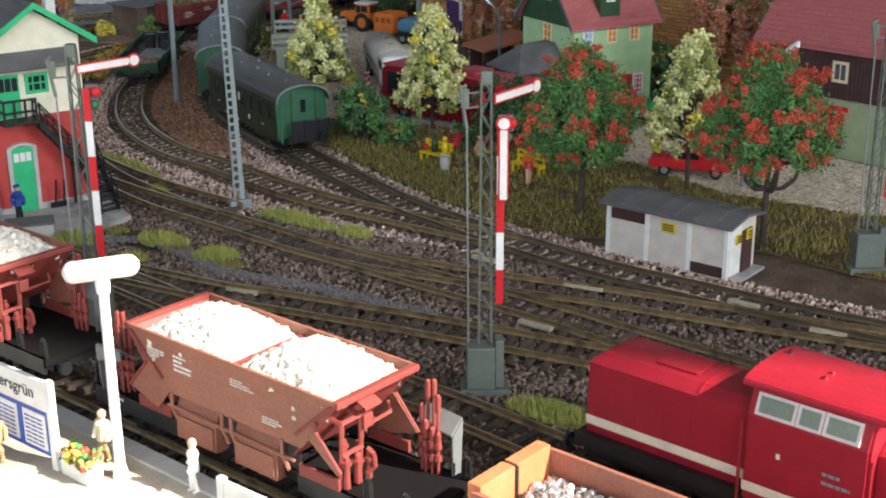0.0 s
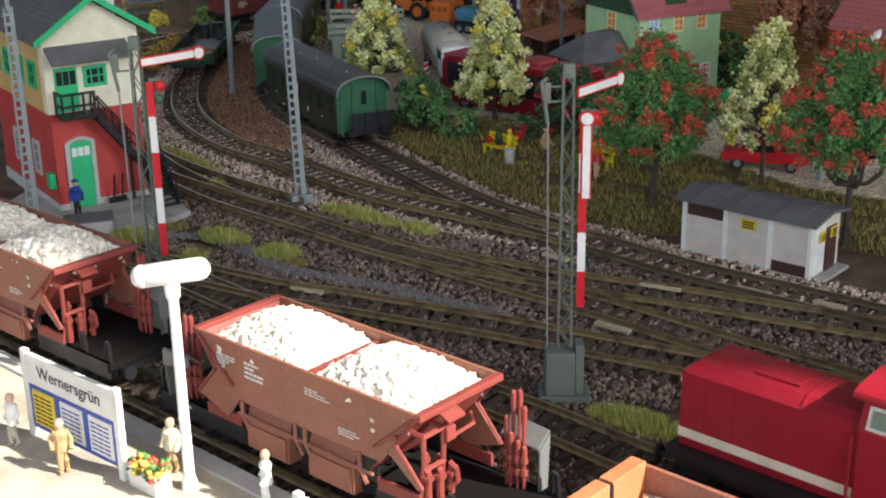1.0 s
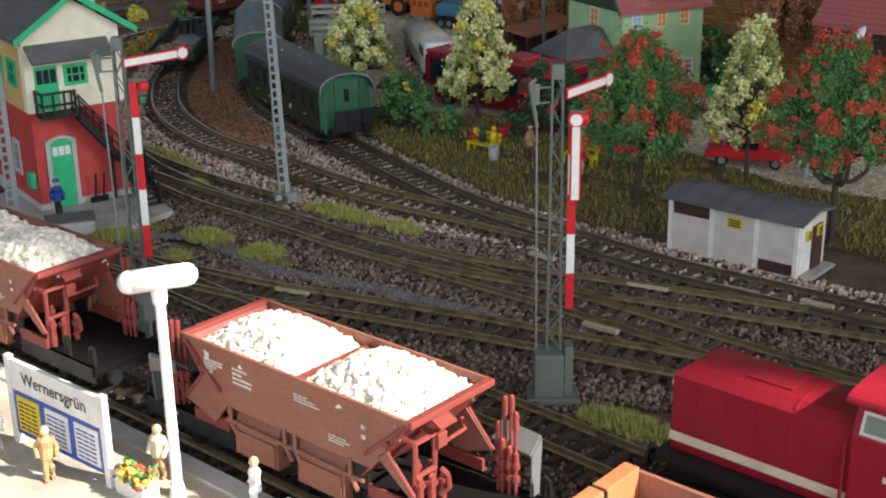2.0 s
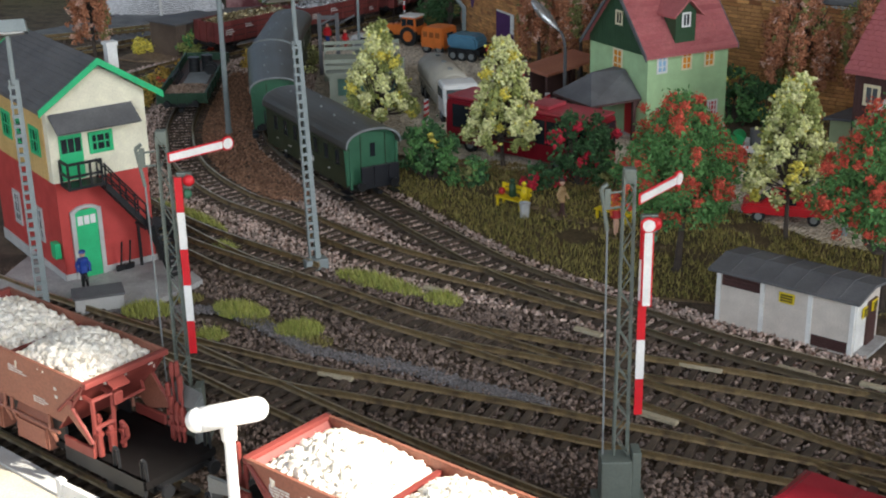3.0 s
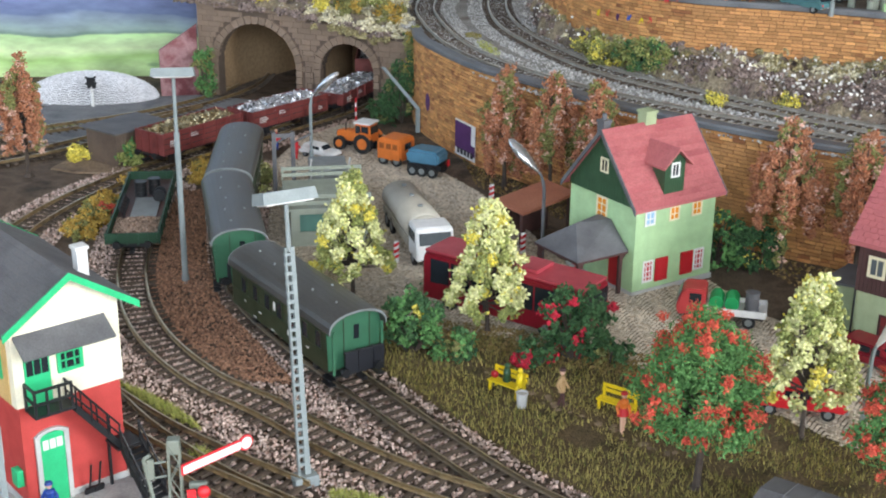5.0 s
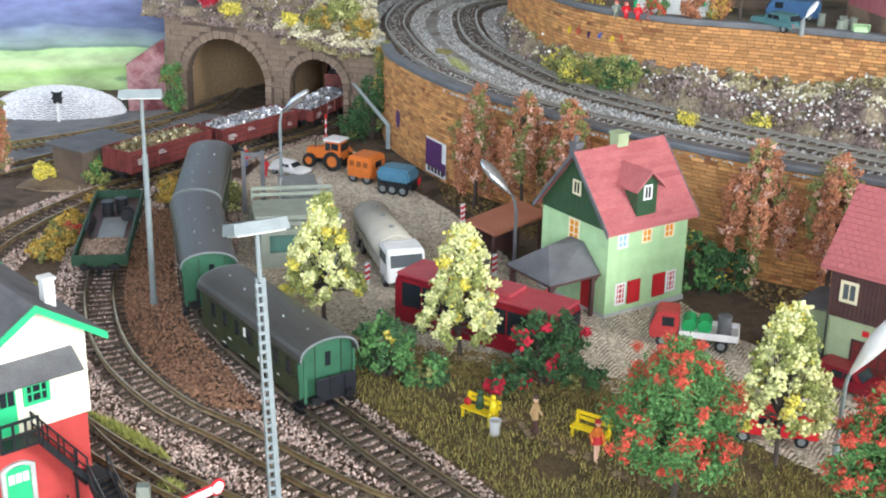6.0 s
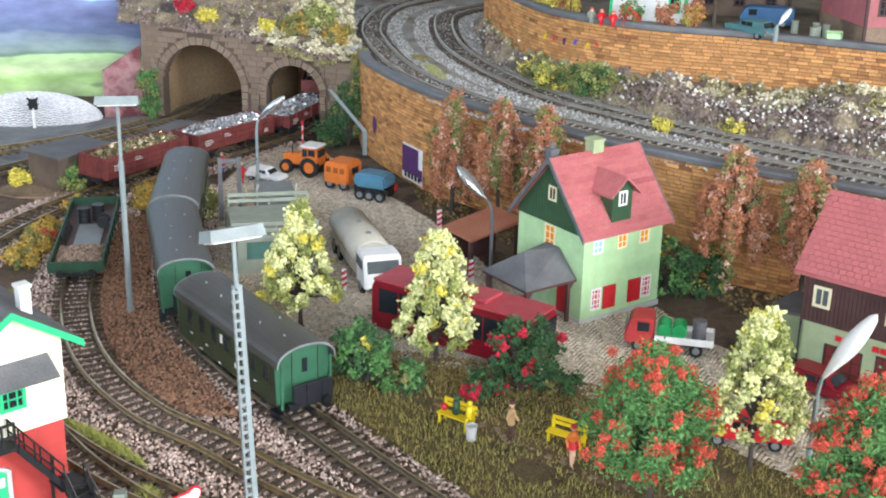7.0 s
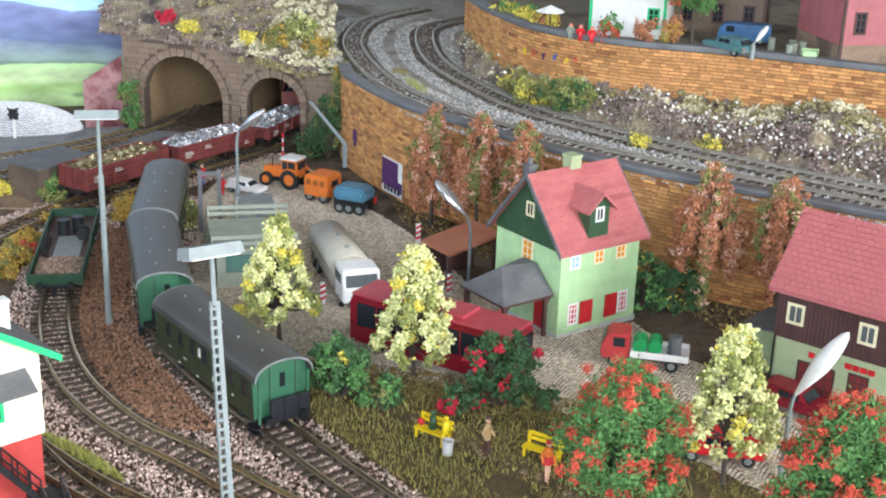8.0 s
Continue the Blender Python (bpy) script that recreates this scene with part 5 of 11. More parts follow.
def white_shed():
    """Long low hut with panels, flat felt roof and two yellow plates."""
    a, b, c = Vector((0.079, 0.536, 0)), Vector((0.128, 0.495, 0)), Vector((0.147, 0.513, 0))
    ang = math.degrees(math.atan2(b.y - a.y, b.x - a.x))
    L, W = (b - a).length, 0.026
    ob = thing("lineside_hut", pose(a.x, a.y, -0.0005, 0, 0, ang), "off-white panelled hut with grey felt roof beside the track", "hut")
    bm = bmesh.new()
    prism(bm, [(0, 0, 0), (0, W, 0), (0, W, 0.0255), (0, W / 2, 0.0275), (0, 0, 0.0255)], (L, 0, 0))
    part("wall", bm, P["shed_white"], ob)
    for s in (-1, 1):
        bm = bmesh.new()
        ye = W / 2 + s * (W / 2 + 0.004)
        prism(bm, [(-0.003, ye, 0.0252), (-0.003, W / 2, 0.0280), (-0.003, W / 2, 0.0292), (-0.003, ye, 0.0264)], (L + 0.006, 0, 0))
        roof = part("roof", bm, P["slate"], ob, "grey felt roof")
        for i in range(1, 7):
            x = -0.003 + (L + 0.006) * i / 7
            bm = bmesh.new()
            prism(bm, [(x, ye, 0.0264), (x, W / 2, 0.0292), (x, W / 2, 0.0295), (x, ye, 0.0267)], (0.0006, 0, 0))
            part("felt_seam", bm, P["slate"], roof)
    for x in (0, 0.021, 0.043, L - 0.002):
        bm = bmesh.new()
        box(bm, x, x + 0.002, -0.0008, 0, 0.0, 0.0255)
        part("post", bm, P["white"], ob)
    bm = bmesh.new()
    box(bm, L, L + 0.0006, 0.0003, 0.0105, 0.002, 0.0245)
    part("end_panel", bm, P["white"], ob)
    bm = bmesh.new()
    box(bm, L, L + 0.001, 0.0125, 0.0215, 0.001, 0.021)
    part("door", bm, P["wood_dark"], ob, "dark brown door")
    for x0, x1, z0, z1 in ((0.0025, 0.0205, 0.0185, 0.0245), (0.0455, L - 0.0025, 0.001, 0.006)):
        bm = bmesh.new()
        box(bm, x0, x1, -0.0004, 0.0002, z0, z1)
        part("vent_opening", bm, P["wood_dark"], ob, "dark louvre opening")
        bm = bmesh.new()
        for i in range(4):
            z = z0 + (z1 - z0) * (i + 0.3) / 4
            box(bm, x0 + 0.0004, x1 - 0.0004, -0.0008, -0.0003, z, z + 0.0005)
        part("slat", bm, P["wood_dark"], ob)
    for m2, w in ((Matrix.Translation((0.030, -0.0006, 0.0175)), 0.007), (Matrix.Translation((L + 0.0012, 0.0045, 0.0165)) @ Matrix(((0, -1, 0, 0), (1, 0, 0, 0), (0, 0, 1, 0), (0, 0, 0, 1))), 0.0045), (Matrix.Translation((L + 0.0012, 0.0145, 0.0165)) @ Matrix(((0, -1, 0, 0), (1, 0, 0, 0), (0, 0, 1, 0), (0, 0, 0, 1))), 0.0055)):
        bm = bmesh.new()
        box(bm, 0, w, -0.0005, 0, 0, 0.0045, m2)
        plate = part("plate", bm, P["yellow"], ob, "small yellow notice plate")
        bm = bmesh.new()
        for i in range(3):
            box(bm, 0.0008, w - 0.0008, -0.0008, -0.0005, 0.0008 + i * 0.0012, 0.0014 + i * 0.0012, m2)
        part("text_bar", bm, P["ink"], plate)
    bm = bmesh.new()
    box(bm, L, L + 0.006, 0.002, W, 0, 0.0012)
    part("step", bm, M["concrete"], ob)


white_shed()


# ---- rolling stock ----
def on_track(line, x, y, length, z=0.0039):
    """Pose of a vehicle centred near (x, y): its two ends lie on the track line; x points towards the line's end."""
    s = np.concatenate([[0], np.cumsum(np.linalg.norm(np.diff(line, axis=0), axis=1))])
    m = s[int(np.argmin(np.hypot(line[:, 0] - x, line[:, 1] - y)))]
    a = np.array([np.interp(m - length * 0.35, s, line[:, k]) for k in (0, 1)])
    b = np.array([np.interp(m + length * 0.35, s, line[:, k]) for k in (0, 1)])
    c, d = (a + b) / 2, b - a
    return Matrix.Translation((c[0], c[1], z)) @ Matrix.Rotation(math.atan2(d[1], d[0]), 4, "Z")


def wheelset(parent, x, r=0.0058, mat=None):
    bm = bmesh.new()
    rod(bm, (x, -0.0085, r), (x, 0.0085, r), 0.0009, n=6)
    for s in (-1, 1):
        rod(bm, (x, s * 0.0074, r), (x, s * 0.0092, r), r, r * 0.97, 18)
        rod(bm, (x, s * 0.0068, r), (x, s * 0.0074, r), r * 1.12, n=18)
        rod(bm, (x, s * 0.0092, r), (x, s * 0.0098, r), r * 0.45, r * 0.3, 10)
    return part("wheelset", bm, mat or P["wheel"], parent)


def buffers(parent, L, z=0.0115, y=0.0100):
    for sx in (-1, 1):
        for sy in (-1, 1):
            bm = bmesh.new()
            rod(bm, (sx * L / 2, sy * y, z), (sx * (L / 2 + 0.004), sy * y, z), 0.0011, n=8)
            rod(bm, (sx * (L / 2 + 0.004), sy * y, z), (sx * (L / 2 + 0.0052), sy * y, z), 0.0026, 0.0024, 12)
            part("buffer", bm, P["black"], parent)
        bm = bmesh.new()
        box(bm, min(sx * L / 2, sx * (L / 2 + 0.007)), max(sx * L / 2, sx * (L / 2 + 0.007)), -0.0014, 0.0014, z - 0.005, z - 0.003)
        part("coupling", bm, P["black"], parent)


def axle_guard(parent, x, z0=0.0035, z1=0.0115):
    for s in (-1, 1):
        bm = bmesh.new()
        y = s * 0.0105
        prism(bm, [(x - 0.0055, y, z1), (x + 0.0055, y, z1), (x + 0.0022, y, z0), (x - 0.0022, y, z0)], (0, s * 0.0007, 0))
        box(bm, x - 0.0022, x + 0.0022, min(y + s * 0.0007, y + s * 0.003), max(y + s * 0.0007, y + s * 0.003), 0.0042, 0.0078, bevel=0.0004)
        for k in range(3):
            w = 0.009 - 0.002 * k
            box(bm, x - w, x + w, min(y + s * 0.0009, y + s * 0.0024), max(y + s * 0.0009, y + s * 0.0024), 0.0098 - 0.0008 * k, 0.0104 - 0.0008 * k)
        part("axle_guard", bm, P["black"], parent)


def letters(parent, m, rows, mat=None, h=0.0010, gap=0.0008, name="lettering"):
    """Lines of small bars for writing too small to be read."""
    bm = bmesh.new()
    rng = random.Random(len(rows) * 7 + int(rows[0] * 1e5))
    z = 0.0
    for w in rows:
        x = 0.0
        while x < w:
            k = rng.uniform(0.0009, 0.0022)
            box(bm, x, min(x + k, w), -0.00012, 0.0, z - h, z, m)
            x += k + 0.0004
        z -= h + gap
    return part(name, bm, mat or P["letter"], parent)


def coach(m, L=0.1165, front=True):
    ob = thing("passenger_coach", m, "dark green four-wheeled passenger coach with grey arched roof", "railway coach", "coaches on the siding")
    W, z0, z1 = 0.0314, 0.0095, 0.0324
    bm = bmesh.new()
    box(bm, -L / 2 + 0.004, L / 2, -W / 2, W / 2, z0, z1)
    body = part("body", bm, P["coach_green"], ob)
    arc = [(W / 2 + 0.0012) * math.cos(t) for t in np.linspace(0, math.pi, 15)]
    rise = [0.0098 * math.sin(t) ** 0.8 for t in np.linspace(0, math.pi, 15)]
    # end walls that fill the arch
    for x in (-L / 2 + 0.0042, L / 2 - 0.0002):
        bm = bmesh.new()
        prism(bm, [(x, y * 0.96, z1 + r * 0.96) for y, r in zip(arc, rise)] + [(x, -W / 2 + 0.0006, z0 + 0.001), (x, W / 2 - 0.0006, z0 + 0.001)], (-0.0006 if x < 0 else 0.0006, 0, 0))
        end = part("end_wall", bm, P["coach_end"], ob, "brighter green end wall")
        sx = -1 if x < 0 else 1
        bm = bmesh.new()
        for y in (-0.0095, 0.0060):
            prism(bm, [(x + sx * 0.0007, y - 0.0002, z0 + 0.002), (x + sx * 0.0007, y + 0.0002, z0 + 0.002), (x + sx * 0.0007, y + 0.0002, z1 + 0.006), (x + sx * 0.0007, y - 0.0002, z1 + 0.006)], (sx * 0.0003, 0, 0))
        part("panel_strip", bm, P["coach_green"], end)
        for y in (-0.0016,):
            bm = bmesh.new()
            box(bm, min(x + sx * 0.0006, x + sx * 0.0010), max(x + sx * 0.0006, x + sx * 0.0010), y - 0.0016, y + 0.0016, 0.0255, 0.0335, bevel=0.0002)
            part("end_window", bm, P["glass"], end)
    # roof shell, longer than the body
    bm = bmesh.new()
    outer = [(y * 1.02, z1 + r + 0.0012) for y, r in zip(arc, rise)]
    inner = [(y * 0.985, z1 + r) for y, r in zip(arc, rise)][::-1]
    prism(bm, [(-L / 2 - 0.0015, y, z) for y, z in outer + inner], (L + 0.003, 0, 0))
    roof = part("roof", bm, P["coach_roof"], ob, "grey arched roof with ventilators")
    for i, x in enumerate(np.linspace(-L / 2 + 0.014, L / 2 - 0.014, 5)):
        for y in ((-0.006, 0.006) if i % 2 else (0.004,)):
            bm = bmesh.new()
            rod(bm, (x, y, z1 + 0.0090), (x, y, z1 + 0.0115), 0.0008, 0.0006, 8)
            part("ventilator", bm, P["grey_steel"], roof)
    # pale strip round each roof end, a highlight put in as colour
    for x in (-L / 2 - 0.0016, L / 2 + 0.0012):
        bm = bmesh.new()
        prism(bm, [(x, y * 1.025, z1 + r + 0.0013) for y, r in zip(arc, rise)] + [(x, y * 0.99, z1 + r + 0.0002) for y, r in zip(arc, rise)][::-1], (0.0005, 0, 0))
        part("roof_edge", bm, P["grey_steel"], roof)
    F = lambda x, z: Matrix.Translation((x, -W / 2, z))
    B = lambda x, z: Matrix.Translation((x, W / 2, z)) @ Matrix.Rotation(math.pi, 4, "Z")
    for k, x in enumerate(np.linspace(-L / 2 + 0.013, L / 2 - 0.016, 7)):
        for side in (F, B):
            window(body, side(x - 0.0037 if side is F else x + 0.0037, 0.0205), 0.0074, 0.0104, P["coach_green"], P["glass"], (0, 0), t=0.0007, proud=0.0005)
    for s in (-1, 1):
        y = s * W / 2
        for x, ww, za, zb in ((-0.034, 0.0022, 0.0158, 0.0164), (-0.012, 0.0016, 0.0148, 0.0176), (0.0035, 0.0024, 0.0235, 0.0285), (0.021, 0.0034, 0.0152, 0.0157), (0.040, 0.0030, 0.0160, 0.0165), (0.028, 0.0034, 0.0104, 0.0110), (0.006, 0.0030, 0.0104, 0.0110)):
            bm = bmesh.new()
            box(bm, x, x + ww, min(y, y + s * 0.0003), max(y, y + s * 0.0003), za, zb)
            part("white_panel", bm, P["letter"], body, "small white lettering panel")
    bm = bmesh.new()
    for s in (-1, 1):
        box(bm, -L / 2 + 0.004, L / 2, s * W / 2 - 0.0003, s * W / 2 + 0.0003, 0.0195, 0.0202)
    part("waist_strip", bm, P["coach_green"], body)
    bm = bmesh.new()
    box(bm, -L / 2 + 0.002, L / 2 - 0.001, -0.0125, 0.0125, 0.0072, z0)
    for x in (-0.02, 0.018):
        box(bm, x, x + 0.014, -0.010, 0.010, 0.0035, 0.0072)
    part("underframe", bm, P["black"], ob)
    # step platform at the front end with its black gate
    sx = -L / 2
    bm = bmesh.new()
    box(bm, sx - 0.002, sx + 0.0038, -W / 2 + 0.001, W / 2 - 0.001, 0.0085, 0.0096)
    part("end_platform", bm, P["black"], ob)
    for y0, y1 in ((-W / 2 + 0.0006, -0.0085), (-0.0082, 0.0006), (0.0009, 0.0085)):
        bm = bmesh.new()
        box(bm, sx - 0.0026, sx - 0.0016, y0, y1, 0.0092, 0.0215, bevel=0.0003)
        part("end_gate", bm, P["gate_grey"], ob, "black sheet-metal end gate")
    bm = bmesh.new()
    rod(bm, (sx - 0.0012, -W / 2 + 0.001, 0.0212), (sx - 0.0012, 0.0085, 0.0212), 0.0004, 0.0004, 8)
    for y in (-0.0082, 0.0006):
        rod(bm, (sx - 0.0012, y, 0.0096), (sx - 0.0012, y, 0.0222), 0.0004, 0.0004, 8)
    part("gate_rail", bm, P["black"], ob)
    for s in (-1, 1):
        bm = bmesh.new()
        box(bm, sx - 0.0014, sx - 0.0004, min(s * (W / 2 - 0.0020), s * (W / 2 - 0.0006)), max(s * (W / 2 - 0.0020), s * (W / 2 - 0.0006)), 0.0096, 0.034)
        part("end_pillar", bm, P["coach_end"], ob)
        for z in (0.0028, 0.006):
            bm = bmesh.new()
            box(bm, sx, sx + 0.009, min(s * 0.0128, s * 0.0168), max(s * 0.0128, s * 0.0168), z, z + 0.0006)
            part("step_board", bm, P["black"], ob)
    for x in (-L * 0.31, L * 0.31):
        wheelset(ob, x)
        axle_guard(ob, x, 0.0035, 0.0095)
    buffers(ob, L + 0.002)
    return ob


for x, y in ((-0.1075, 0.7580), (-0.1508, 0.8930), (-0.159, 1.0165)):
    coach(on_track(T1, x, y, 0.1165, 0.0030))


M["scrap"] = shade("silver_scrap", (0.45, 0.45, 0.46), (0.62, 0.62, 0.63), (0.25, 0.25, 0.26), scale=80, fine=900, rough=0.28, metal=0.75, island=0.45, bump=0.1)
M["brass_scrap"] = shade("brass_shavings", (0.31, 0.245, 0.135), (0.45, 0.385, 0.235), (0.16, 0.12, 0.06), scale=80, fine=900, rough=0.28, metal=0.7, island=0.45, bump=0.1)
M["lime"] = shade("white_limestone", (0.72, 0.67, 0.57), (0.80, 0.76, 0.68), (0.60, 0.53, 0.43), scale=60, fine=900, rough=0.9, island=0.18, bump=0.3)
M["earth"] = shade("brown_earth_load", (0.20, 0.13, 0.09), (0.28, 0.20, 0.15), (0.12, 0.08, 0.055), scale=60, fine=900, rough=0.95, island=0.4, bump=0.4)


def heap(m, x0, x1, y0, y1, z, crown, n, size, mat, label, name="load", shape=None, flatten=0.8):
    """A heap of single lumps on a hidden mound."""
    bm = bmesh.new()
    nx, ny = 12, 7
    hz = lambda u, v: z + crown * (1 - abs(2 * u - 1) ** 2.5) * (1 - abs(2 * v - 1) ** 2.5)
    g = [[bm.verts.new((x0 + (x1 - x0) * i / nx, y0 + (y1 - y0) * j / ny, hz(i / nx, j / ny))) for i in range(nx + 1)] for j in range(ny + 1)]
    for j in range(ny):
        for i in range(nx):
            bm.faces.new((g[j][i], g[j][i + 1], g[j + 1][i + 1], g[j + 1][i]))
    low = [[bm.verts.new((v.co.x, v.co.y, z - 0.004)) for v in row] for row in (g[0], g[-1])]
    for a, b in ((g[0], low[0]), (g[-1], low[1])):
        for i in range(nx):
            bm.faces.new((a[i], b[i], b[i + 1], a[i + 1]))
    u, v = RNG.uniform(0, 1, n), RNG.uniform(0, 1, n)
    c = np.stack([x0 + (x1 - x0) * u, y0 + (y1 - y0) * v, hz(u, v) + RNG.uniform(-0.0004, 0.0008, n)], 1)
    r = RNG.uniform(*size, n)
    ob = part(name, bm, mat)
    ob.matrix_basis = m
    tagged(ob, label, "load", kind="stuff")
    lumps = scatter("lump", shape or (ICO_V, ICO_F), c, np.stack([r, r * 0.9, r * flatten], 1), mat, RNG, ob, jitter=0.3)
    return ob


FLAKE = (np.array([(-1, -0.7, 0), (1, -0.8, 0.1), (0.9, 0.7, 0), (-0.8, 0.8, 0.15), (0, 0, -0.3)], float), np.array([(0, 1, 2), (0, 2, 3), (0, 4, 1), (1, 4, 2), (2, 4, 3), (3, 4, 0)]))


def open_wagon(m, L, H, load_mat, load_label, label, ribs=6, W=0.031, fill=0.85, crown=0.003):
    ob = thing("open_wagon", m, label, "freight wagon", "goods train")
    z0, z1, t = 0.0115, 0.0115 + H, 0.0009
    for name, dims in (("side_wall", (-L / 2, L / 2, -W / 2, -W / 2 + t)), ("side_wall", (-L / 2, L / 2, W / 2 - t, W / 2)), ("end_wall", (-L / 2, -L / 2 + t, -W / 2 + t, W / 2 - t)), ("end_wall", (L / 2 - t, L / 2, -W / 2 + t, W / 2 - t))):
        bm = bmesh.new()
        box(bm, *dims, z0, z1)
        w = part(name, bm, P["wagon"], ob)
        if name == "side_wall":
            s = -1 if dims[2] < 0 else 1
            y = s * W / 2
            for i in range(ribs + 1):
                x = -L / 2 + 0.0008 + (L - 0.0016) * i / ribs
                bm = bmesh.new()
                prism(bm, [(x - 0.0007, y, z0), (x + 0.0007, y, z0), (x + 0.0005, y + s * 0.0011, z0), (x - 0.0005, y + s * 0.0011, z0)], (0, 0, H))
                part("stanchion", bm, P["wagon"], w)
            for k in range(1, max(2, int(H / 0.0042))):
                bm = bmesh.new()
                z = z0 + k * H / max(2, int(H / 0.0042))
                box(bm, -L / 2, L / 2, min(y, y + s * 0.00015), max(y, y + s * 0.00015), z - 0.00022, z + 0.00022)
                part("plank_joint", bm, P["black"], w)
            bm = bmesh.new()
            x = L * 0.16
            prism(bm, [(x, y, z0), (x + 0.0012, y, z0), (x + L / ribs + 0.0004, y, z1), (x + L / ribs - 0.0008, y, z1)], (0, s * 0.0008, 0))
            part("diagonal_brace", bm, P["wagon"], w)
            if s < 0:
                letters(w, Matrix.Translation((-L * 0.42, y - 0.00115, z0 + H * 0.62)), [0.008, 0.010, 0.007])
                letters(w, Matrix.Translation((-L * 0.17, y - 0.00115, z0 + H * 0.75)), [0.006, 0.008])
                letters(w, Matrix.Translation((L * 0.36, y - 0.00115, z0 + H * 0.4)), [0.004, 0.005])
            else:
                letters(w, Matrix.Translation((L * 0.42, y + 0.00115, z0 + H * 0.62)) @ Matrix.Rotation(math.pi, 4, "Z"), [0.008, 0.010, 0.007])
                letters(w, Matrix.Translation((-L * 0.36, y + 0.00115, z0 + H * 0.4)) @ Matrix.Rotation(math.pi, 4, "Z"), [0.004, 0.005])
        else:
            s = -1 if dims[0] < 0 else 1
            for y in (-W * 0.3, 0, W * 0.3):
                bm = bmesh.new()
                box(bm, min(s * L / 2, s * (L / 2 + 0.001)), max(s * L / 2, s * (L / 2 + 0.001)), y - 0.0006, y + 0.0006, z0, z1)
                part("stanchion", bm, P["wagon"], w)
    bm = bmesh.new()
    box(bm, -L / 2 + t, L / 2 - t, -W / 2 + t, W / 2 - t, z0, z0 + 0.0012)
    part("deck", bm, P["wagon_in"], ob)
    bm = bmesh.new()
    box(bm, -L / 2, L / 2, -0.011, 0.011, 0.0088, z0)
    part("underframe", bm, P["black"], ob)
    for x in (-L * 0.29, L * 0.29):
        wheelset(ob, x)
        axle_guard(ob, x)
    buffers(ob, L)
    heap(m, -L / 2 + 0.0015, L / 2 - 0.0015, -W / 2 + 0.0015, W / 2 - 0.0015, z0 + H * fill, crown, 900, (0.0009, 0.0024), load_mat, load_label, shape=FLAKE, flatten=0.7)
    return ob


T0S = np.concatenate([[0], np.cumsum(np.linalg.norm(np.diff(T0, axis=0), axis=1))])


def along_t0(s, L):
    p = [np.interp(s, T0S, T0[:, k]) for k in (0, 1)]
    return on_track(T0, *p, L)


S0 = T0S[int(np.argmin(np.hypot(T0[:, 0] + 0.203, T0[:, 1] - 1.132)))]
open_wagon(along_t0(S0, 0.088), 0.088, 0.0175, M["brass_scrap"], "heap of brass-coloured shavings", "red-brown open wagon full of brass-coloured scrap")
open_wagon(along_t0(S0 + 0.101, 0.090), 0.090, 0.0150, M["scrap"], "heap of silvery metal scrap", "red-brown open wagon full of silvery scrap")
open_wagon(along_t0(S0 + 0.203, 0.090), 0.090, 0.0105, M["scrap"], "heap of silvery metal scrap", "low red-brown open wagon full of silvery scrap")
open_wagon(along_t0(S0 + 0.318, 0.115), 0.115, 0.0215, M["scrap"], "heap of silvery metal scrap", "high red-brown open wagon part-filled with scrap", ribs=8, fill=0.6)


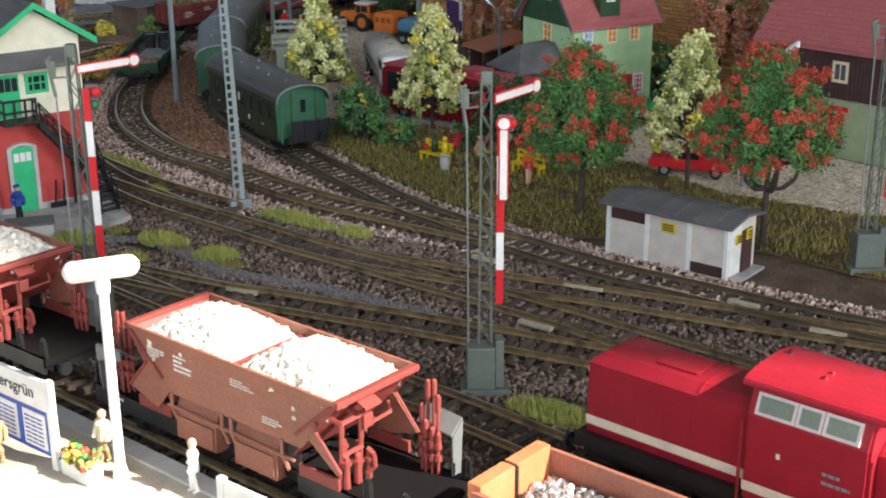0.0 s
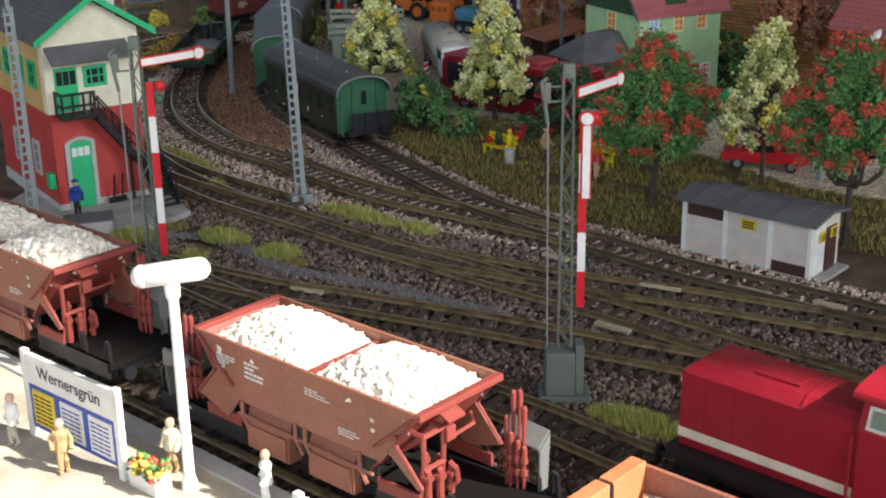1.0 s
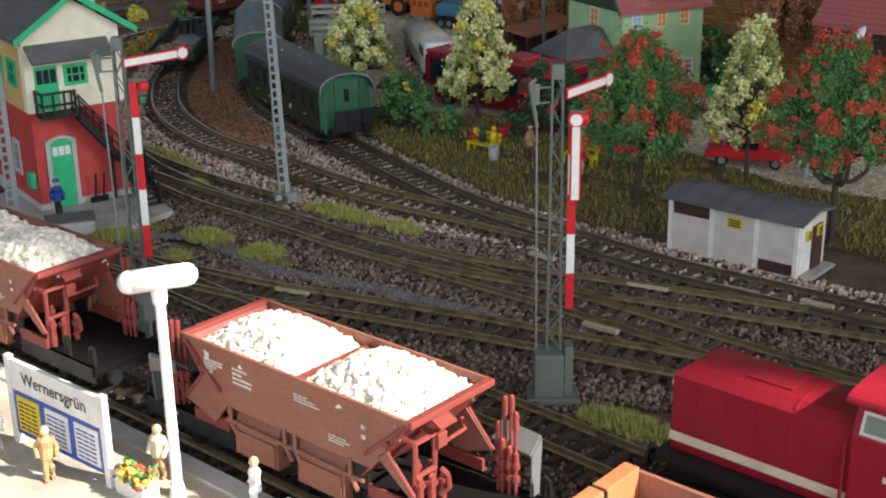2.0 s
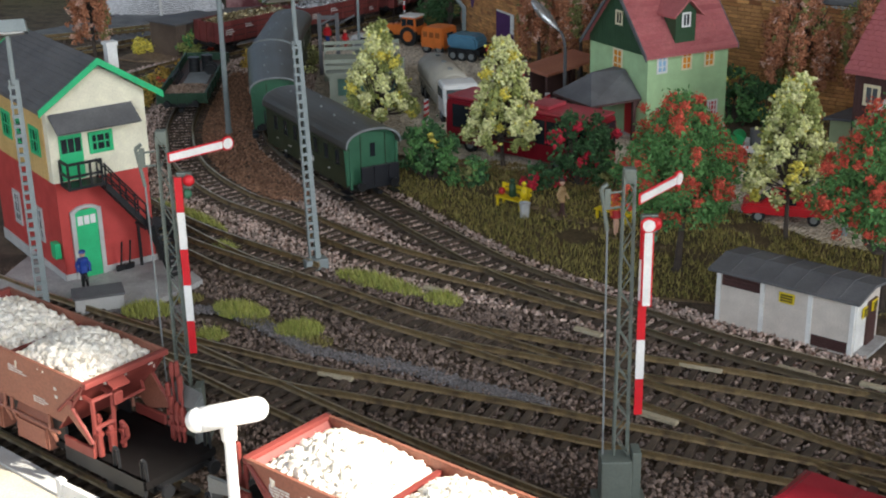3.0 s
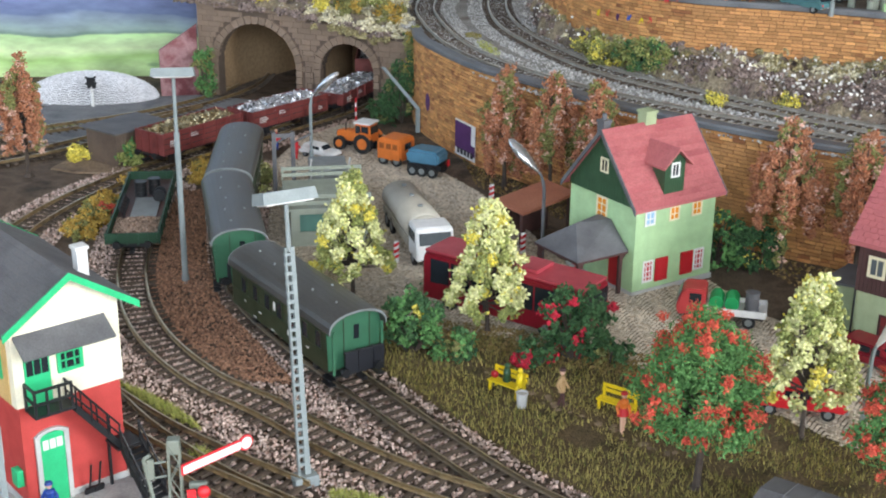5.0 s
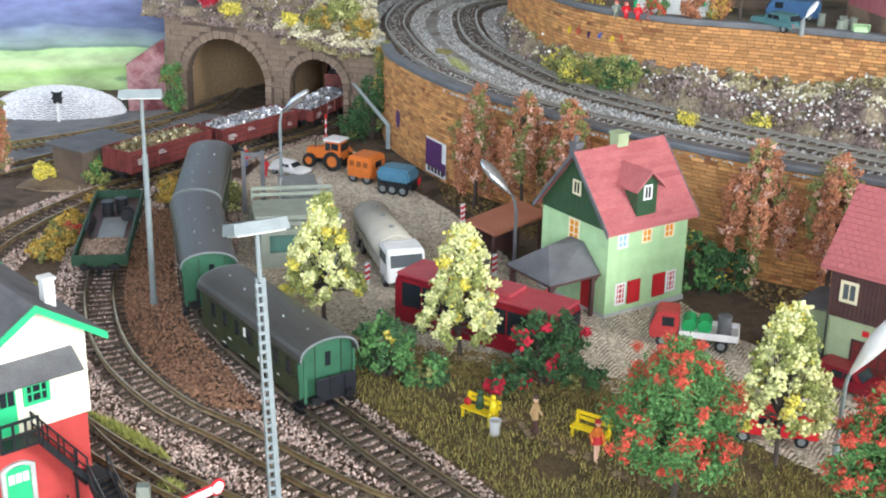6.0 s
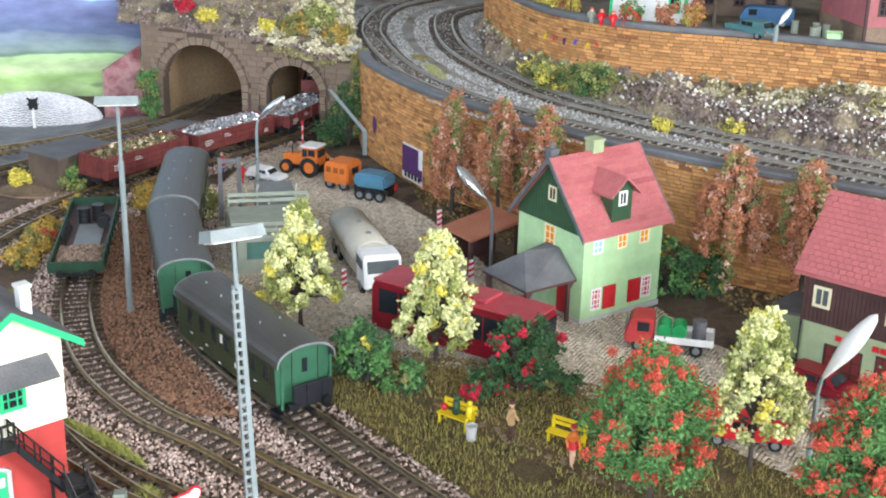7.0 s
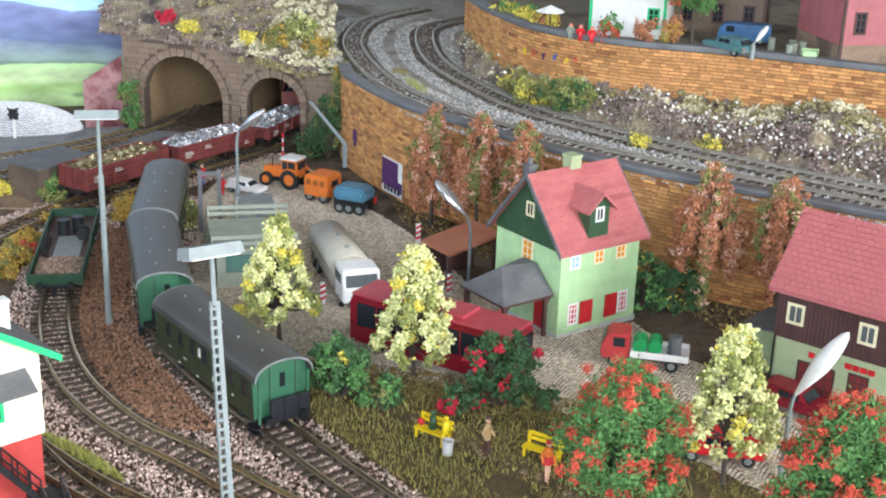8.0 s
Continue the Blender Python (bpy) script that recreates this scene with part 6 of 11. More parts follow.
def hopper(m, L=0.0935):
    """Self-discharging hopper wagon: sides cut in like an arrow at both ends, two bays, chutes, brake gear on the decks."""
    ob = thing("hopper_wagon", m, "red-brown hopper wagon heaped with white limestone", "freight wagon", "hopper train")
    W, zt, zb, t = 0.034, 0.0447, 0.0258, 0.0007
    half, low, waist, zw = L / 2, L * 0.30, L * 0.41, 0.0335
    for s in (-1, 1):
        bm = bmesh.new()
        y = s * W / 2
        prism(bm, [(-half, y, zt), (half, y, zt), (waist, y, zw), (low + 0.004, y, zb), (-low - 0.004, y, zb), (-waist, y, zw)], (0, -s * t, 0))
        for e in (-1, 1):
            if e * s > 0:           # closed skirt; the other corner is open round the brake gear
                prism(bm, [(e * waist, y, zw), (e * (half + 0.0012), y, 0.0228), (e * (low + 0.0060), y, 0.0183), (e * low, y, zb), (e * (low + 0.004), y, zb)], (0, -s * t, 0))
            else:
                prism(bm, [(e * (waist - 0.0040), y, zw - 0.0030), (e * waist, y, zw), (e * (half + 0.0012), y, 0.0228), (e * (half - 0.0006), y, 0.0218)], (0, -s * t, 0))
        side = part("side_panel", bm, P["hopper"], ob)
        bm = bmesh.new()
        box(bm, -half - 0.0004, half + 0.0004, y - 0.0006, y + 0.0006, zt - 0.0010, zt + 0.0004, bevel=0.0002)
        part("rim", bm, P["hopper"], ob)
        # bright edge strips that follow the cut-in ends, and a slanting rib with a bracket
        for e in (-1, 1):
            bm = bmesh.new()
            tube(bm, [(e * half, y, zt - 0.0006), (e * waist, y * 1.01, zw), (e * (half + 0.0012), y, 0.0228)], 0.0006, 6)
            part("edge_strip", bm, P["hopper_red"], side)
            bm = bmesh.new()
            tube(bm, [(e * (half - 0.0012), y * 1.02, zt - 0.0012), (e * (half - 0.0165), y * 1.02, 0.0300)], 0.0006, 6)
            box(bm, e * (half - 0.0085) - 0.0014, e * (half - 0.0085) + 0.0014, min(y, y * 1.05), max(y, y * 1.05), 0.0346, 0.0366, bevel=0.0003)
            part("slant_rib", bm, P["hopper_red"], side)
        f = (lambda x, z: Matrix.Translation((x, y - 0.0001, z))) if s < 0 else (lambda x, z: Matrix.Translation((-x, y + 0.0001, z)) @ Matrix.Rotation(math.pi, 4, "Z"))
        letters(side, f(-half * 0.80, zt - 0.0052), [0.0085, 0.0085, 0.0060, 0.0040, 0.0035], h=0.0006, gap=0.0004)
        letters(side, f(-half * 0.52, zt - 0.0048), [0.0065, 0.0042, 0.0085, 0.0080], h=0.0008, gap=0.0007)
        letters(side, f(half * 0.05, zt - 0.0050), [0.0058, 0.0085, 0.0105], h=0.0004, gap=0.0005)
        letters(side, f(half * 0.34, zt - 0.0132), [0.0070, 0.0085, 0.0060], h=0.0004, gap=0.0005)
        letters(side, f(half * 0.62, zt - 0.0062), [0.0015, 0.0015], h=0.0012, gap=0.0018)
        # chutes below, with a dark recess over each flap
        for x in (-low * 0.58, low * 0.40):
            bm = bmesh.new()
            prism(bm, [(x - 0.0095, y * 0.45, zb + 0.001), (x - 0.0095, y * 0.80, zb + 0.0005), (x - 0.0095, y * 0.96, zb - 0.0058), (x - 0.0095, y * 0.98, zb - 0.0150), (x - 0.0095, y * 0.70, zb - 0.0150)], (0.019, 0, 0))
            chute = part("discharge_chute", bm, P["hopper"], ob)
            bm = bmesh.new()
            box(bm, x - 0.0085, x + 0.0085, min(y * 0.975, y * 1.005), max(y * 0.975, y * 1.005), zb - 0.0146, zb - 0.0070, bevel=0.0002)
            part("chute_flap", bm, P["hopper"], chute)
        bm = bmesh.new()
        tube(bm, [(-low * 1.0, y * 1.03, zb - 0.0040), (low * 1.05, y * 1.03, zb - 0.0046)], 0.0006)
        part("side_rod", bm, P["hopper"], ob)
        for x in (-low * 0.95, -low * 0.10, low * 0.05, low * 0.85):
            bm = bmesh.new()
            tube(bm, [(x, y * 1.0, zb + 0.0005), (x + 0.0006, y * 1.03, zb - 0.0045), (x + 0.002, y * 0.96, zb - 0.0095)], 0.0007)
            part("linkage", bm, P["hopper"], ob)
        # black plate behind the chutes, added as the shade of the recess
        bm = bmesh.new()
        box(bm, -low, low, y * 0.80 - 0.0004, y * 0.80 + 0.0004, 0.0150, zb)
        part("inner_web", bm, P["black"], ob)
        for x in (-1, 1):
            bm = bmesh.new()
            box(bm, min(x * half * 0.60, x * (half + 0.024)), max(x * half * 0.60, x * (half + 0.024)), y * 0.86 - 0.0006, y * 0.86 + 0.0006, 0.0095, 0.0155)
            part("frame_plate", bm, P["black"], ob)
            bm = bmesh.new()
            box(bm, min(x * low * 1.05, x * (half - 0.001)), max(x * low * 1.05, x * (half - 0.001)), y * 0.90 - 0.0006, y * 0.90 + 0.0006, 0.0157, 0.0196, bevel=0.0003)
            part("sole_bar", bm, P["hopper_red"], ob)
        letters(ob, f(-half - 0.014, 0.0145) @ Matrix.Translation((0, 0.0016, 0)), [0.006, 0.004], h=0.001)
    for s in (-1, 1):
        g = -s                      # the gear stands at one corner of each end, the levers at the other
        bm = bmesh.new()
        prism(bm, [(s * half, -W / 2 + t, zt), (s * half, W / 2 - t, zt), (s * waist, W / 2 - t, zw), (s * waist, -W / 2 + t, zw)], (-s * t, 0, 0))
        prism(bm, [(s * waist, -W / 2 + t, zw), (s * waist, W / 2 - t, zw), (s * low, W / 2 - t, zb - 0.004), (s * low, -W / 2 + t, zb - 0.004)], (-s * t, 0, 0))
        part("end_slope", bm, P["hopper_red"], ob)
        bm = bmesh.new()
        box(bm, s * half - 0.0012, s * half + 0.0014, -W / 2 - 0.0006, W / 2 + 0.0006, zt - 0.0016, zt + 0.0005, bevel=0.0004)
        part("rim", bm, P["hopper_red"], ob)
        bm = bmesh.new()
        prism(bm, [(s * (half - 0.001), g * 0.0010, zt - 0.0022), (s * (half + 0.0030), g * 0.0010, zt - 0.0042), (s * (half + 0.0030), g * 0.0080, zt - 0.0042), (s * (half - 0.001), g * 0.0080, zt - 0.0022)], (0, 0, -0.0006))
        part("foot_plate", bm, P["hopper_red"], ob)
        # tubular frame of the brake gear
        xo, xi = s * (half - 0.0005), s * (waist - 0.003)
        for yy in (g * 0.0145, g * 0.0065):
            bm = bmesh.new()
            tube(bm, [(s * (waist + 0.0020), yy, 0.0375), (xo, yy, 0.0372), (xo, yy, 0.0300), (xo - s * 0.0012, yy, 0.0160)], 0.0008, 6)
            part("frame_tube", bm, P["hopper_red"], ob)
        for z in (0.0372, 0.0270):
            bm = bmesh.new()
            tube(bm, [(xo, g * 0.0148, z), (xo, g * 0.0062, z)], 0.0008, 6)
            part("frame_tube", bm, P["hopper_red"], ob)
        bm = bmesh.new()
        tube(bm, [(xo, g * 0.0040, 0.0328), (xo - s * 0.0008, -g * 0.0075, 0.0328), (xo - s * 0.0030, -g * 0.0085, 0.0352)], 0.0006, 6)
        part("shaft", bm, P["hopper_red"], ob)
        bm = bmesh.new()
        box(bm, xo - 0.0012, xo + 0.0018, min(g * 0.0030, g * 0.0068), max(g * 0.0030, g * 0.0068), 0.0330, 0.0375, bevel=0.0004)
        part("brake_cabinet", bm, P["hopper_red"], ob)
        for yy, z0, z1, r in ((0.0135, 0.0165, 0.0262, 0.0011), (0.0112, 0.0165, 0.0300, 0.0008), (0.0088, 0.0165, 0.0252, 0.0013), (0.0060, 0.0165, 0.0275, 0.0009), (0.0040, 0.0160, 0.0240, 0.0010)):
            bm = bmesh.new()
            xv = xo + s * (0.0006 if r > 0.0009 else -0.0022)
            rod(bm, (xv, g * yy, z0), (xv, g * yy, z1), r, r * 0.9, 8)
            rod(bm, (xv, g * yy, z1 - 0.0022), (xv, g * yy, z1 - 0.0010), r * 1.5, n=8)
            ball(bm, (xv, g * yy, z1), r, sub=1)
            part("valve", bm, P["hopper_red"], ob)
        bm = bmesh.new()
        tube(bm, [(xo, g * 0.0040, 0.0255), (xo + s * 0.0022, g * 0.0036, 0.0240), (xo + s * 0.0024, g * 0.0034, 0.0200), (xo + s * 0.0004, g * 0.0050, 0.0178)], 0.0008, 6)
        part("pipe_bend", bm, P["hopper_red"], ob)
        # deck gets a deeper black than the frame, with its shade in the colour
        bm = bmesh.new()
        box(bm, min(s * low * 0.8, s * (half + 0.0252)), max(s * low * 0.8, s * (half + 0.0252)), -0.0150, 0.0150, 0.0128, 0.0155)
        part("end_deck", bm, P["deck_shade_black"], ob, "black end deck, darkened to carry its shade")
        for yy, dx in ((-0.0138, 0.022), (0.0138, 0.0215), (g * 0.0138, 0.0075)):
            bm = bmesh.new()
            xa = s * (half + dx)
            tube(bm, [(xa, yy, 0.0155), (xa, yy, 0.0218), (xa + s * 0.0010, yy, 0.0228), (xa + s * 0.0022, yy, 0.0222), (xa + s * 0.0026, yy, 0.0155)], 0.0006)
            part("grab_rail", bm, P["black"], ob)
        # levers before a bent sheet casing
        for dx, yy, za, zc in ((0.0095, 0.0118, 0.0180, 0.0440), (0.0108, 0.0130, 0.0180, 0.0442), (0.0130, 0.0122, 0.0185, 0.0400), (0.0082, 0.0105, 0.0175, 0.0365), (0.0100, 0.0100, 0.0165, 0.0320), (0.0122, 0.0104, 0.0165, 0.0300), (0.0140, 0.0110, 0.0165, 0.0285)):
            bm = bmesh.new()
            x, y = s * (half + dx), -g * yy
            tube(bm, [(x, y, 0.0155), (x, y, zc)], 0.00055)
            rod(bm, (x, y, zc - 0.0048), (x, y, zc), 0.0009, n=8)
            ball(bm, (x, y, zc), 0.0009, sub=1)
            for z in (za + 0.0035, za + 0.0075):
                rod(bm, (x, y, z), (x, y, z + 0.0020), 0.0013, 0.0011, 8)
            part("hand_lever", bm, P["hopper_red"], ob, "red hand lever")
        bm = bmesh.new()
        xa, xb = s * (half + 0.0045), s * (half + 0.0178)
        ya, yb = -g * 0.0125, -g * 0.0172
        prism(bm, [(xa, ya, 0.0292), (xb, ya, 0.0282), (xb, yb, 0.0325), (xa, yb, 0.0335)], (0, 0, 0.0006))
        prism(bm, [(xb, ya, 0.0155), (xb, yb + g * 0.0010, 0.0155), (xb, yb, 0.0325), (xb, ya, 0.0282)], (s * 0.0006, 0, 0))
        prism(bm, [(xa, yb, 0.0300), (xb, yb, 0.0270), (xb, yb, 0.0325), (xa, yb, 0.0335)], (0, -g * 0.0006, 0))
        part("gear_casing", bm, P["casing_grey"], ob, "grey sheet-metal casing")
    bm = bmesh.new()
    prism(bm, [(-0.0009, -W / 2 + 0.001, zt - 0.0022), (0.0009, -W / 2 + 0.001, zt - 0.0022), (0.0009, -W / 2 + 0.001, zb), (-0.0009, -W / 2 + 0.001, zb)], (0, W - 0.002, 0))
    part("divider", bm, P["hopper_red"], ob)
    bm = bmesh.new()
    prism(bm, [(-low, -W * 0.3, zb), (low, -W * 0.3, zb), (low, W * 0.3, zb), (-low, W * 0.3, zb)], (0, 0, -0.0035))
    box(bm, -half - 0.024, half + 0.024, -0.0115, 0.0115, 0.0095, 0.0128)
    part("underframe", bm, P["black"], ob)
    for x in (-half - 0.003, half + 0.003):
        wheelset(ob, x)
        axle_guard(ob, x)
    buffers(ob, L + 0.0505, 0.0118)
    for a, b in ((-half + 0.0045, -0.0030), (0.0030, half - 0.0045)):
        heap(m, a, b, -W / 2 + 0.0015, W / 2 - 0.0015, zt - 0.0038, 0.0072, 780, (0.0012, 0.0023), M["lime"], "heap of white limestone lumps")
    return ob


hopper(on_track(T6, -0.0580, 0.3188, 0.096))
hopper(on_track(T6, -0.1880, 0.4298, 0.096))


def plank_wagon():
    m = on_track(T6, 0.0501, 0.2242, 0.10)
    ob = thing("open_wagon", m, "red-brown open wagon with end boards coloured as sunlit, and rubble", "freight wagon", "hopper train")
    L, W, z0, z1 = 0.098, 0.0325, 0.0115, 0.0342
    # end boards take an orange that stands for sunlight; the sides stay brown
    M["sunlit_end_orange"] = shade("sunlit_end_boards", (0.48, 0.16, 0.065), (0.55, 0.20, 0.09), scale=60, fine=1200, rough=0.6, bump=0.2)
    for s in (-1, 1):
        bm = bmesh.new()
        box(bm, -L / 2, L / 2, s * W / 2 - 0.0007, s * W / 2 + 0.0007, z0, z1)
        part("side_wall", bm, P["hopper"], ob)
        bm = bmesh.new()
        for a, b in ((-W / 2 + 0.0008, -0.0006), (0.0006, W / 2 - 0.0008)):
            box(bm, s * L / 2 - 0.0024, s * L / 2 + 0.0022, a, b, z0, z1 + 0.0016, bevel=0.0004)
        part("end_wall", bm, M["sunlit_end_orange"], ob)
        bm = bmesh.new()
        box(bm, s * L / 2 - 0.0020, s * L / 2 + 0.0026, -0.0005, 0.0005, z0, z1 + 0.0011)
        part("end_brace", bm, P["black"], ob)
    bm = bmesh.new()
    box(bm, -L / 2, L / 2, -0.0125, 0.0125, 0.0085, z0 - 0.0002)
    part("underframe", bm, P["black"], ob)
    for x in (-L * 0.3, L * 0.3):
        wheelset(ob, x)
        axle_guard(ob, x)
    buffers(ob, L)
    heap(m, -L / 2 + 0.003, L / 2 - 0.003, -W / 2 + 0.0015, W / 2 - 0.0015, z0 + 0.014, 0.004, 700, (0.001, 0.0021), M["scrap"], "heap of black and white rubble")


plank_wagon()


def diesel():
    L = 0.140
    m = on_track(T5, 0.0985, 0.2725, L)
    ob = thing("diesel_locomotive", m, "dark red diesel locomotive with ivory stripe", "locomotive")
    W, z0, zs, zh = 0.0345, 0.0182, 0.0416, 0.0446
    w = 0.0240

    def hood(x0, x1, name, nose):
        """Narrow tall hood: upright sides, a slim chamfer, a nearly flat top that rounds off at the nose."""
        bm = bmesh.new()
        prof = [(-w / 2, z0), (w / 2, z0), (w / 2, zs), (w / 2 - 0.0012, zs + 0.0010), (w / 2 - 0.0040, zh - 0.0002), (0, zh + 0.0003), (-w / 2 + 0.0040, zh - 0.0002), (-w / 2 + 0.0012, zs + 0.0010), (-w / 2, zs)]
        prism(bm, [(x0, y, z) for y, z in prof], (x1 - x0, 0, 0))
        for v in bm.verts:
            if abs(v.co.x - nose) < 1e-6 and v.co.z > zs - 0.001:
                v.co.x += (0.0042 if x0 == nose else -0.0042) * (v.co.z - zs) / (zh - zs)
        bmesh.ops.bevel(bm, geom=[e for e in bm.edges if all(abs(v.co.x - nose) < 0.0050 for v in e.verts) and e.calc_length() < 0.05], offset=0.0007, segments=2, affect="EDGES")
        h = part(name, bm, P["loco_red"], ob)
        for s in (-1, 1):
            bm = bmesh.new()
            y = s * w / 2
            box(bm, x0 + 0.0004, x1 - 0.0004, min(y, y + s * 0.0003), max(y, y + s * 0.0003), z0 + 0.0027, z0 + 0.0056)
            part("stripe", bm, P["stripe"], h, "ivory stripe")
            # service doors: shallow proud panels along the side
            n = 6
            for i in range(n):
                xa, xb = x0 + (x1 - x0) * (i + 0.06) / n, x0 + (x1 - x0) * (i + 0.94) / n
                bm = bmesh.new()
                box(bm, xa + 0.0008, xb - 0.0002, min(y, y + s * 0.00012), max(y, y + s * 0.00012), z0 + 0.0066, zs - 0.0012)
                part("service_door", bm, P["loco_red"], h)
        xm = x0 + (x1 - x0) * 0.67
        bm = bmesh.new()
        prism(bm, [(xm, y, z) for y, z in ((-w / 2 - 0.0001, zs - 0.0004), (-w / 2 + 0.0011, zs + 0.0013), (-w / 2 + 0.0040, zh + 0.0001), (0, zh + 0.0007), (w / 2 - 0.0040, zh + 0.0001), (w / 2 - 0.0011, zs + 0.0013), (w / 2 + 0.0001, zs - 0.0004))], (0.0008, 0, 0))
        part("roof_seam", bm, P["loco_red"], h)
        bm = bmesh.new()
        x = (x0 + x1) / 2
        box(bm, x - 0.0080, x + 0.0060, -0.0055, 0.0055, zh, zh + 0.0006, bevel=0.0002)
        part("roof_hatch", bm, P["loco_red"], h)
        return h

    front = hood(-0.0672, -0.0102, "front_hood", -0.0672)
    hood(0.0262, 0.0665, "rear_hood", 0.0665)
    for s in (-1, 1):
        bm = bmesh.new()
        rod(bm, (-0.0670, s * 0.0085, z0 + 0.0195), (-0.0682, s * 0.0085, z0 + 0.0195), 0.0015, n=14)
        part("headlight", bm, P["stripe"], front)
    # cab: upright below the sills, leaning in above them, with a low curved roof that overhangs
    zc, ze = 0.0440, 0.0522
    bm = bmesh.new()
    prism(bm, [(-0.0100, y, z) for y, z in ((-W / 2, z0), (W / 2, z0), (W / 2, zc), (W / 2 - 0.0030, ze), (-W / 2 + 0.0030, ze), (-W / 2, zc))], (0.0360, 0, 0))
    bmesh.ops.bevel(bm, geom=[e for e in bm.edges if abs(e.verts[0].co.z - e.verts[1].co.z) > 0.004], offset=0.0008, segments=2, affect="EDGES")
    cab = part("cab", bm, P["loco_red"], ob, "red driver's cab")
    bm = bmesh.new()
    arc = [(0.0152 * math.cos(t), ze + 0.0002 + 0.0026 * math.sin(t) ** 0.8) for t in np.linspace(0, math.pi, 13)] + [(-0.0152, ze - 0.0006), (0.0152, ze - 0.0006)]
    prism(bm, [(-0.0128, y, z) for y, z in arc], (0.0416, 0, 0))
    roof = part("cab_roof", bm, P["loco_red"], cab)
    for x, y in ((-0.0095, 0.0055), (0.006, 0.0), (0.006, -0.004)):
        bm = bmesh.new()
        rod(bm, (x, y, ze + 0.0018), (x, y, ze + 0.0036), 0.0008, 0.0006, 8)
        part("roof_fitting", bm, P["black"] if x < 0 else P["loco_red"], roof)
    lean = math.atan2(0.0030, ze - zc)
    for s in (-1, 1):
        turn = Matrix.Identity(4) if s < 0 else Matrix.Translation((0.016, 0, 0)) @ Matrix.Rotation(math.pi, 4, "Z")
        mm = turn @ Matrix.Translation((0, -W / 2 - 0.0002, zc + 0.0006)) @ Matrix.Rotation(-lean, 4, "X")
        for x, ww in ((-0.0074, 0.0118), (0.0046, 0.0076), (0.0124, 0.0104)):
            window(cab, mm @ Matrix.Translation((x, 0, 0.0004)), ww, 0.0064, P["cab_frame"], P["glass_green"], (0, 0), t=0.0009)
        bm = bmesh.new()
        y = s * W / 2
        box(bm, -0.0098, 0.0258, min(y, y + s * 0.0003), max(y, y + s * 0.0003), z0 + 0.0027, z0 + 0.0056)
        part("stripe", bm, P["stripe"], cab, "ivory stripe")
        letters(cab, turn @ Matrix.Translation((0.0135, -W / 2 - 0.0003, 0.0345)), [0.0050, 0.0082], mat=P["grey_steel"], h=0.0010, gap=0.0016)
        bm = bmesh.new()
        box(bm, -0.0005, 0.0005, -0.0003, 0.0003, -0.0008, 0.0008, m=turn @ Matrix.Translation((0.0005, -W / 2 - 0.0002, 0.0345)))
        part("emblem", bm, P["stripe"], cab, "small ivory emblem")
        for x in (-0.0112, 0.0268):
            bm = bmesh.new()
            tube(bm, [(x, y * 1.0, 0.014), (x, y * 1.0, 0.042)], 0.0005)
            part("handrail", bm, P["loco_red"], ob)
    bm = bmesh.new()
    box(bm, -L / 2 + 0.001, L / 2 - 0.001, -0.0150, 0.0150, 0.0140, z0 - 0.0001)
    box(bm, -L / 2 + 0.001, L / 2 - 0.001, -0.0100, 0.0100, 0.0088, 0.0119)
    part("frame", bm, P["black"], ob)
    bm = bmesh.new()
    box(bm, -0.018, 0.018, -0.014, 0.014, 0.003, 0.0088, bevel=0.0008)
    part("fuel_tank", bm, P["black"], ob)
    for x in (-0.050, 0.050):
        for dx in (-0.0125, 0.0125):
            wheelset(ob, x + dx, 0.0055)
        for s in (-1, 1):
            bm = bmesh.new()
            box(bm, x - 0.019, x + 0.019, min(s * 0.0108, s * 0.0128), max(s * 0.0108, s * 0.0128), 0.0045, 0.0082, bevel=0.0004)
            for dx in (-0.0125, 0.0125):
                box(bm, x + dx - 0.0022, x + dx + 0.0022, min(s * 0.0128, s * 0.0146), max(s * 0.0128, s * 0.0146), 0.0035, 0.0075, bevel=0.0004)
            part("bogie_frame", bm, P["black"], ob)
    for s in (-1, 1):
        for z in (0.003, 0.0058):
            bm = bmesh.new()
            box(bm, -L / 2 + 0.003, -L / 2 + 0.010, min(s * 0.0128, s * 0.017), max(s * 0.0128, s * 0.017), z, z + 0.0006)
            part("step_board", bm, P["black"], ob)
    buffers(ob, L)


diesel()


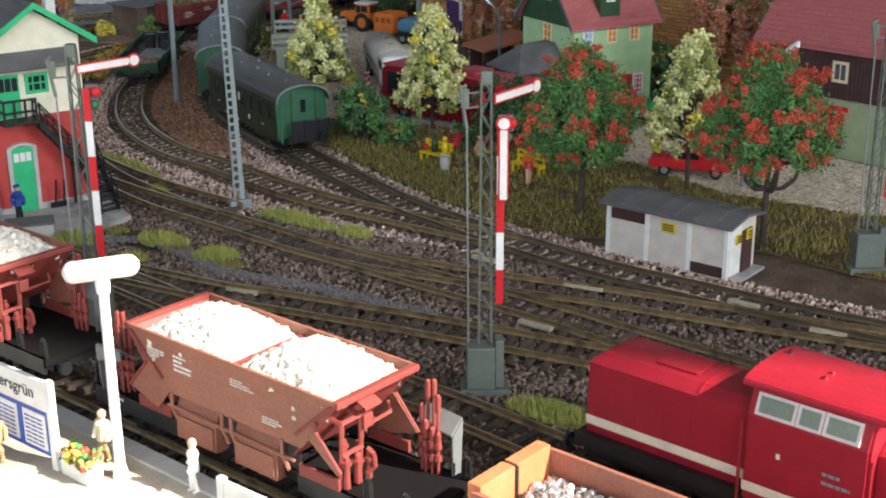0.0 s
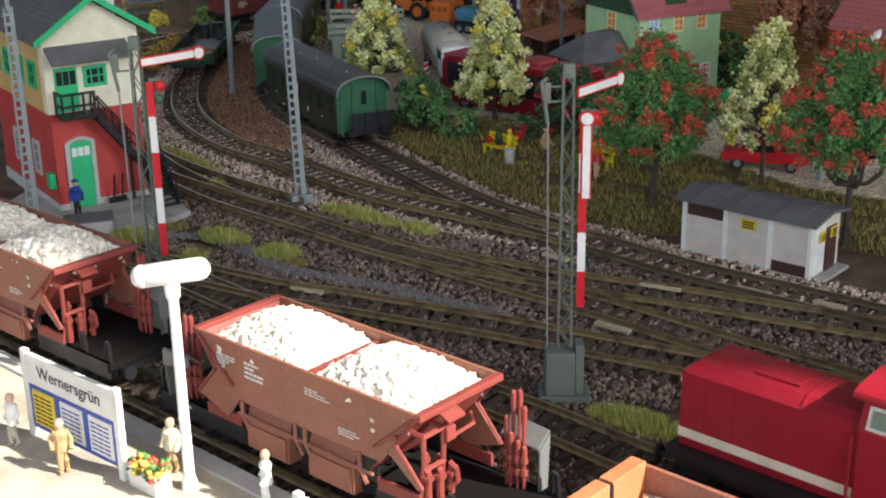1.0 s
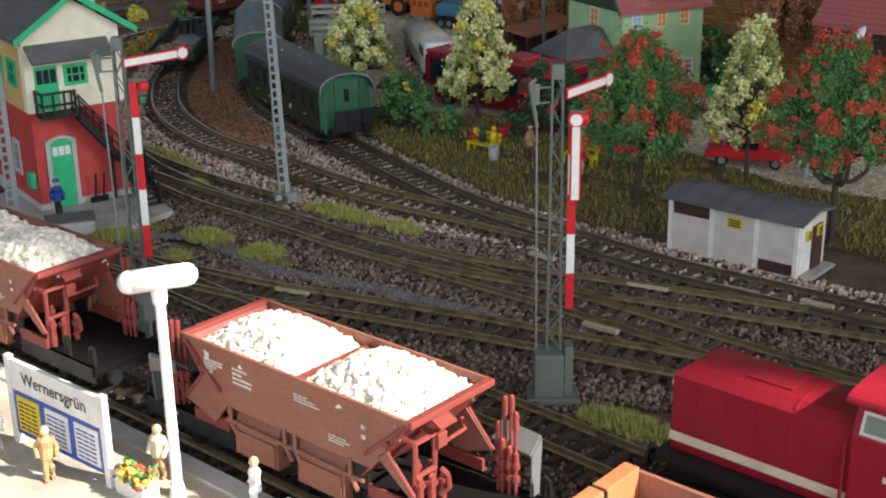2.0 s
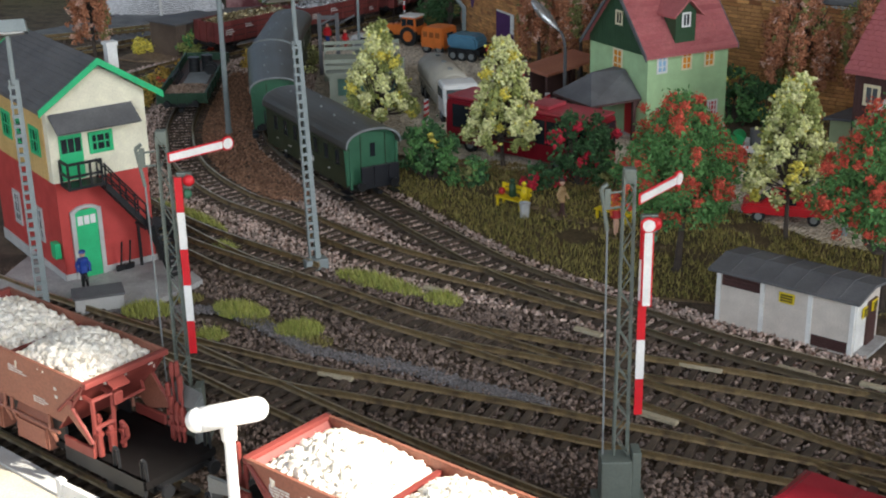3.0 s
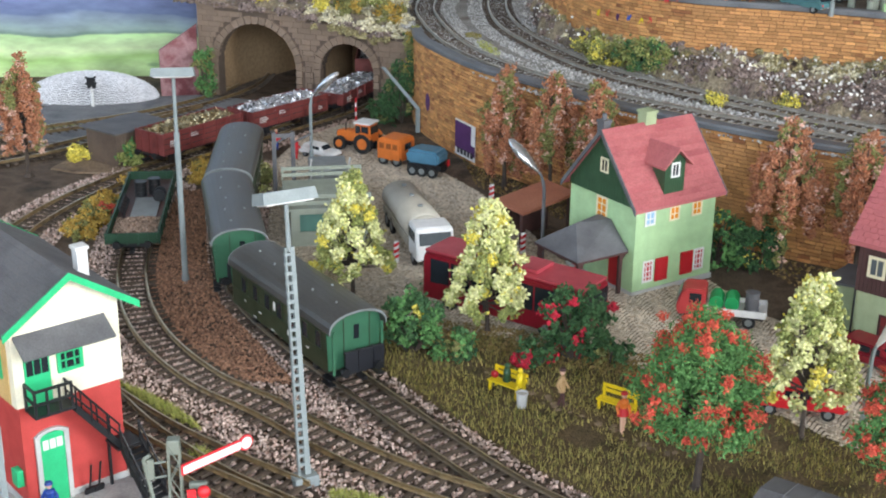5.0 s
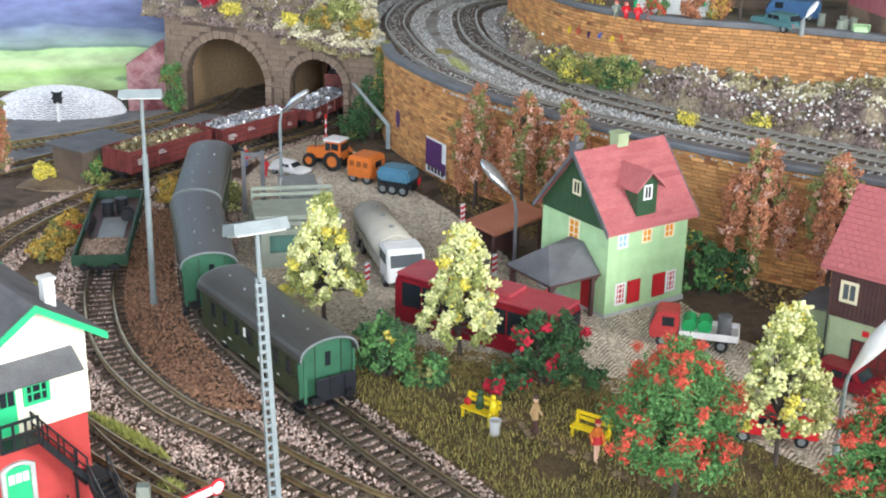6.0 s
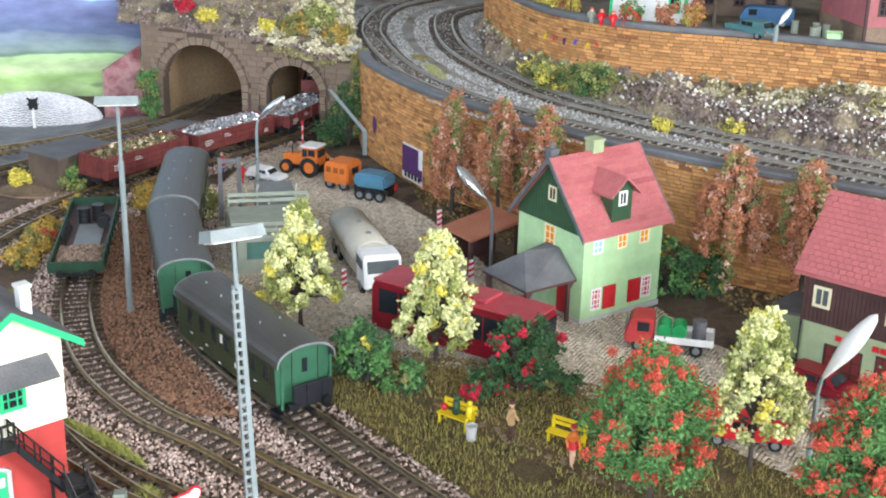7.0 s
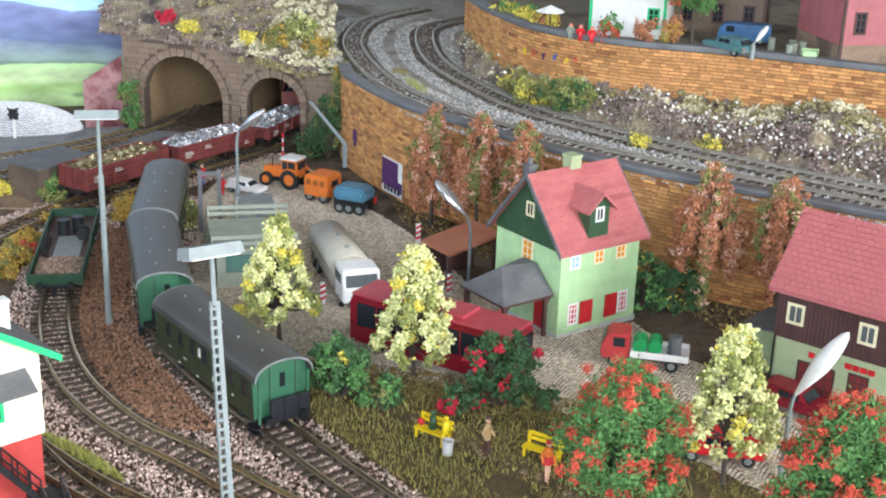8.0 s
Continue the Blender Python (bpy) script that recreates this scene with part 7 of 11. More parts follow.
def works_wagon():
    """Low green wagon with tools, drums and earth at the end of the middle siding."""
    L, W = 0.135, 0.033
    m = pose(-0.2212, 0.968, 0.0039, 0, 0, 91)
    ob = thing("works_wagon", m, "green low-sided works wagon carrying earth and tools", "freight wagon")
    z0, z1 = 0.0095, 0.0165
    for s in (-1, 1):
        bm = bmesh.new()
        box(bm, -L / 2, L / 2, s * W / 2 - 0.0006, s * W / 2 + 0.0006, z0, z1)
        w = part("side_board", bm, P["wagon_green"], ob)
        for i in range(9):
            bm = bmesh.new()
            x = -L / 2 + 0.001 + (L - 0.002) * i / 8
            box(bm, x - 0.0006, x + 0.0006, min(s * (W / 2 + 0.0006), s * (W / 2 + 0.0014)), max(s * (W / 2 + 0.0006), s * (W / 2 + 0.0014)), z0 - 0.001, z1)
            part("stanchion", bm, P["wagon_green"], w)
        bm = bmesh.new()
        box(bm, s * L / 2 - 0.0006, s * L / 2 + 0.0006, -W / 2 + 0.0007, W / 2 - 0.0007, z0, z1)
        for k in (-0.010, -0.0035, 0.0035, 0.010):
            box(bm, s * L / 2 - 0.0013, s * L / 2 + 0.0013, k - 0.0005, k + 0.0005, z0 - 0.001, z1)
        part("end_board", bm, P["wagon_green"], ob)
    bm = bmesh.new()
    box(bm, -L / 2 + 0.0008, L / 2 - 0.0008, -W / 2 + 0.0008, W / 2 - 0.0008, z0, z0 + 0.001)
    part("deck", bm, P["wood_dark"], ob)
    bm = bmesh.new()
    box(bm, -L / 2, L / 2, -0.012, 0.012, 0.0068, z0 - 0.0001)
    part("underframe", bm, P["black"], ob)
    for x in (-L * 0.32, L * 0.32):
        wheelset(ob, x, 0.0052)
        axle_guard(ob, x, 0.003, 0.009)
    buffers(ob, L, 0.0098)
    heap(m, -L / 2 + 0.002, -L / 2 + 0.042, -W / 2 + 0.002, W / 2 - 0.002, z0 + 0.0022, 0.003, 500, (0.0008, 0.0018), M["earth"], "brown earth heaped on the works wagon")
    mat_ob = bmesh.new()
    box(mat_ob, -0.022, 0.022, -0.0085, 0.009, 0, 0.0006)
    sheet_ob = part("steel_sheet", mat_ob, P["grey_steel"])
    sheet_ob.matrix_basis = m @ pose(0.0, -0.002, z0 + 0.0011)
    tagged(sheet_ob, "flat grey steel sheet on the works wagon", "sheet")
    lad = thing("ladder", m @ pose(0.0, 0.0118, z0 + 0.0012, 60, 0, 0), "dark short ladder leaning on the wagon side", "ladder")
    for s in (0, 0.006):
        bm = bmesh.new()
        tube(bm, [(-0.018, s, 0.0005), (0.018, s, 0.0005)], 0.0005)
        part("rail", bm, P["black"], lad)
    for i in range(9):
        bm = bmesh.new()
        tube(bm, [(-0.016 + i * 0.004, 0, 0.0005), (-0.016 + i * 0.004, 0.006, 0.0005)], 0.0004)
        part("rung", bm, P["black"], lad)
    for x, y in ((0.026, 0.004), (0.033, -0.005)):
        drum = thing("oil_drum", m @ pose(x, y, z0 + 0.0011), "black oil drum with ribs standing on the wagon", "drum", "oil drums")
        bm = bmesh.new()
        rod(bm, (0, 0, 0), (0, 0, 0.0115), 0.0042, n=16)
        part("barrel", bm, P["black"], drum)
        for z in (0.0005, 0.004, 0.0075, 0.011):
            bm = bmesh.new()
            rod(bm, (0, 0, z - 0.0003), (0, 0, z + 0.0003), 0.0046, n=16)
            part("rib", bm, P["black"], drum)
    spool = thing("wheel_pair", m @ pose(0.018, -0.010, z0 + 0.0011), "pair of black spare wheels on their axle", "wheels")
    for s in (-1, 1):
        bm = bmesh.new()
        rod(bm, (s * 0.004, 0, 0.0042), (s * 0.0055, 0, 0.0042), 0.0042, n=16)
        part("wheel", bm, P["black"], spool)
    bm = bmesh.new()
    rod(bm, (-0.004, 0, 0.0042), (0.004, 0, 0.0042), 0.0008, n=8)
    part("axle", bm, P["black"], spool)


works_wagon()


# ---- ground cover ----
ROAD = [(-0.42, 1.235), (-0.33, 1.33), (-0.215, 1.345), (-0.13, 1.31), (-0.098, 1.262), (-0.140, 1.205), (-0.19, 1.165), (-0.215, 1.155), (-0.27, 1.175), (-0.34, 1.19)]
flat("meadow", MEADOW, 0.0003, M["meadow"], 0.0012, "olive-brown meadow with worn paths", "grass")
flat("yard", YARD, 0.0002, M["joint"], 0.0012, "sandy bed of the cobbled yard", "pavement")
flat("road", ROAD, 0.0010, M["asphalt"], 0.002, "grey asphalt road at the level crossing", "road")


def spread(n, poly):
    xs, ys = [p[0] for p in poly], [p[1] for p in poly]
    p = np.stack([RNG.uniform(min(xs), max(xs), n), RNG.uniform(min(ys), max(ys), n)], 1)
    return p[inside(p, poly)]


# scalloped cobbles
u, v = np.meshgrid(np.arange(-0.16, 0.42, 0.00225), np.arange(0.54, 1.26, 0.00200))
k = (np.arange(u.shape[0]) % 2)[:, None] * 0.00112
u = u + k
w = 0.0162
ph = ((u + 5) % w) / w * 2 - 1
py = v + 0.0034 * (1 - ph ** 2)
yaw = np.arctan(-2 * 0.0034 * ph * 2 / w)
pts = np.stack([u.ravel(), py.ravel()], 1)
ok = inside(pts, YARD)
pts, yaw = pts[ok], yaw.ravel()[ok]
n = len(pts)
cobbles = scatter("cobblestones", (BOX_V, BOX_F), np.column_stack([pts, 0.0003 + RNG.uniform(-0.0001, 0.0001, n)]), np.stack([RNG.uniform(0.00155, 0.0018, n), RNG.uniform(0.00125, 0.00145, n), np.full(n, 0.0008)], 1), M["cobble"], RNG, turn="z", yaws=yaw, jitter=0.10)
tagged(cobbles, "sandy grey cobbles laid in scalloped rows", "cobbles", kind="stuff")

# meadow grass, thinner on the trodden path
g = spread(92000, MEADOW)
path = curve([(-0.05, 0.760), (-0.012, 0.722), (0.010, 0.697), (0.025, 0.677), (0.044, 0.656), (0.062, 0.634), (0.10, 0.605), (0.15, 0.585), (0.25, 0.55)])
dp = near_line(g, path)
g = g[(dp > 0.0065) | (RNG.uniform(0, 1, len(g)) < 0.25)]
patch = np.array([noise.noise((x * 45, y * 45, 2.0)) for x, y in g])
bare = np.array([noise.noise((x * 16, y * 16, 6.0)) for x, y in g])
g = g[(patch > -0.45) & (bare > -0.60)]
n = len(g)
h = RNG.uniform(0.0014, 0.0040, n)
tagged(scatter("meadow_grass", (BLADE_V, BLADE_F), np.column_stack([g, np.full(n, 0.0002)]), np.stack([np.full(n, 0.0007), h * 0.9, h], 1), M["blade"], RNG, turn="z", jitter=0.1), "short olive and straw-coloured meadow grass", "grass", kind="stuff")


n = 46
k = RNG.integers(len(path) // 6, len(path) // 2, n)
c = path[k] + RNG.normal(0, 0.0024, (n, 2))
r = RNG.uniform(0.0012, 0.0030, n)
M["path_stone"] = shade("brown_path_stone", (0.17, 0.115, 0.07), (0.24, 0.175, 0.115), (0.11, 0.075, 0.045), scale=40, fine=900, rough=0.9, island=0.3, bump=0.4)
tagged(scatter("path_stones", (ICO_V, ICO_F), np.column_stack([c, np.full(n, 0.0004)]), np.stack([r, r * 0.75, r * 0.22], 1), M["path_stone"], RNG, turn="z", jitter=0.3), "flat brown stones on the trodden path", "stones", kind="stuff")


def tuft(x, y, rx, ry, n, ang=0.0, tall=0.0082, mat=None, label="fresh yellow-green grass tuft beside the track"):
    a, r = RNG.uniform(0, 2 * np.pi, n), np.sqrt(RNG.uniform(0, 1, n))
    px, py = rx * r * np.cos(a), ry * r * np.sin(a)
    c, s = math.cos(ang), math.sin(ang)
    hh = RNG.uniform(0.45, 1.0, n) * tall * (1.05 - 0.6 * r)
    tagged(scatter("grass_tuft", (BLADE_V, BLADE_F), np.stack([x + c * px - s * py, y + s * px + c * py, np.full(n, -0.0004)], 1), np.stack([np.full(n, 0.0006), hh * 0.7, hh], 1), mat or M["tuft"], RNG, turn="z", jitter=0.1), label, "grass", kind="stuff")


M["straw_tuft"] = shade("straw_grass", (0.34, 0.27, 0.09), (0.24, 0.22, 0.07), (0.42, 0.34, 0.14), scale=60, fine=900, rough=0.85, island=0.4, bump=0)
for x, y, rx, ry, n, ang in ((-0.181, 0.560, 0.012, 0.009, 1500, 0), (-0.137, 0.557, 0.015, 0.008, 2000, -0.5), (-0.108, 0.534, 0.011, 0.009, 1700, 0), (-0.147, 0.530, 0.008, 0.005, 500, 0), (-0.074, 0.588, 0.027, 0.007, 1800, -0.64), (-0.043, 0.565, 0.010, 0.006, 600, -0.5), (-0.184, 0.695, 0.038, 0.0055, 2200, -0.83), (-0.155, 0.640, 0.010, 0.005, 400, -0.8), (0.036, 0.362, 0.018, 0.008, 2200, -0.6), (-0.225, 0.742, 0.02, 0.005, 600, -0.95)):
    tuft(x, y, rx, ry, n, ang)
for x, y in ((-0.128, 0.545), (-0.10, 0.522), (-0.165, 0.575), (-0.262, 0.90), (-0.27, 0.88)):
    tuft(x, y, 0.008, 0.006, 260, 0, 0.005, M["straw_tuft"], "straw-coloured dry grass beside the track")

# grey sand strip (cable run) between the tracks
run = curve([(-0.205, 0.562), (-0.150, 0.560), (-0.130, 0.547), (-0.102, 0.514), (-0.069, 0.498), (-0.036, 0.477), (-0.005, 0.458)])
M["grey_sand"] = shade("grey_lilac_sand", (0.150, 0.138, 0.135), (0.22, 0.205, 0.205), (0.09, 0.08, 0.08), scale=60, fine=1200, rough=0.95, island=0.35, bump=0.3)
sp = RNG.uniform(0, 1, 9000)
sand = np.stack([np.interp(sp, np.linspace(0, 1, len(run)), run[:, i]) for i in (0, 1)], 1) + RNG.normal(0, 0.0019, (9000, 2))
sand = sand[off_rails(sand, LINES)]
n = len(sand)
r = RNG.uniform(0.0005, 0.0011, n)
tagged(scatter("grey_sand", (OCTA_V, OCTA_F), np.column_stack([sand, np.full(n, 0.0004)]), np.stack([r, r, r * 0.6], 1), M["grey_sand"], RNG), "grey-lilac sand strewn between the tracks", "sand", kind="stuff")
# short board and point-motor plates between rails
M["plate"] = shade("pale_plate", (0.42, 0.36, 0.24), (0.52, 0.45, 0.32), scale=80, fine=900, rough=0.6, bump=0.2)
for x, y, L, a in ((-0.089, 0.484, 0.016, -26), (0.037, 0.441, 0.016, -38), (0.062, 0.484, 0.018, -27), (0.10, 0.478, 0.016, -38), (0.128, 0.462, 0.014, -36), (0.02, 0.522, 0.014, -40), (0.155, 0.430, 0.015, -25), (-0.047, 0.575, 0.012, -38)):
    bm = bmesh.new()
    box(bm, -L / 2, L / 2, -0.0014, 0.0014, 0, 0.0016, bevel=0.0003)
    ob = part("point_motor_plate", bm, M["plate"])
    ob.matrix_basis = pose(x, y, 0.0012, 0, 0, a)
    tagged(ob, "small pale cover plate between the rails", "cover plate", "cover plates")


# ---- trees and shrubs ----
def leaf(name, *colors, **kw):
    return shade(name, *colors, scale=kw.pop("scale", 6), fine=1500, rough=0.85, island=kw.pop("island", 0.35), bump=0.2, wear=0.15)


LEAF = {
    "lime": leaf("cream_yellow_leaves", (0.56, 0.57, 0.20), (0.74, 0.72, 0.38), (0.34, 0.40, 0.11)), "yellow": leaf("yellow_leaves", (0.66, 0.53, 0.05), (0.74, 0.64, 0.14), (0.42, 0.38, 0.06)),
    "green": leaf("mid_green_leaves", (0.068, 0.185, 0.048), (0.125, 0.275, 0.085), (0.030, 0.085, 0.026)), "red": leaf("red_blossom", (0.52, 0.060, 0.034), (0.62, 0.12, 0.07), (0.36, 0.035, 0.022)),
    "rust": leaf("rusty_pink_leaves", (0.37, 0.120, 0.050), (0.50, 0.235, 0.13), (0.17, 0.045, 0.024)), "olive": leaf("olive_leaves", (0.16, 0.17, 0.05), (0.26, 0.25, 0.09), (0.09, 0.11, 0.035)),
    "deep": leaf("deep_green_leaves", (0.030, 0.085, 0.028), (0.060, 0.135, 0.050), (0.014, 0.042, 0.016)), "ochre": leaf("ochre_flock", (0.42, 0.24, 0.04), (0.52, 0.36, 0.08), (0.26, 0.15, 0.03)),
    "rose": leaf("crimson_rose", (0.42, 0.012, 0.03), (0.55, 0.03, 0.06), (0.28, 0.01, 0.02)), "moss": leaf("mossy_leaves", (0.22, 0.26, 0.07), (0.34, 0.36, 0.12), (0.12, 0.15, 0.04)),
    "pink": leaf("faded_pink_leaves", (0.58, 0.30, 0.22), (0.68, 0.46, 0.36), (0.42, 0.18, 0.12)),
}


def clusters(name, centres, per, spread_r, size, mat, parent, flatten=0.85):
    i = np.repeat(np.arange(len(centres)), per)
    c = np.asarray(centres)[i] + RNG.normal(0, 1, (len(i), 3)) * spread_r * 0.55
    r = RNG.uniform(*size, len(i))
    return scatter(name, (ICO_V, ICO_F), c, np.stack([r, r, r * flatten], 1), mat, RNG, parent, jitter=0.38)


def fibres(name, centres, per, spread_r, length, mat, parent, thick=0.28):
    """Fuzzy tufts of short fibres round each centre."""
    i = np.repeat(np.arange(len(centres)), per)
    c = np.asarray(centres)[i] + RNG.normal(0, 1, (len(i), 3)) * spread_r * 0.55
    r = RNG.uniform(*length, len(i))
    return scatter(name, (OCTA_V, OCTA_F), c, np.stack([r * thick, r * thick, r], 1), mat, RNG, parent, jitter=0.3)


def limbs(parent, h, r, tips, z_fork, mat=None):
    bm = bmesh.new()
    lean = RNG.normal(0, 0.0012, 2)
    tube(bm, [(0, 0, -0.001), (0.0005, 0, h * 0.12), (lean[0], lean[1], h * 0.5), (lean[0] * 1.5, lean[1] * 1.5, h * 0.92)], r, 7, r * 0.3)
    for x, y, z in tips:
        zf = z_fork + (z - z_fork) * RNG.uniform(0.1, 0.4)
        tube(bm, [(lean[0], lean[1], zf), (x * 0.45, y * 0.45, zf + (z - zf) * 0.3), (x * 0.95, y * 0.95, z)], r * 0.42, 5, r * 0.12)
    rod(bm, (0, 0, -0.001), (0, 0, 0.0015), r * 2.2, r * 1.1, 7)
    return part("trunk", bm, mat or P["bark"], parent)


def cone_tree(x, y, h, R, bottom=0.022, n=84, seed=0):
    """Blossoming tree: round posies at the ends of whorled branches, with dark gaps between them."""
    ob = thing("tree", pose(x, y, 0, 0, 0, seed * 77), "young tree with cream-yellow blossom and dark thin trunk", "tree", "yellow-blossomed trees")
    c = []
    for i in range(n):
        t = ((i + 0.5) / n) ** 1.35
        a = i * 2.39996 + seed + RNG.normal(0, 0.22)
        wide = (1.0 - 0.93 * max(0.0, t - 0.06) ** 1.18) * min(1.0, 0.84 + t * 2.0)
        q = R * wide * RNG.uniform(0.74, 1.0) * (0.90 + 0.10 * math.sin(3 * a + seed))
        c.append((q * math.cos(a), q * math.sin(a), bottom + (h - bottom - 0.004) * t + RNG.normal(0, 0.0012)))
    for i in range(n // 3):
        t = RNG.uniform(0.1, 0.95)
        a, q = RNG.uniform(0, 2 * math.pi), R * (1.0 - 0.93 * t) * RNG.uniform(0.2, 0.6)
        c.append((q * math.cos(a), q * math.sin(a), bottom + (h - bottom - 0.004) * t))
    c = np.array(c)
    limbs(ob, h, 0.0016, c[::2] * (0.96, 0.96, 1.0), bottom * 0.9)
    pick = RNG.uniform(0, 1, len(c))
    for lo, hi, key in ((0.0, 0.68, "lime"), (0.68, 0.82, "yellow"), (0.82, 1.0, "moss")):
        posy = c[(pick >= lo) & (pick < hi)]
        clusters("crown", posy, 52, 0.0031, (0.0006, 0.0013), LEAF[key], ob)
    posy = c[::2] - (0, 0, 0.0022)
    clusters("crown", posy, 10, 0.0030, (0.0006, 0.0012), LEAF["moss"], ob)
    clusters("crown", c[::3], 6, 0.0034, (0.0006, 0.0011), LEAF["yellow"], ob)
    return ob


cone_tree(-0.0785, 0.833, 0.082, 0.0268, 0.0215, 76, 1)
cone_tree(-0.002, 0.775, 0.085, 0.0280, 0.0185, 80, 2)
cone_tree(0.1375, 0.638, 0.089, 0.0272, 0.0270, 84, 3)


def round_tree(x, y, h, R, bottom, seed=0, n=90, fork=0.0):
    """Broad tree of feathery green tufts on curved limbs, red blossom gathered on the outer tufts."""
    ob = thing("tree", pose(x, y, 0, 0, 0, seed * 50), "broad green tree covered in red blossom tufts", "tree", "red-blossomed trees")
    c = []
    for i in range(n):
        t = (i + 0.5) / n
        a = i * 2.39996 + seed + RNG.normal(0, 0.25)
        wide = (0.62 + 0.38 * math.sin(min(1.0, t / 0.30) * math.pi / 2)) if t < 0.30 else max(0.10, 1 - ((t - 0.30) / 0.70) ** 1.55)
        q = R * wide * RNG.uniform(0.70, 1.0) * (0.92 + 0.08 * math.sin(3 * a + 5 * t + seed))
        c.append((q * math.cos(a), q * math.sin(a), bottom + (h - bottom - 0.004) * t + RNG.normal(0, 0.0014)))
    for i in range(n // 3):
        t, a = RNG.uniform(0.15, 0.9), RNG.uniform(0, 2 * math.pi)
        q = R * max(0.1, 1 - t ** 2) * RNG.uniform(0.2, 0.6)
        c.append((q * math.cos(a), q * math.sin(a), bottom + (h - bottom - 0.004) * t))
    c = np.array(c)
    limbs(ob, h * 0.86, 0.0023, c[::2] * (0.9, 0.9, 0.97), bottom * 0.95)
    if fork:
        bm = bmesh.new()
        for i in range(5):
            a = i * 1.2566 + 0.5
            tube(bm, [(q * math.cos(a), q * math.sin(a), z) for q, z in ((0.0, fork), (0.007, fork + 0.0010), (0.0125, fork + 0.006), (0.0145, fork + 0.014), (0.0150, fork + 0.024))], 0.0012, 6, 0.0008)
        part("limb", bm, P["bark"], ob)
    clusters("crown", c, 20, 0.0046, (0.0007, 0.0012), LEAF["green"], ob)
    fibres("crown", c, 120, 0.0056, (0.0010, 0.0019), LEAF["green"], ob, 0.30)
    outer = c[:n]
    b = outer * (1.08, 1.08, 1.0) + (0, 0, 0.0024) + RNG.normal(0, 0.0018, outer.shape)
    up = np.clip((b[:, 2] - bottom) / (h - bottom), 0, 1)
    b = b[RNG.uniform(0, 1, len(b)) < 0.68 + 0.25 * up]
    b = np.concatenate([b] + [b * (0.97, 0.97, 1.0) + np.clip(RNG.normal(0, 0.0040, b.shape), -0.006, 0.006) for _ in range(2)])
    clusters("blossom", b, 14, 0.0019, (0.0005, 0.0009), LEAF["red"], ob)
    fibres("blossom", b, 46, 0.0025, (0.0006, 0.0011), LEAF["red"], ob, 0.30)
    return ob


round_tree(0.073, 0.596, 0.0875, 0.0330, 0.0330, 1, 96)
round_tree(0.1555, 0.5405, 0.094, 0.0340, 0.0435, 2, 98, 0.0290)


def weeping_tree(x, y, h, R, seed=0, fronds=17, label="autumn weeping tree with rusty pink hanging foliage"):
    """Hanging fronds of small leaves round a dark stem, with gaps between the fronds."""
    ob = thing("tree", pose(x, y, 0, 0, 0, seed * 61), label, "tree", "weeping autumn trees")
    kinds, tips = {"rust": [], "pink": [], "olive": []}, []
    for i in range(fronds):
        a = i * 2.39996 + RNG.normal(0, 0.25)
        q = R * (0.30 if i < 3 else RNG.uniform(0.62, 0.95))
        top = h * (RNG.uniform(0.90, 0.99) if i < 3 else RNG.uniform(0.62, 0.92))
        low = max(0.10 * h, top - h * RNG.uniform(0.32, 0.58))
        k = 17
        tips.append((q * math.cos(a) * 0.8, q * math.sin(a) * 0.8, top))
        tone = "olive" if i % 6 == 4 else "rust"
        for j in range(k):
            t = j / (k - 1)
            w = q * (0.35 + 0.65 * math.sin(min(1.0, t * 2.2 + 0.12) * math.pi / 2))
            for _ in range(2):
                p = (w * math.cos(a) + RNG.normal(0, 0.0017), w * math.sin(a) + RNG.normal(0, 0.0017), top - (top - low) * t + RNG.normal(0, 0.001))
                kinds["pink" if RNG.uniform() < 0.10 else ("olive" if t < 0.25 and RNG.uniform() < 0.35 else tone)].append(p)
    limbs(ob, h * 0.9, 0.0021, tips, h * 0.35)
    for key, pts3 in kinds.items():
        if pts3:
            clusters("crown", pts3, 18, 0.0022, (0.0005, 0.0010), LEAF[key], ob)
    return ob


for i, (x, y, h, R) in enumerate(((0.0435, 1.045, 0.097, 0.0170), (0.073, 1.006, 0.100, 0.0180), (0.099, 0.972, 0.104, 0.0165), (0.2025, 0.864, 0.104, 0.0235), (0.2400, 0.832, 0.104, 0.0180), (-0.326, 1.096, 0.098, 0.0160))):
    weeping_tree(x, y, h, R, i)


def shrub(x, y, h, R, n, mats, label, z=0.0, name="shrub", size=(0.0011, 0.0021)):
    ob = thing(name, pose(x, y, z), label, "shrub", "shrubs")
    d = RNG.normal(size=(n, 3))
    d /= np.linalg.norm(d, axis=1, keepdims=True)
    q = RNG.uniform(0.35, 1, (n, 1)) ** 0.5
    c = d * q * (R, R, h / 2) + (0, 0, h * 0.52) + RNG.normal(0, R * 0.12, (n, 3))
    bm = bmesh.new()
    for p in c[::6]:
        tube(bm, [(p[0] * 0.1, p[1] * 0.1, -0.001), (p[0] * 0.5, p[1] * 0.5, p[2] * 0.5), tuple(p)], 0.0007, 5, 0.0003)
    part("stem", bm, P["bark"], ob)
    pick = RNG.uniform(0, 1, n)
    lo = 0.0
    for key, share in mats:
        sel = (pick >= lo) & (pick < lo + share)
        lo += share
        if sel.any():
            bloom = key in ("rose", "red")
            clusters("blossom" if bloom else "foliage", c[sel], 34 if bloom else 24, 0.0025 if bloom else 0.0034, (size[0] * 0.6, size[1] * 0.7), LEAF[key], ob, 0.5)
    return ob


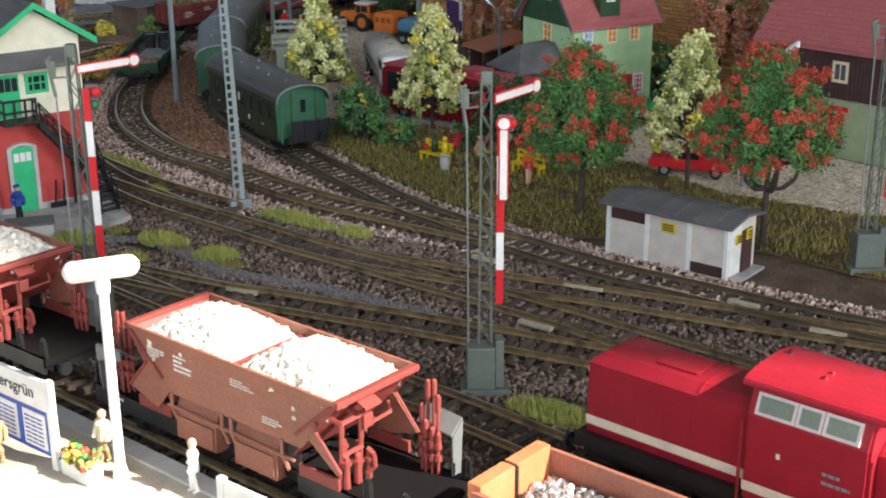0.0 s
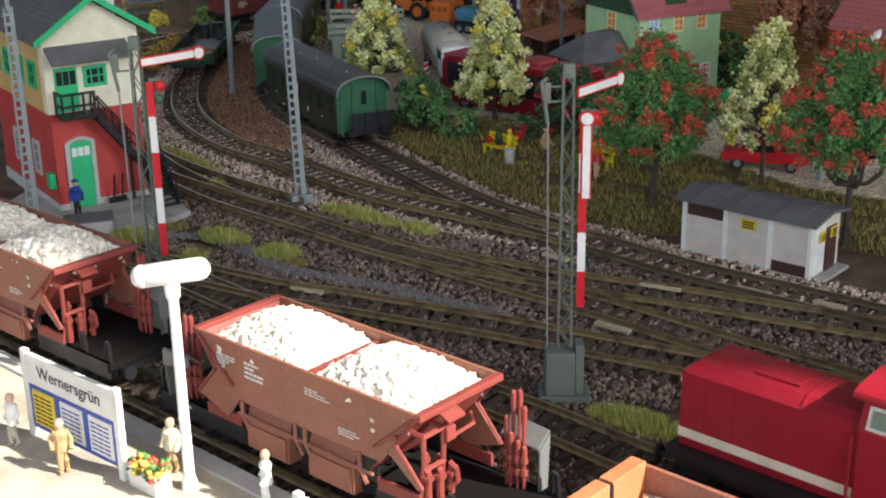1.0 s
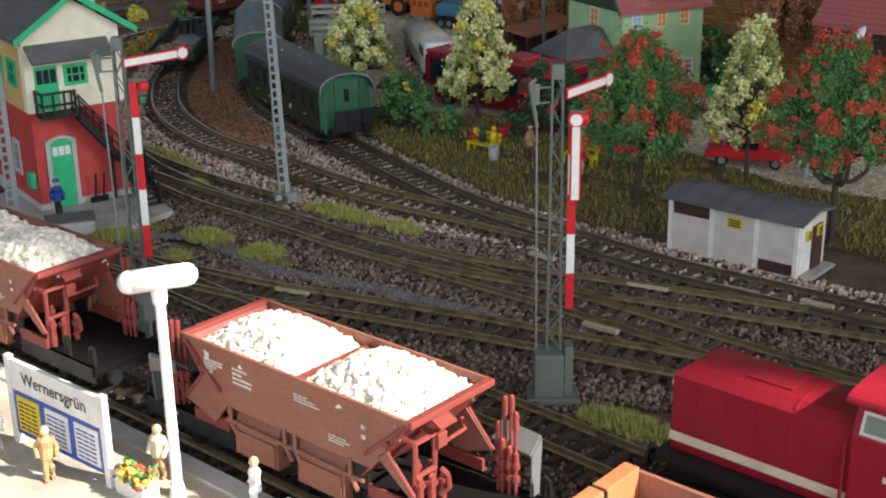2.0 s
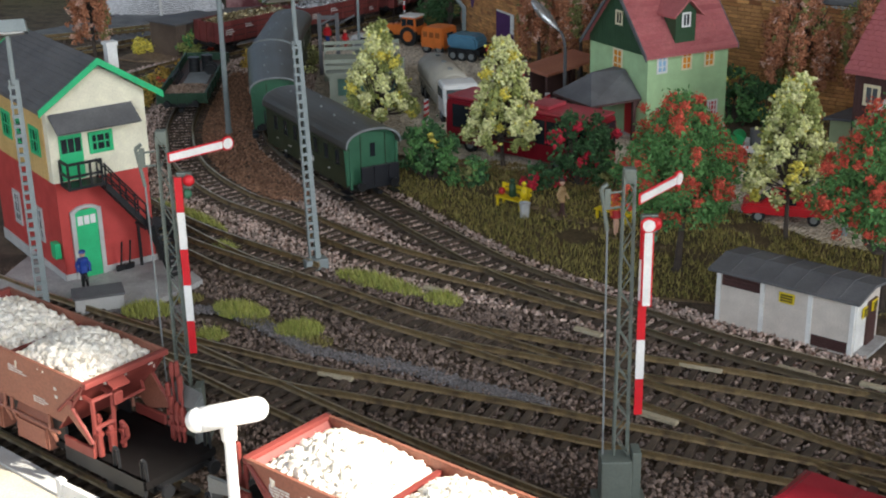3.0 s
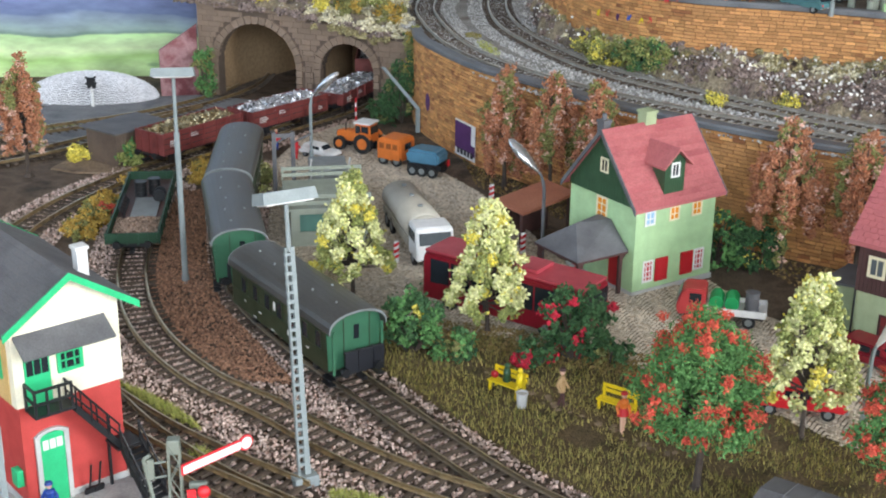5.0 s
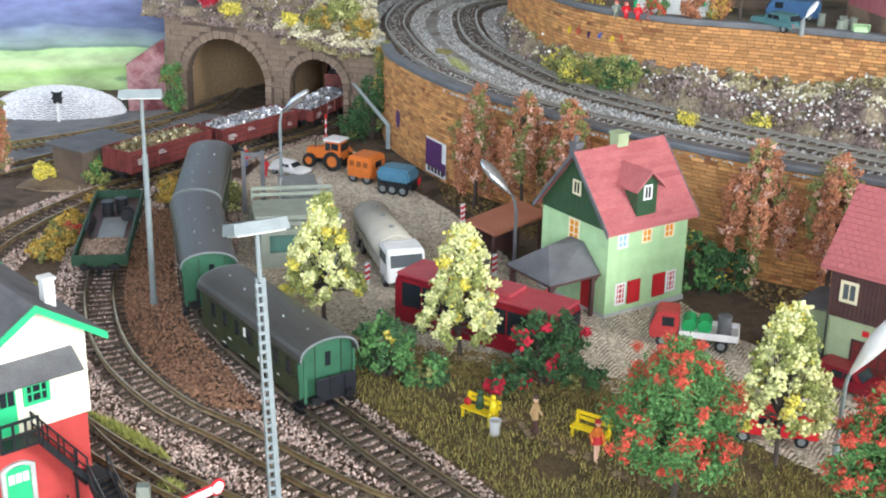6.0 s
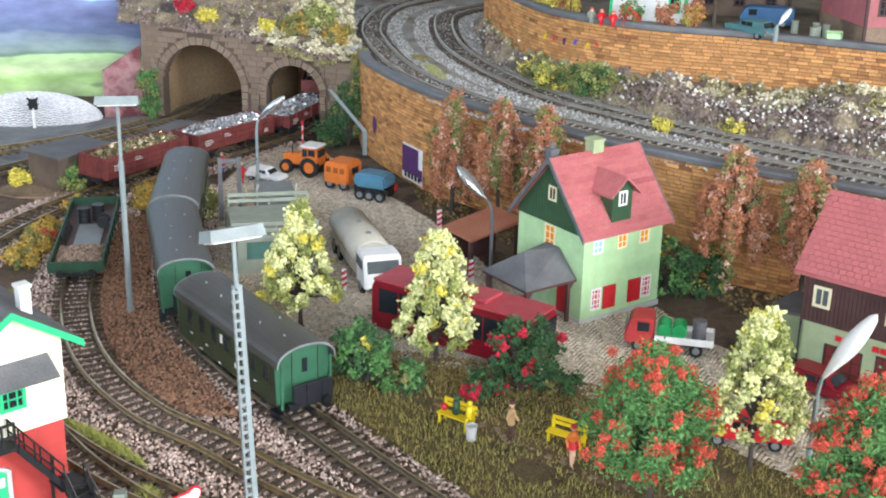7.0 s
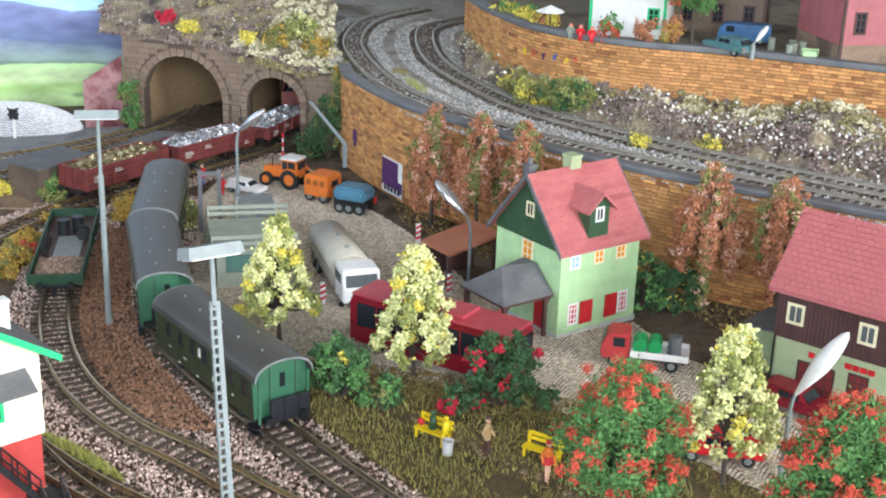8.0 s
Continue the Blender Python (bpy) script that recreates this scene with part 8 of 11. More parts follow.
shrub(-0.047, 0.752, 0.036, 0.0150, 66, (("green", 0.36), ("deep", 0.61), ("yellow", 0.03)), "bushy mid-green shrub with a few yellow leaves")
shrub(-0.026, 0.742, 0.017, 0.0125, 22, (("green", 0.3), ("deep", 0.4), ("olive", 0.3)), "low green shrub in brown soil")
shrub(0.042, 0.735, 0.044, 0.0190, 85, (("deep", 0.91), ("rose", 0.09)), "dark green rose bush with crimson blooms")
shrub(0.016, 0.726, 0.015, 0.011, 16, (("deep", 0.8), ("rose", 0.2)), "low dark green rose bush with crimson blooms")
shrub(0.060, 0.728, 0.016, 0.010, 16, (("deep", 0.85), ("olive", 0.15)), "low dark green shrub beside the yard")
shrub(0.160, 0.872, 0.036, 0.021, 85, (("deep", 0.56), ("green", 0.40), ("yellow", 0.04)), "dark green shrub against the house and brick wall")
shrub(0.185, 0.862, 0.030, 0.017, 55, (("deep", 0.92), ("yellow", 0.08)), "dark green shrub against the brick wall")
shrub(-0.024, 1.240, 0.055, 0.013, 60, (("deep", 0.9), ("olive", 0.1)), "dark ivy shrub beside the tunnel portal")
shrub(-0.040, 1.238, 0.022, 0.012, 36, (("deep", 0.9), ("olive", 0.1)), "low dark shrub beside the tunnel portal")
shrub(-0.207, 1.335, 0.048, 0.010, 45, (("green", 0.7), ("olive", 0.3)), "green shrub at the end of the portal")
shrub(0.158, 1.083, 0.022, 0.020, 120, (("deep", 0.30), ("green", 0.14), ("olive", 0.20), ("moss", 0.36)), "dense green shrub below the upper wall", SHELF + 0.005, size=(0.0009, 0.0016))
shrub(0.134, 1.110, 0.016, 0.016, 70, (("moss", 0.5), ("olive", 0.32), ("yellow", 0.18)), "olive shrub with yellow leaves below the upper wall", SHELF + 0.003, size=(0.0009, 0.0016))
shrub(0.128, 1.150, 0.018, 0.014, 40, (("olive", 0.8), ("yellow", 0.2)), "olive shrub below the upper wall", SHELF + 0.002)
for x, y in ((0.236, 0.972), (0.187, 0.985)):
    shrub(x, y, 0.008, 0.008, 16, (("yellow", 0.7), ("olive", 0.3)), "small yellow-flowered plant beside the upper track", SHELF, size=(0.0008, 0.0014))
shrub(-0.142, 1.045, 0.026, 0.007, 26, (("lime", 0.4), ("olive", 0.6)), "yellow-green narrow shrub beside the coaches")
shrub(-0.254, 0.992, 0.008, 0.008, 22, (("red", 1.0),), "low scarlet-flowered plant beside the siding")
shrub(-0.231, 1.139, 0.007, 0.007, 18, (("red", 1.0),), "low scarlet-flowered plant beside the brown hut")
shrub(-0.249, 1.113, 0.018, 0.008, 36, (("moss", 0.7), ("green", 0.3)), "green shrub before the brown hut")
shrub(-0.293, 1.132, 0.010, 0.007, 22, (("yellow", 1.0),), "yellow flowering plant beside the brown hut")
for x, y, R in ((-0.262, 0.955, 0.011), (-0.258, 0.98, 0.012), (-0.254, 1.01, 0.011), (-0.185, 1.07, 0.012), (-0.190, 1.095, 0.010), (-0.238, 1.062, 0.010)):
    shrub(x, y, 0.009, R, 36, (("ochre", 0.75), ("olive", 0.25)), "low ochre scrub between the sidings", name="scrub")
# loose undergrowth and fallen leaves round the trees and along the wall
M["litter"] = shade("leaf_litter", (0.16, 0.10, 0.045), (0.26, 0.18, 0.07), (0.10, 0.09, 0.03), scale=25, fine=900, rough=0.95, island=0.4, bump=0.2)
garden = spread(9000, [(-0.06, 0.80), (-0.02, 0.755), (0.06, 0.715), (0.10, 0.69), (0.11, 0.72), (0.06, 0.752), (0.0, 0.785)])
verge = spread(9000, [(0.022, 1.05), (0.06, 0.985), (0.115, 0.925), (0.165, 0.895), (0.19, 0.862), (0.215, 0.80), (0.262, 0.838), (0.19, 0.895), (0.112, 0.975), (0.058, 1.056), (0.02, 1.118)])
for pts2, label in ((garden, "brown leaf litter under the shrubs"), (verge, "brown and green undergrowth along the brick wall")):
    n = len(pts2)
    r = RNG.uniform(0.0006, 0.0016, n)
    tagged(scatter("leaf_litter", (OCTA_V, OCTA_F), np.column_stack([pts2, np.full(n, 0.0006)]), np.stack([r, r, r * 0.6], 1), M["litter"], RNG), label, "undergrowth", kind="stuff")

# grass and soil patches between the upper tracks
for x, y, rx, ry, ang, mat, lab in ((0.047, 1.185, 0.006, 0.030, 0.15, M["tuft"], "green grass patch between the upper tracks"), (0.040, 1.235, 0.007, 0.012, 0.1, M["straw_tuft"], "straw-coloured patch between the upper tracks"), (0.232, 0.942, 0.018, 0.004, -0.8, M["tuft"], "green grass strip between the upper tracks"), (0.272, 0.905, 0.010, 0.004, -0.8, M["tuft"], "green grass strip between the upper tracks")):
    n = 700
    a, r = RNG.uniform(0, 2 * np.pi, n), np.sqrt(RNG.uniform(0, 1, n))
    px, py = rx * r * np.cos(a), ry * r * np.sin(a)
    hh = RNG.uniform(0.001, 0.0026, n)
    tagged(scatter("grass_patch", (BLADE_V, BLADE_F), np.stack([x + math.cos(ang) * px - math.sin(ang) * py, y + math.sin(ang) * px + math.cos(ang) * py, np.full(n, SHELF - 0.0002)], 1), np.stack([np.full(n, 0.0007), hh * 0.9, hh], 1), mat, RNG, turn="z", jitter=0.1), lab, "grass", kind="stuff")
# flowering plants on the tunnel hillside
for x, y, mats, lab in ((-0.150, 1.352, (("yellow", 1.0),), "yellow-flowered plant on the tunnel hillside"), (-0.095, 1.325, (("yellow", 1.0),), "yellow-flowered plant on the tunnel hillside"), (-0.172, 1.372, (("rose", 1.0),), "crimson-flowered plant on the tunnel hillside"), (-0.045, 1.325, (("moss", 0.7), ("lime", 0.3)), "pale green bush on the tunnel hillside"), (-0.066, 1.312, (("olive", 0.7), ("ochre", 0.3)), "olive bush on the tunnel hillside"), (-0.030, 1.305, (("ochre", 0.5), ("olive", 0.5)), "ochre bush on the tunnel hillside")):
    zh = float(hv[int(np.argmin(np.hypot(hv[:, 0] - x, hv[:, 1] - y))), 2])
    big = mats[0][0] not in ("yellow", "rose")
    shrub(x, y, 0.020 if big else 0.009, 0.013 if big else 0.008, 40 if big else 22, mats, lab, zh - 0.001)
shrub(-0.0135, 1.252, 0.058, 0.0075, 46, (("olive", 0.5), ("ochre", 0.3), ("deep", 0.2)), "olive and ochre ivy hanging at the corner of the portal", 0.026)
M["pale_sand"] = shade("pale_sandy_ground", (0.22, 0.155, 0.10), (0.28, 0.20, 0.13), (0.15, 0.105, 0.07), scale=25, fine=800, rough=0.95, bump=0.6, wear=0.3, depth=0.0008)
flat("sand_patch", [(-0.312, 1.112), (-0.290, 1.100), (-0.262, 1.098), (-0.228, 1.135), (-0.196, 1.162), (-0.200, 1.185), (-0.235, 1.178), (-0.275, 1.155), (-0.30, 1.140)], 0.0006, M["pale_sand"], 0.0015, "pale sandy ground round the brown hut", "ground")
for x, y, rx, ry, n, ang in ((-0.210, 1.150, 0.022, 0.005, 700, 0.85), (-0.330, 1.232, 0.045, 0.012, 1800, 0.25), (-0.165, 1.245, 0.026, 0.006, 700, 0.75)):
    tuft(x, y, rx, ry, n, ang, 0.004, label="short green grass beside the road")


# ---- signals and lamps ----
def semaphore(x, y, second=False, arm_turn=40.0):
    ob = thing("semaphore_signal", pose(x, y, 0), "grey lattice semaphore signal with red and white arm", "railway signal", "semaphore signals")
    bm = bmesh.new()
    box(bm, -0.0090, 0.0090, -0.006, 0.006, -0.001, 0.0022, bevel=0.0004)
    part("base_plate", bm, P["signal_mast"], ob)
    bm = bmesh.new()
    box(bm, -0.0068, 0.0035, -0.0050, 0.0040, 0.0022, 0.0185, bevel=0.0005)
    box(bm, 0.0037, 0.0068, -0.0035, 0.0035, 0.0022, 0.0210, bevel=0.0004)
    part("drive_box", bm, P["signal_mast"], ob)
    bm = bmesh.new()
    h0, h1 = 0.0195, 0.1185
    w = lambda z: 0.0023 - 0.0006 * (z - h0) / (h1 - h0)
    for sx in (-1, 1):
        for sy in (-1, 1):
            tube(bm, [(sx * w(h0), sy * 0.0020, h0), (sx * w(h1), sy * 0.0016, h1)], 0.00042, 4)
    part("mast", bm, P["signal_mast"], ob, "grey lattice mast")
    n = 15
    bm = bmesh.new()
    for i in range(n):
        za, zb = h0 + (h1 - h0) * i / n, h0 + (h1 - h0) * (i + 1) / n
        s = 1 if i % 2 else -1
        for yy in (-0.0020, 0.0020):
            tube(bm, [(-s * w(za), yy, za), (s * w(zb), yy, zb)], 0.00024, 4)
        for xx in (-1, 1):
            tube(bm, [(xx * w(za), -s * 0.002, za), (xx * w(zb), s * 0.002, zb)], 0.00020, 4)
    part("lattice", bm, P["signal_mast"], ob)
    bm = bmesh.new()
    box(bm, -0.0020, 0.0020, -0.0019, 0.0019, 0.1150, 0.1200, bevel=0.0006)
    part("mast_head", bm, P["signal_mast"], ob)
    bm = bmesh.new()
    tube(bm, [(-0.0062, -0.002, 0.020), (-0.0068, -0.002, 0.102)], 0.00035, 5)
    part("pull_wire", bm, P["grey_steel"], ob)
    bm = bmesh.new()
    tube(bm, [(-0.0068, -0.002, 0.100), (-0.0090, -0.002, 0.1140), (-0.0070, -0.002, 0.1155)], 0.0007, 5)
    box(bm, -0.0080, -0.0060, -0.0026, -0.0014, 0.107, 0.1140, bevel=0.0003)
    for z in (0.1075, 0.1125):
        tube(bm, [(-0.0065, -0.002, z), (-0.0025, -0.001, z)], 0.0004, 5)
    part("lamp_hoist", bm, P["signal_mast"], ob)
    # striped mast board
    zs = [0.0355, 0.0485, 0.0626, 0.0765, 0.0905, 0.1035]
    for i in range(5):
        bm = bmesh.new()
        box(bm, 0.0036, 0.0063, -0.0034, -0.0026, zs[i], zs[i + 1])
        part("mast_board", bm, P["signal_red"] if i % 2 == 0 else P["white"], ob, "red and white mast board")
    # main arm, raised a little
    d = Matrix.Translation((0.0032, -0.0034, 0.1110)) @ Matrix.Rotation(radians(arm_turn), 4, "Z") @ Matrix.Rotation(radians(-1), 4, "Y")

    def blade(m, length, name, end_r=0.0027):
        bm2 = bmesh.new()
        box(bm2, -0.001, length - end_r, -0.0004, 0.0002, -0.0018, 0.0018, m)
        c = [m @ Vector((length + end_r * math.cos(t), -0.0004, end_r * math.sin(t))) for t in np.linspace(0, 2 * math.pi, 18, endpoint=False)]
        prism(bm2, c, m.to_3x3() @ Vector((0, 0.0006, 0)))
        arm = part(name, bm2, P["signal_red"], ob, "red-bordered white signal arm")
        bm2 = bmesh.new()
        box(bm2, -0.0006, length - end_r * 0.85, -0.0007, -0.0004, -0.00125, 0.00125, m)
        c = [m @ Vector((length + end_r * 0.74 * math.cos(t), -0.0007, end_r * 0.74 * math.sin(t))) for t in np.linspace(0, 2 * math.pi, 18, endpoint=False)]
        prism(bm2, c, m.to_3x3() @ Vector((0, 0.0003, 0)))
        part("white_face", bm2, P["white"], arm)

    blade(d, 0.0232, "signal_arm")
    if second:
        blade(Matrix.Translation((0.0058, -0.0048, 0.0760)) @ Matrix.Rotation(radians(-90), 4, "Y"), 0.0265, "second_arm")
    bm = bmesh.new()
    box(bm, 0.0040, 0.0095, -0.0010, 0.0010, 0.0985, 0.1045, bevel=0.0005)
    lamp = part("lamp_bracket", bm, P["signal_mast"], ob)
    bm = bmesh.new()
    ball(bm, (0.0085, -0.0016, 0.1018), 0.0022, (1, 0.7, 1))
    part("red_lens", bm, P["signal_red"], lamp, "glossy red signal lens", True)
    bm = bmesh.new()
    ball(bm, (0.0075, -0.0014, 0.0968), 0.0018, (1, 0.7, 1))
    part("green_lens", bm, P["coach_end"], lamp, "dark green signal lens", True)
    return ob


semaphore(0.0135, 0.3845, True, 50.0)
semaphore(-0.1422, 0.4405, False)
semaphore(0.1955, 0.5080, True)


def yard_lamp(x, y, h, turn, lattice=True, head=0.025, shift=0.004, lean=(0.0, 0.0)):
    """Tall mast with a flat floodlight box on top."""
    ob = thing("floodlight_mast", pose(x, y, 0) @ Matrix.Rotation(radians(lean[0]), 4, "Y") @ Matrix.Rotation(radians(-lean[1]), 4, "X") @ Matrix.Rotation(radians(turn), 4, "Z"), "tall grey lattice floodlight mast" if lattice else "tall grey tubular floodlight mast", "lamp mast", "floodlight masts")
    bm = bmesh.new()
    if lattice:
        box(bm, -0.0058, 0.0058, -0.0045, 0.0045, -0.001, 0.0045, bevel=0.0006)
    else:
        rod(bm, (0, 0, -0.001), (0, 0, 0.0040), 0.0026, 0.0022, 12)
    part("footing", bm, P["mast_grey"], ob)
    top = h * 0.83 if lattice else h * 0.72
    if lattice:
        for x0, x1, x2, x3 in ((-0.0029, -0.0021, -0.0021, -0.0014), (0.0003, 0.0029, 0.0003, 0.0022)):
            bm = bmesh.new()
            solid(bm, [(x0, -0.0012, 0.0045), (x1, -0.0012, 0.0045), (x1, 0.0012, 0.0045), (x0, 0.0012, 0.0045), (x2, -0.0010, top), (x3, -0.0010, top), (x3, 0.0010, top), (x2, 0.0010, top)], CUBE_F)
            part("mast", bm, P["mast_grey"], ob)
        for i in range(24):
            bm = bmesh.new()
            z = 0.009 + (top - 0.013) * i / 23
            box(bm, -0.0025, 0.0004, -0.0009, 0.0009, z, z + 0.0014)
            part("rung", bm, P["mast_grey"], ob)
        bm = bmesh.new()
        rod(bm, (0, 0, top - 0.002), (0, 0, h - 0.004), 0.0011, n=8)
        part("pole", bm, P["mast_grey"], ob)
    else:
        bm = bmesh.new()
        rod(bm, (0, 0, 0.004), (0, 0, top), 0.0019, 0.0017, 10)
        rod(bm, (0, 0, top), (0, 0, h - 0.004), 0.0012, 0.0011, 10)
        part("pole", bm, P["mast_grey"], ob)
    bm = bmesh.new()
    m = Matrix.Translation((-shift, 0, h)) @ Matrix.Rotation(radians(-14), 4, "X")
    a, b = head / 2, 0.0085
    solid(bm, [m @ Vector(v) for v in ((-a, -b, -0.003), (a, -b, -0.003), (a, b, -0.003), (-a, b, -0.003), (-a * 0.94, -b * 0.9, 0.0022), (a * 0.94, -b * 0.9, 0.0022), (a * 0.94, b * 0.9, 0.0022), (-a * 0.94, b * 0.9, 0.0022))], CUBE_F)
    head_ob = part("lamp_head", bm, P["mast_grey"], ob, "flat grey floodlight box")
    bm = bmesh.new()
    box(bm, -a * 0.86, a * 0.86, -b * 0.8, b * 0.8, -0.0036, -0.0031, m)
    part("diffuser", bm, P["lamp_white"], head_ob)
    return ob


yard_lamp(-0.1065, 0.6135, 0.137, 22, shift=0.0005, lean=(-2.1, 4.2))
yard_lamp(-0.1835, 0.866, 0.135, 2, False, 0.026, 0.0)
yard_lamp(-0.2265, 0.5535, 0.136, 14)


def street_lamp(x, y, h, reach, turn, head_mat, pole_mat, head=0.020, label="curved street lamp with a long silvered head", slope=(0.748, 0.663), fat=1.0):
    ob = thing("street_lamp", pose(x, y, 0, 0, 0, turn), label, "street lamp", "street lamps")
    bm = bmesh.new()
    zb = h * 0.72
    pts = [(0, 0, -0.001), (0, 0, zb)] + [(reach * 0.5 * (1 - math.cos(t)), 0, zb + (h - zb) * 0.85 * math.sin(t)) for t in np.linspace(0.25, 1.35, 6)]
    tube(bm, pts, 0.0013, 7, 0.0008)
    rod(bm, (0, 0, -0.001), (0, 0, 0.010), 0.0020, 0.0018, 8)
    part("pole", bm, pole_mat, ob)
    bm = bmesh.new()
    a = Vector(pts[-1])
    dirv = Vector((slope[0], 0, slope[1])).normalized()
    m = Matrix.Translation(a + dirv * head * 0.48) @ dirv.to_track_quat("X", "Z").to_matrix().to_4x4() @ Matrix.Diagonal((head * 0.56, head * 0.165 * fat, head * 0.10 * fat, 1))
    bmesh.ops.create_uvsphere(bm, u_segments=16, v_segments=10, radius=1.0, matrix=m)
    for v in bm.verts:
        q = (v.co - a).dot(dirv) / head
        if q < 0.45:
            c = a + dirv * (v.co - a).dot(dirv)
            v.co = c + (v.co - c) * (0.45 + 1.2 * max(q, 0))
    part("lamp_head", bm, head_mat, ob, smooth=True)
    return ob


street_lamp(-0.1045, 1.118, 0.0600, 0.006, -22, P["chrome"], P["mast_grey"], 0.029, fat=1.2)
street_lamp(0.0475, 0.885, 0.0650, 0.012, 147, P["chrome"], P["slate"], 0.028, fat=1.2)
street_lamp(0.169, 0.640, 0.0520, 0.006, 0, P["lamp_white"], P["mast_grey"], 0.038, "curved street lamp with a long white head", (0.58, 0.82))


# ---- platform in the foreground ----
D6 = Vector((0.753, -0.658, 0)).normalized()
N6 = Vector((-D6.y, D6.x, 0)) * -1
C6 = Vector((-0.0565, 0.3190, 0))
plat = Matrix(((D6.x, -N6.x, 0, C6.x), (D6.y, -N6.y, 0, C6.y), (0, 0, 1, 0), (0, 0, 0, 1)))
bm = bmesh.new()
box(bm, -0.55, 0.35, -0.135, -0.0255, -0.002, 0.0076, plat)
setting(part("platform", bm, M["platform"]), "sandy paved station platform", "platform")
bm = bmesh.new()
for i in range(60):
    x = -0.55 + i * 0.015
    box(bm, x + 0.0001, x + 0.0149, -0.0300, -0.0232, -0.002, 0.0086, plat)
setting(part("platform_edge", bm, P["stone_trim"]), "pale grey kerb stones along the platform edge", "kerb")


def on_platform(x, y, turn=0.0, z=0.0076):
    """x along the track, y towards it, from the platform's own origin."""
    return plat @ pose(x, y, z, 0, 0, turn)


def to_platform(x, y):
    v = plat.inverted() @ Vector((x, y, 0))
    return v.x, v.y


px, py = to_platform(-0.1045, 0.3085)
lamp = thing("platform_lamp", on_platform(px, py), "white platform lamp with a long rounded tube head", "lamp")
bm = bmesh.new()
rod(bm, (0, 0, 0), (0, 0, 0.064), 0.0017, 0.0015, 12)
rod(bm, (0, 0, 0), (0, 0, 0.004), 0.0026, 0.0020, 12)
part("pole", bm, P["lamp_white"], lamp)
bm = bmesh.new()
rod(bm, (0, 0, 0.062), (0, 0, 0.068), 0.0021, 0.0025, 12)
part("collar", bm, P["lamp_white"], lamp)
bm = bmesh.new()
m4 = Matrix.Translation((0.0, 0, 0.0695)) @ Matrix.Rotation(radians(62), 4, "Z")
for s in (-1, 1):
    bmesh.ops.create_uvsphere(bm, u_segments=14, v_segments=8, radius=0.0034, matrix=m4 @ Matrix.Translation((s * 0.0080, 0, 0)))
rod(bm, m4 @ Vector((-0.0080, 0, 0)), m4 @ Vector((0.0080, 0, 0)), 0.0034, n=14)
part("tube_head", bm, P["lamp_white"], lamp, smooth=True)


def station_sign(m, L=0.052, text=True):
    ob = thing("station_sign", m, "white station name board over three framed notices" if text else "white notice board on the platform", "sign")
    for x in (0.0, L):
        bm = bmesh.new()
        box(bm, x - 0.0013, x + 0.0013, -0.0011, 0.0011, 0, 0.0335, bevel=0.0003)
        part("post", bm, P["white"], ob)
    bm = bmesh.new()
    box(bm, 0.0014, L - 0.0014, -0.0008, 0.0008, 0.0222, 0.0325)
    board = part("name_board", bm, P["white"], ob)
    if text:
        cu = bpy.data.curves.new("station_name", "FONT")
        cu.body, cu.size, cu.extrude, cu.align_x, cu.align_y = "Wernersgrün", 0.0060, 0.00005, "CENTER", "CENTER"
        cu.materials.append(P["ink"])
        t = new("station_name", cu)
        t.parent = board
        t.matrix_basis = Matrix.Translation((L / 2, -0.0010, 0.0274)) @ Matrix.Rotation(math.pi / 2, 4, "X")
    bm = bmesh.new()
    box(bm, 0.0014, L - 0.0014, -0.0006, 0.0006, 0.0065, 0.0220)
    panel = part("notice_frame", bm, P["sign_blue"], ob, "blue notice frame")
    w = (L - 0.0028) / 3
    for i, key in enumerate(("sign_yellow", "white", "white")):
        bm = bmesh.new()
        box(bm, 0.0014 + i * w + 0.0016, 0.0014 + (i + 1) * w - 0.0016, -0.0009, -0.0006, 0.0082, 0.0205)
        poster = part("notice", bm, P[key], panel, "printed timetable notice")
        bm = bmesh.new()
        for k in range(7):
            for j in range(3):
                x0 = 0.0014 + i * w + 0.0026 + j * (w - 0.0052) / 3
                box(bm, x0, x0 + (w - 0.0052) / 3 - 0.0006, -0.00105, -0.0009, 0.0092 + k * 0.0015, 0.0097 + k * 0.0015)
        part("print_bar", bm, P["sign_blue"] if i else P["ink"], poster)
    return ob


sx, sy = to_platform(-0.1625, 0.3440)
station_sign(on_platform(sx, sy, 2, 0.0048), 0.0475)
s2x, s2y = to_platform(-0.066, 0.2680)
station_sign(on_platform(s2x, s2y, 2, -0.004), 0.046, False)


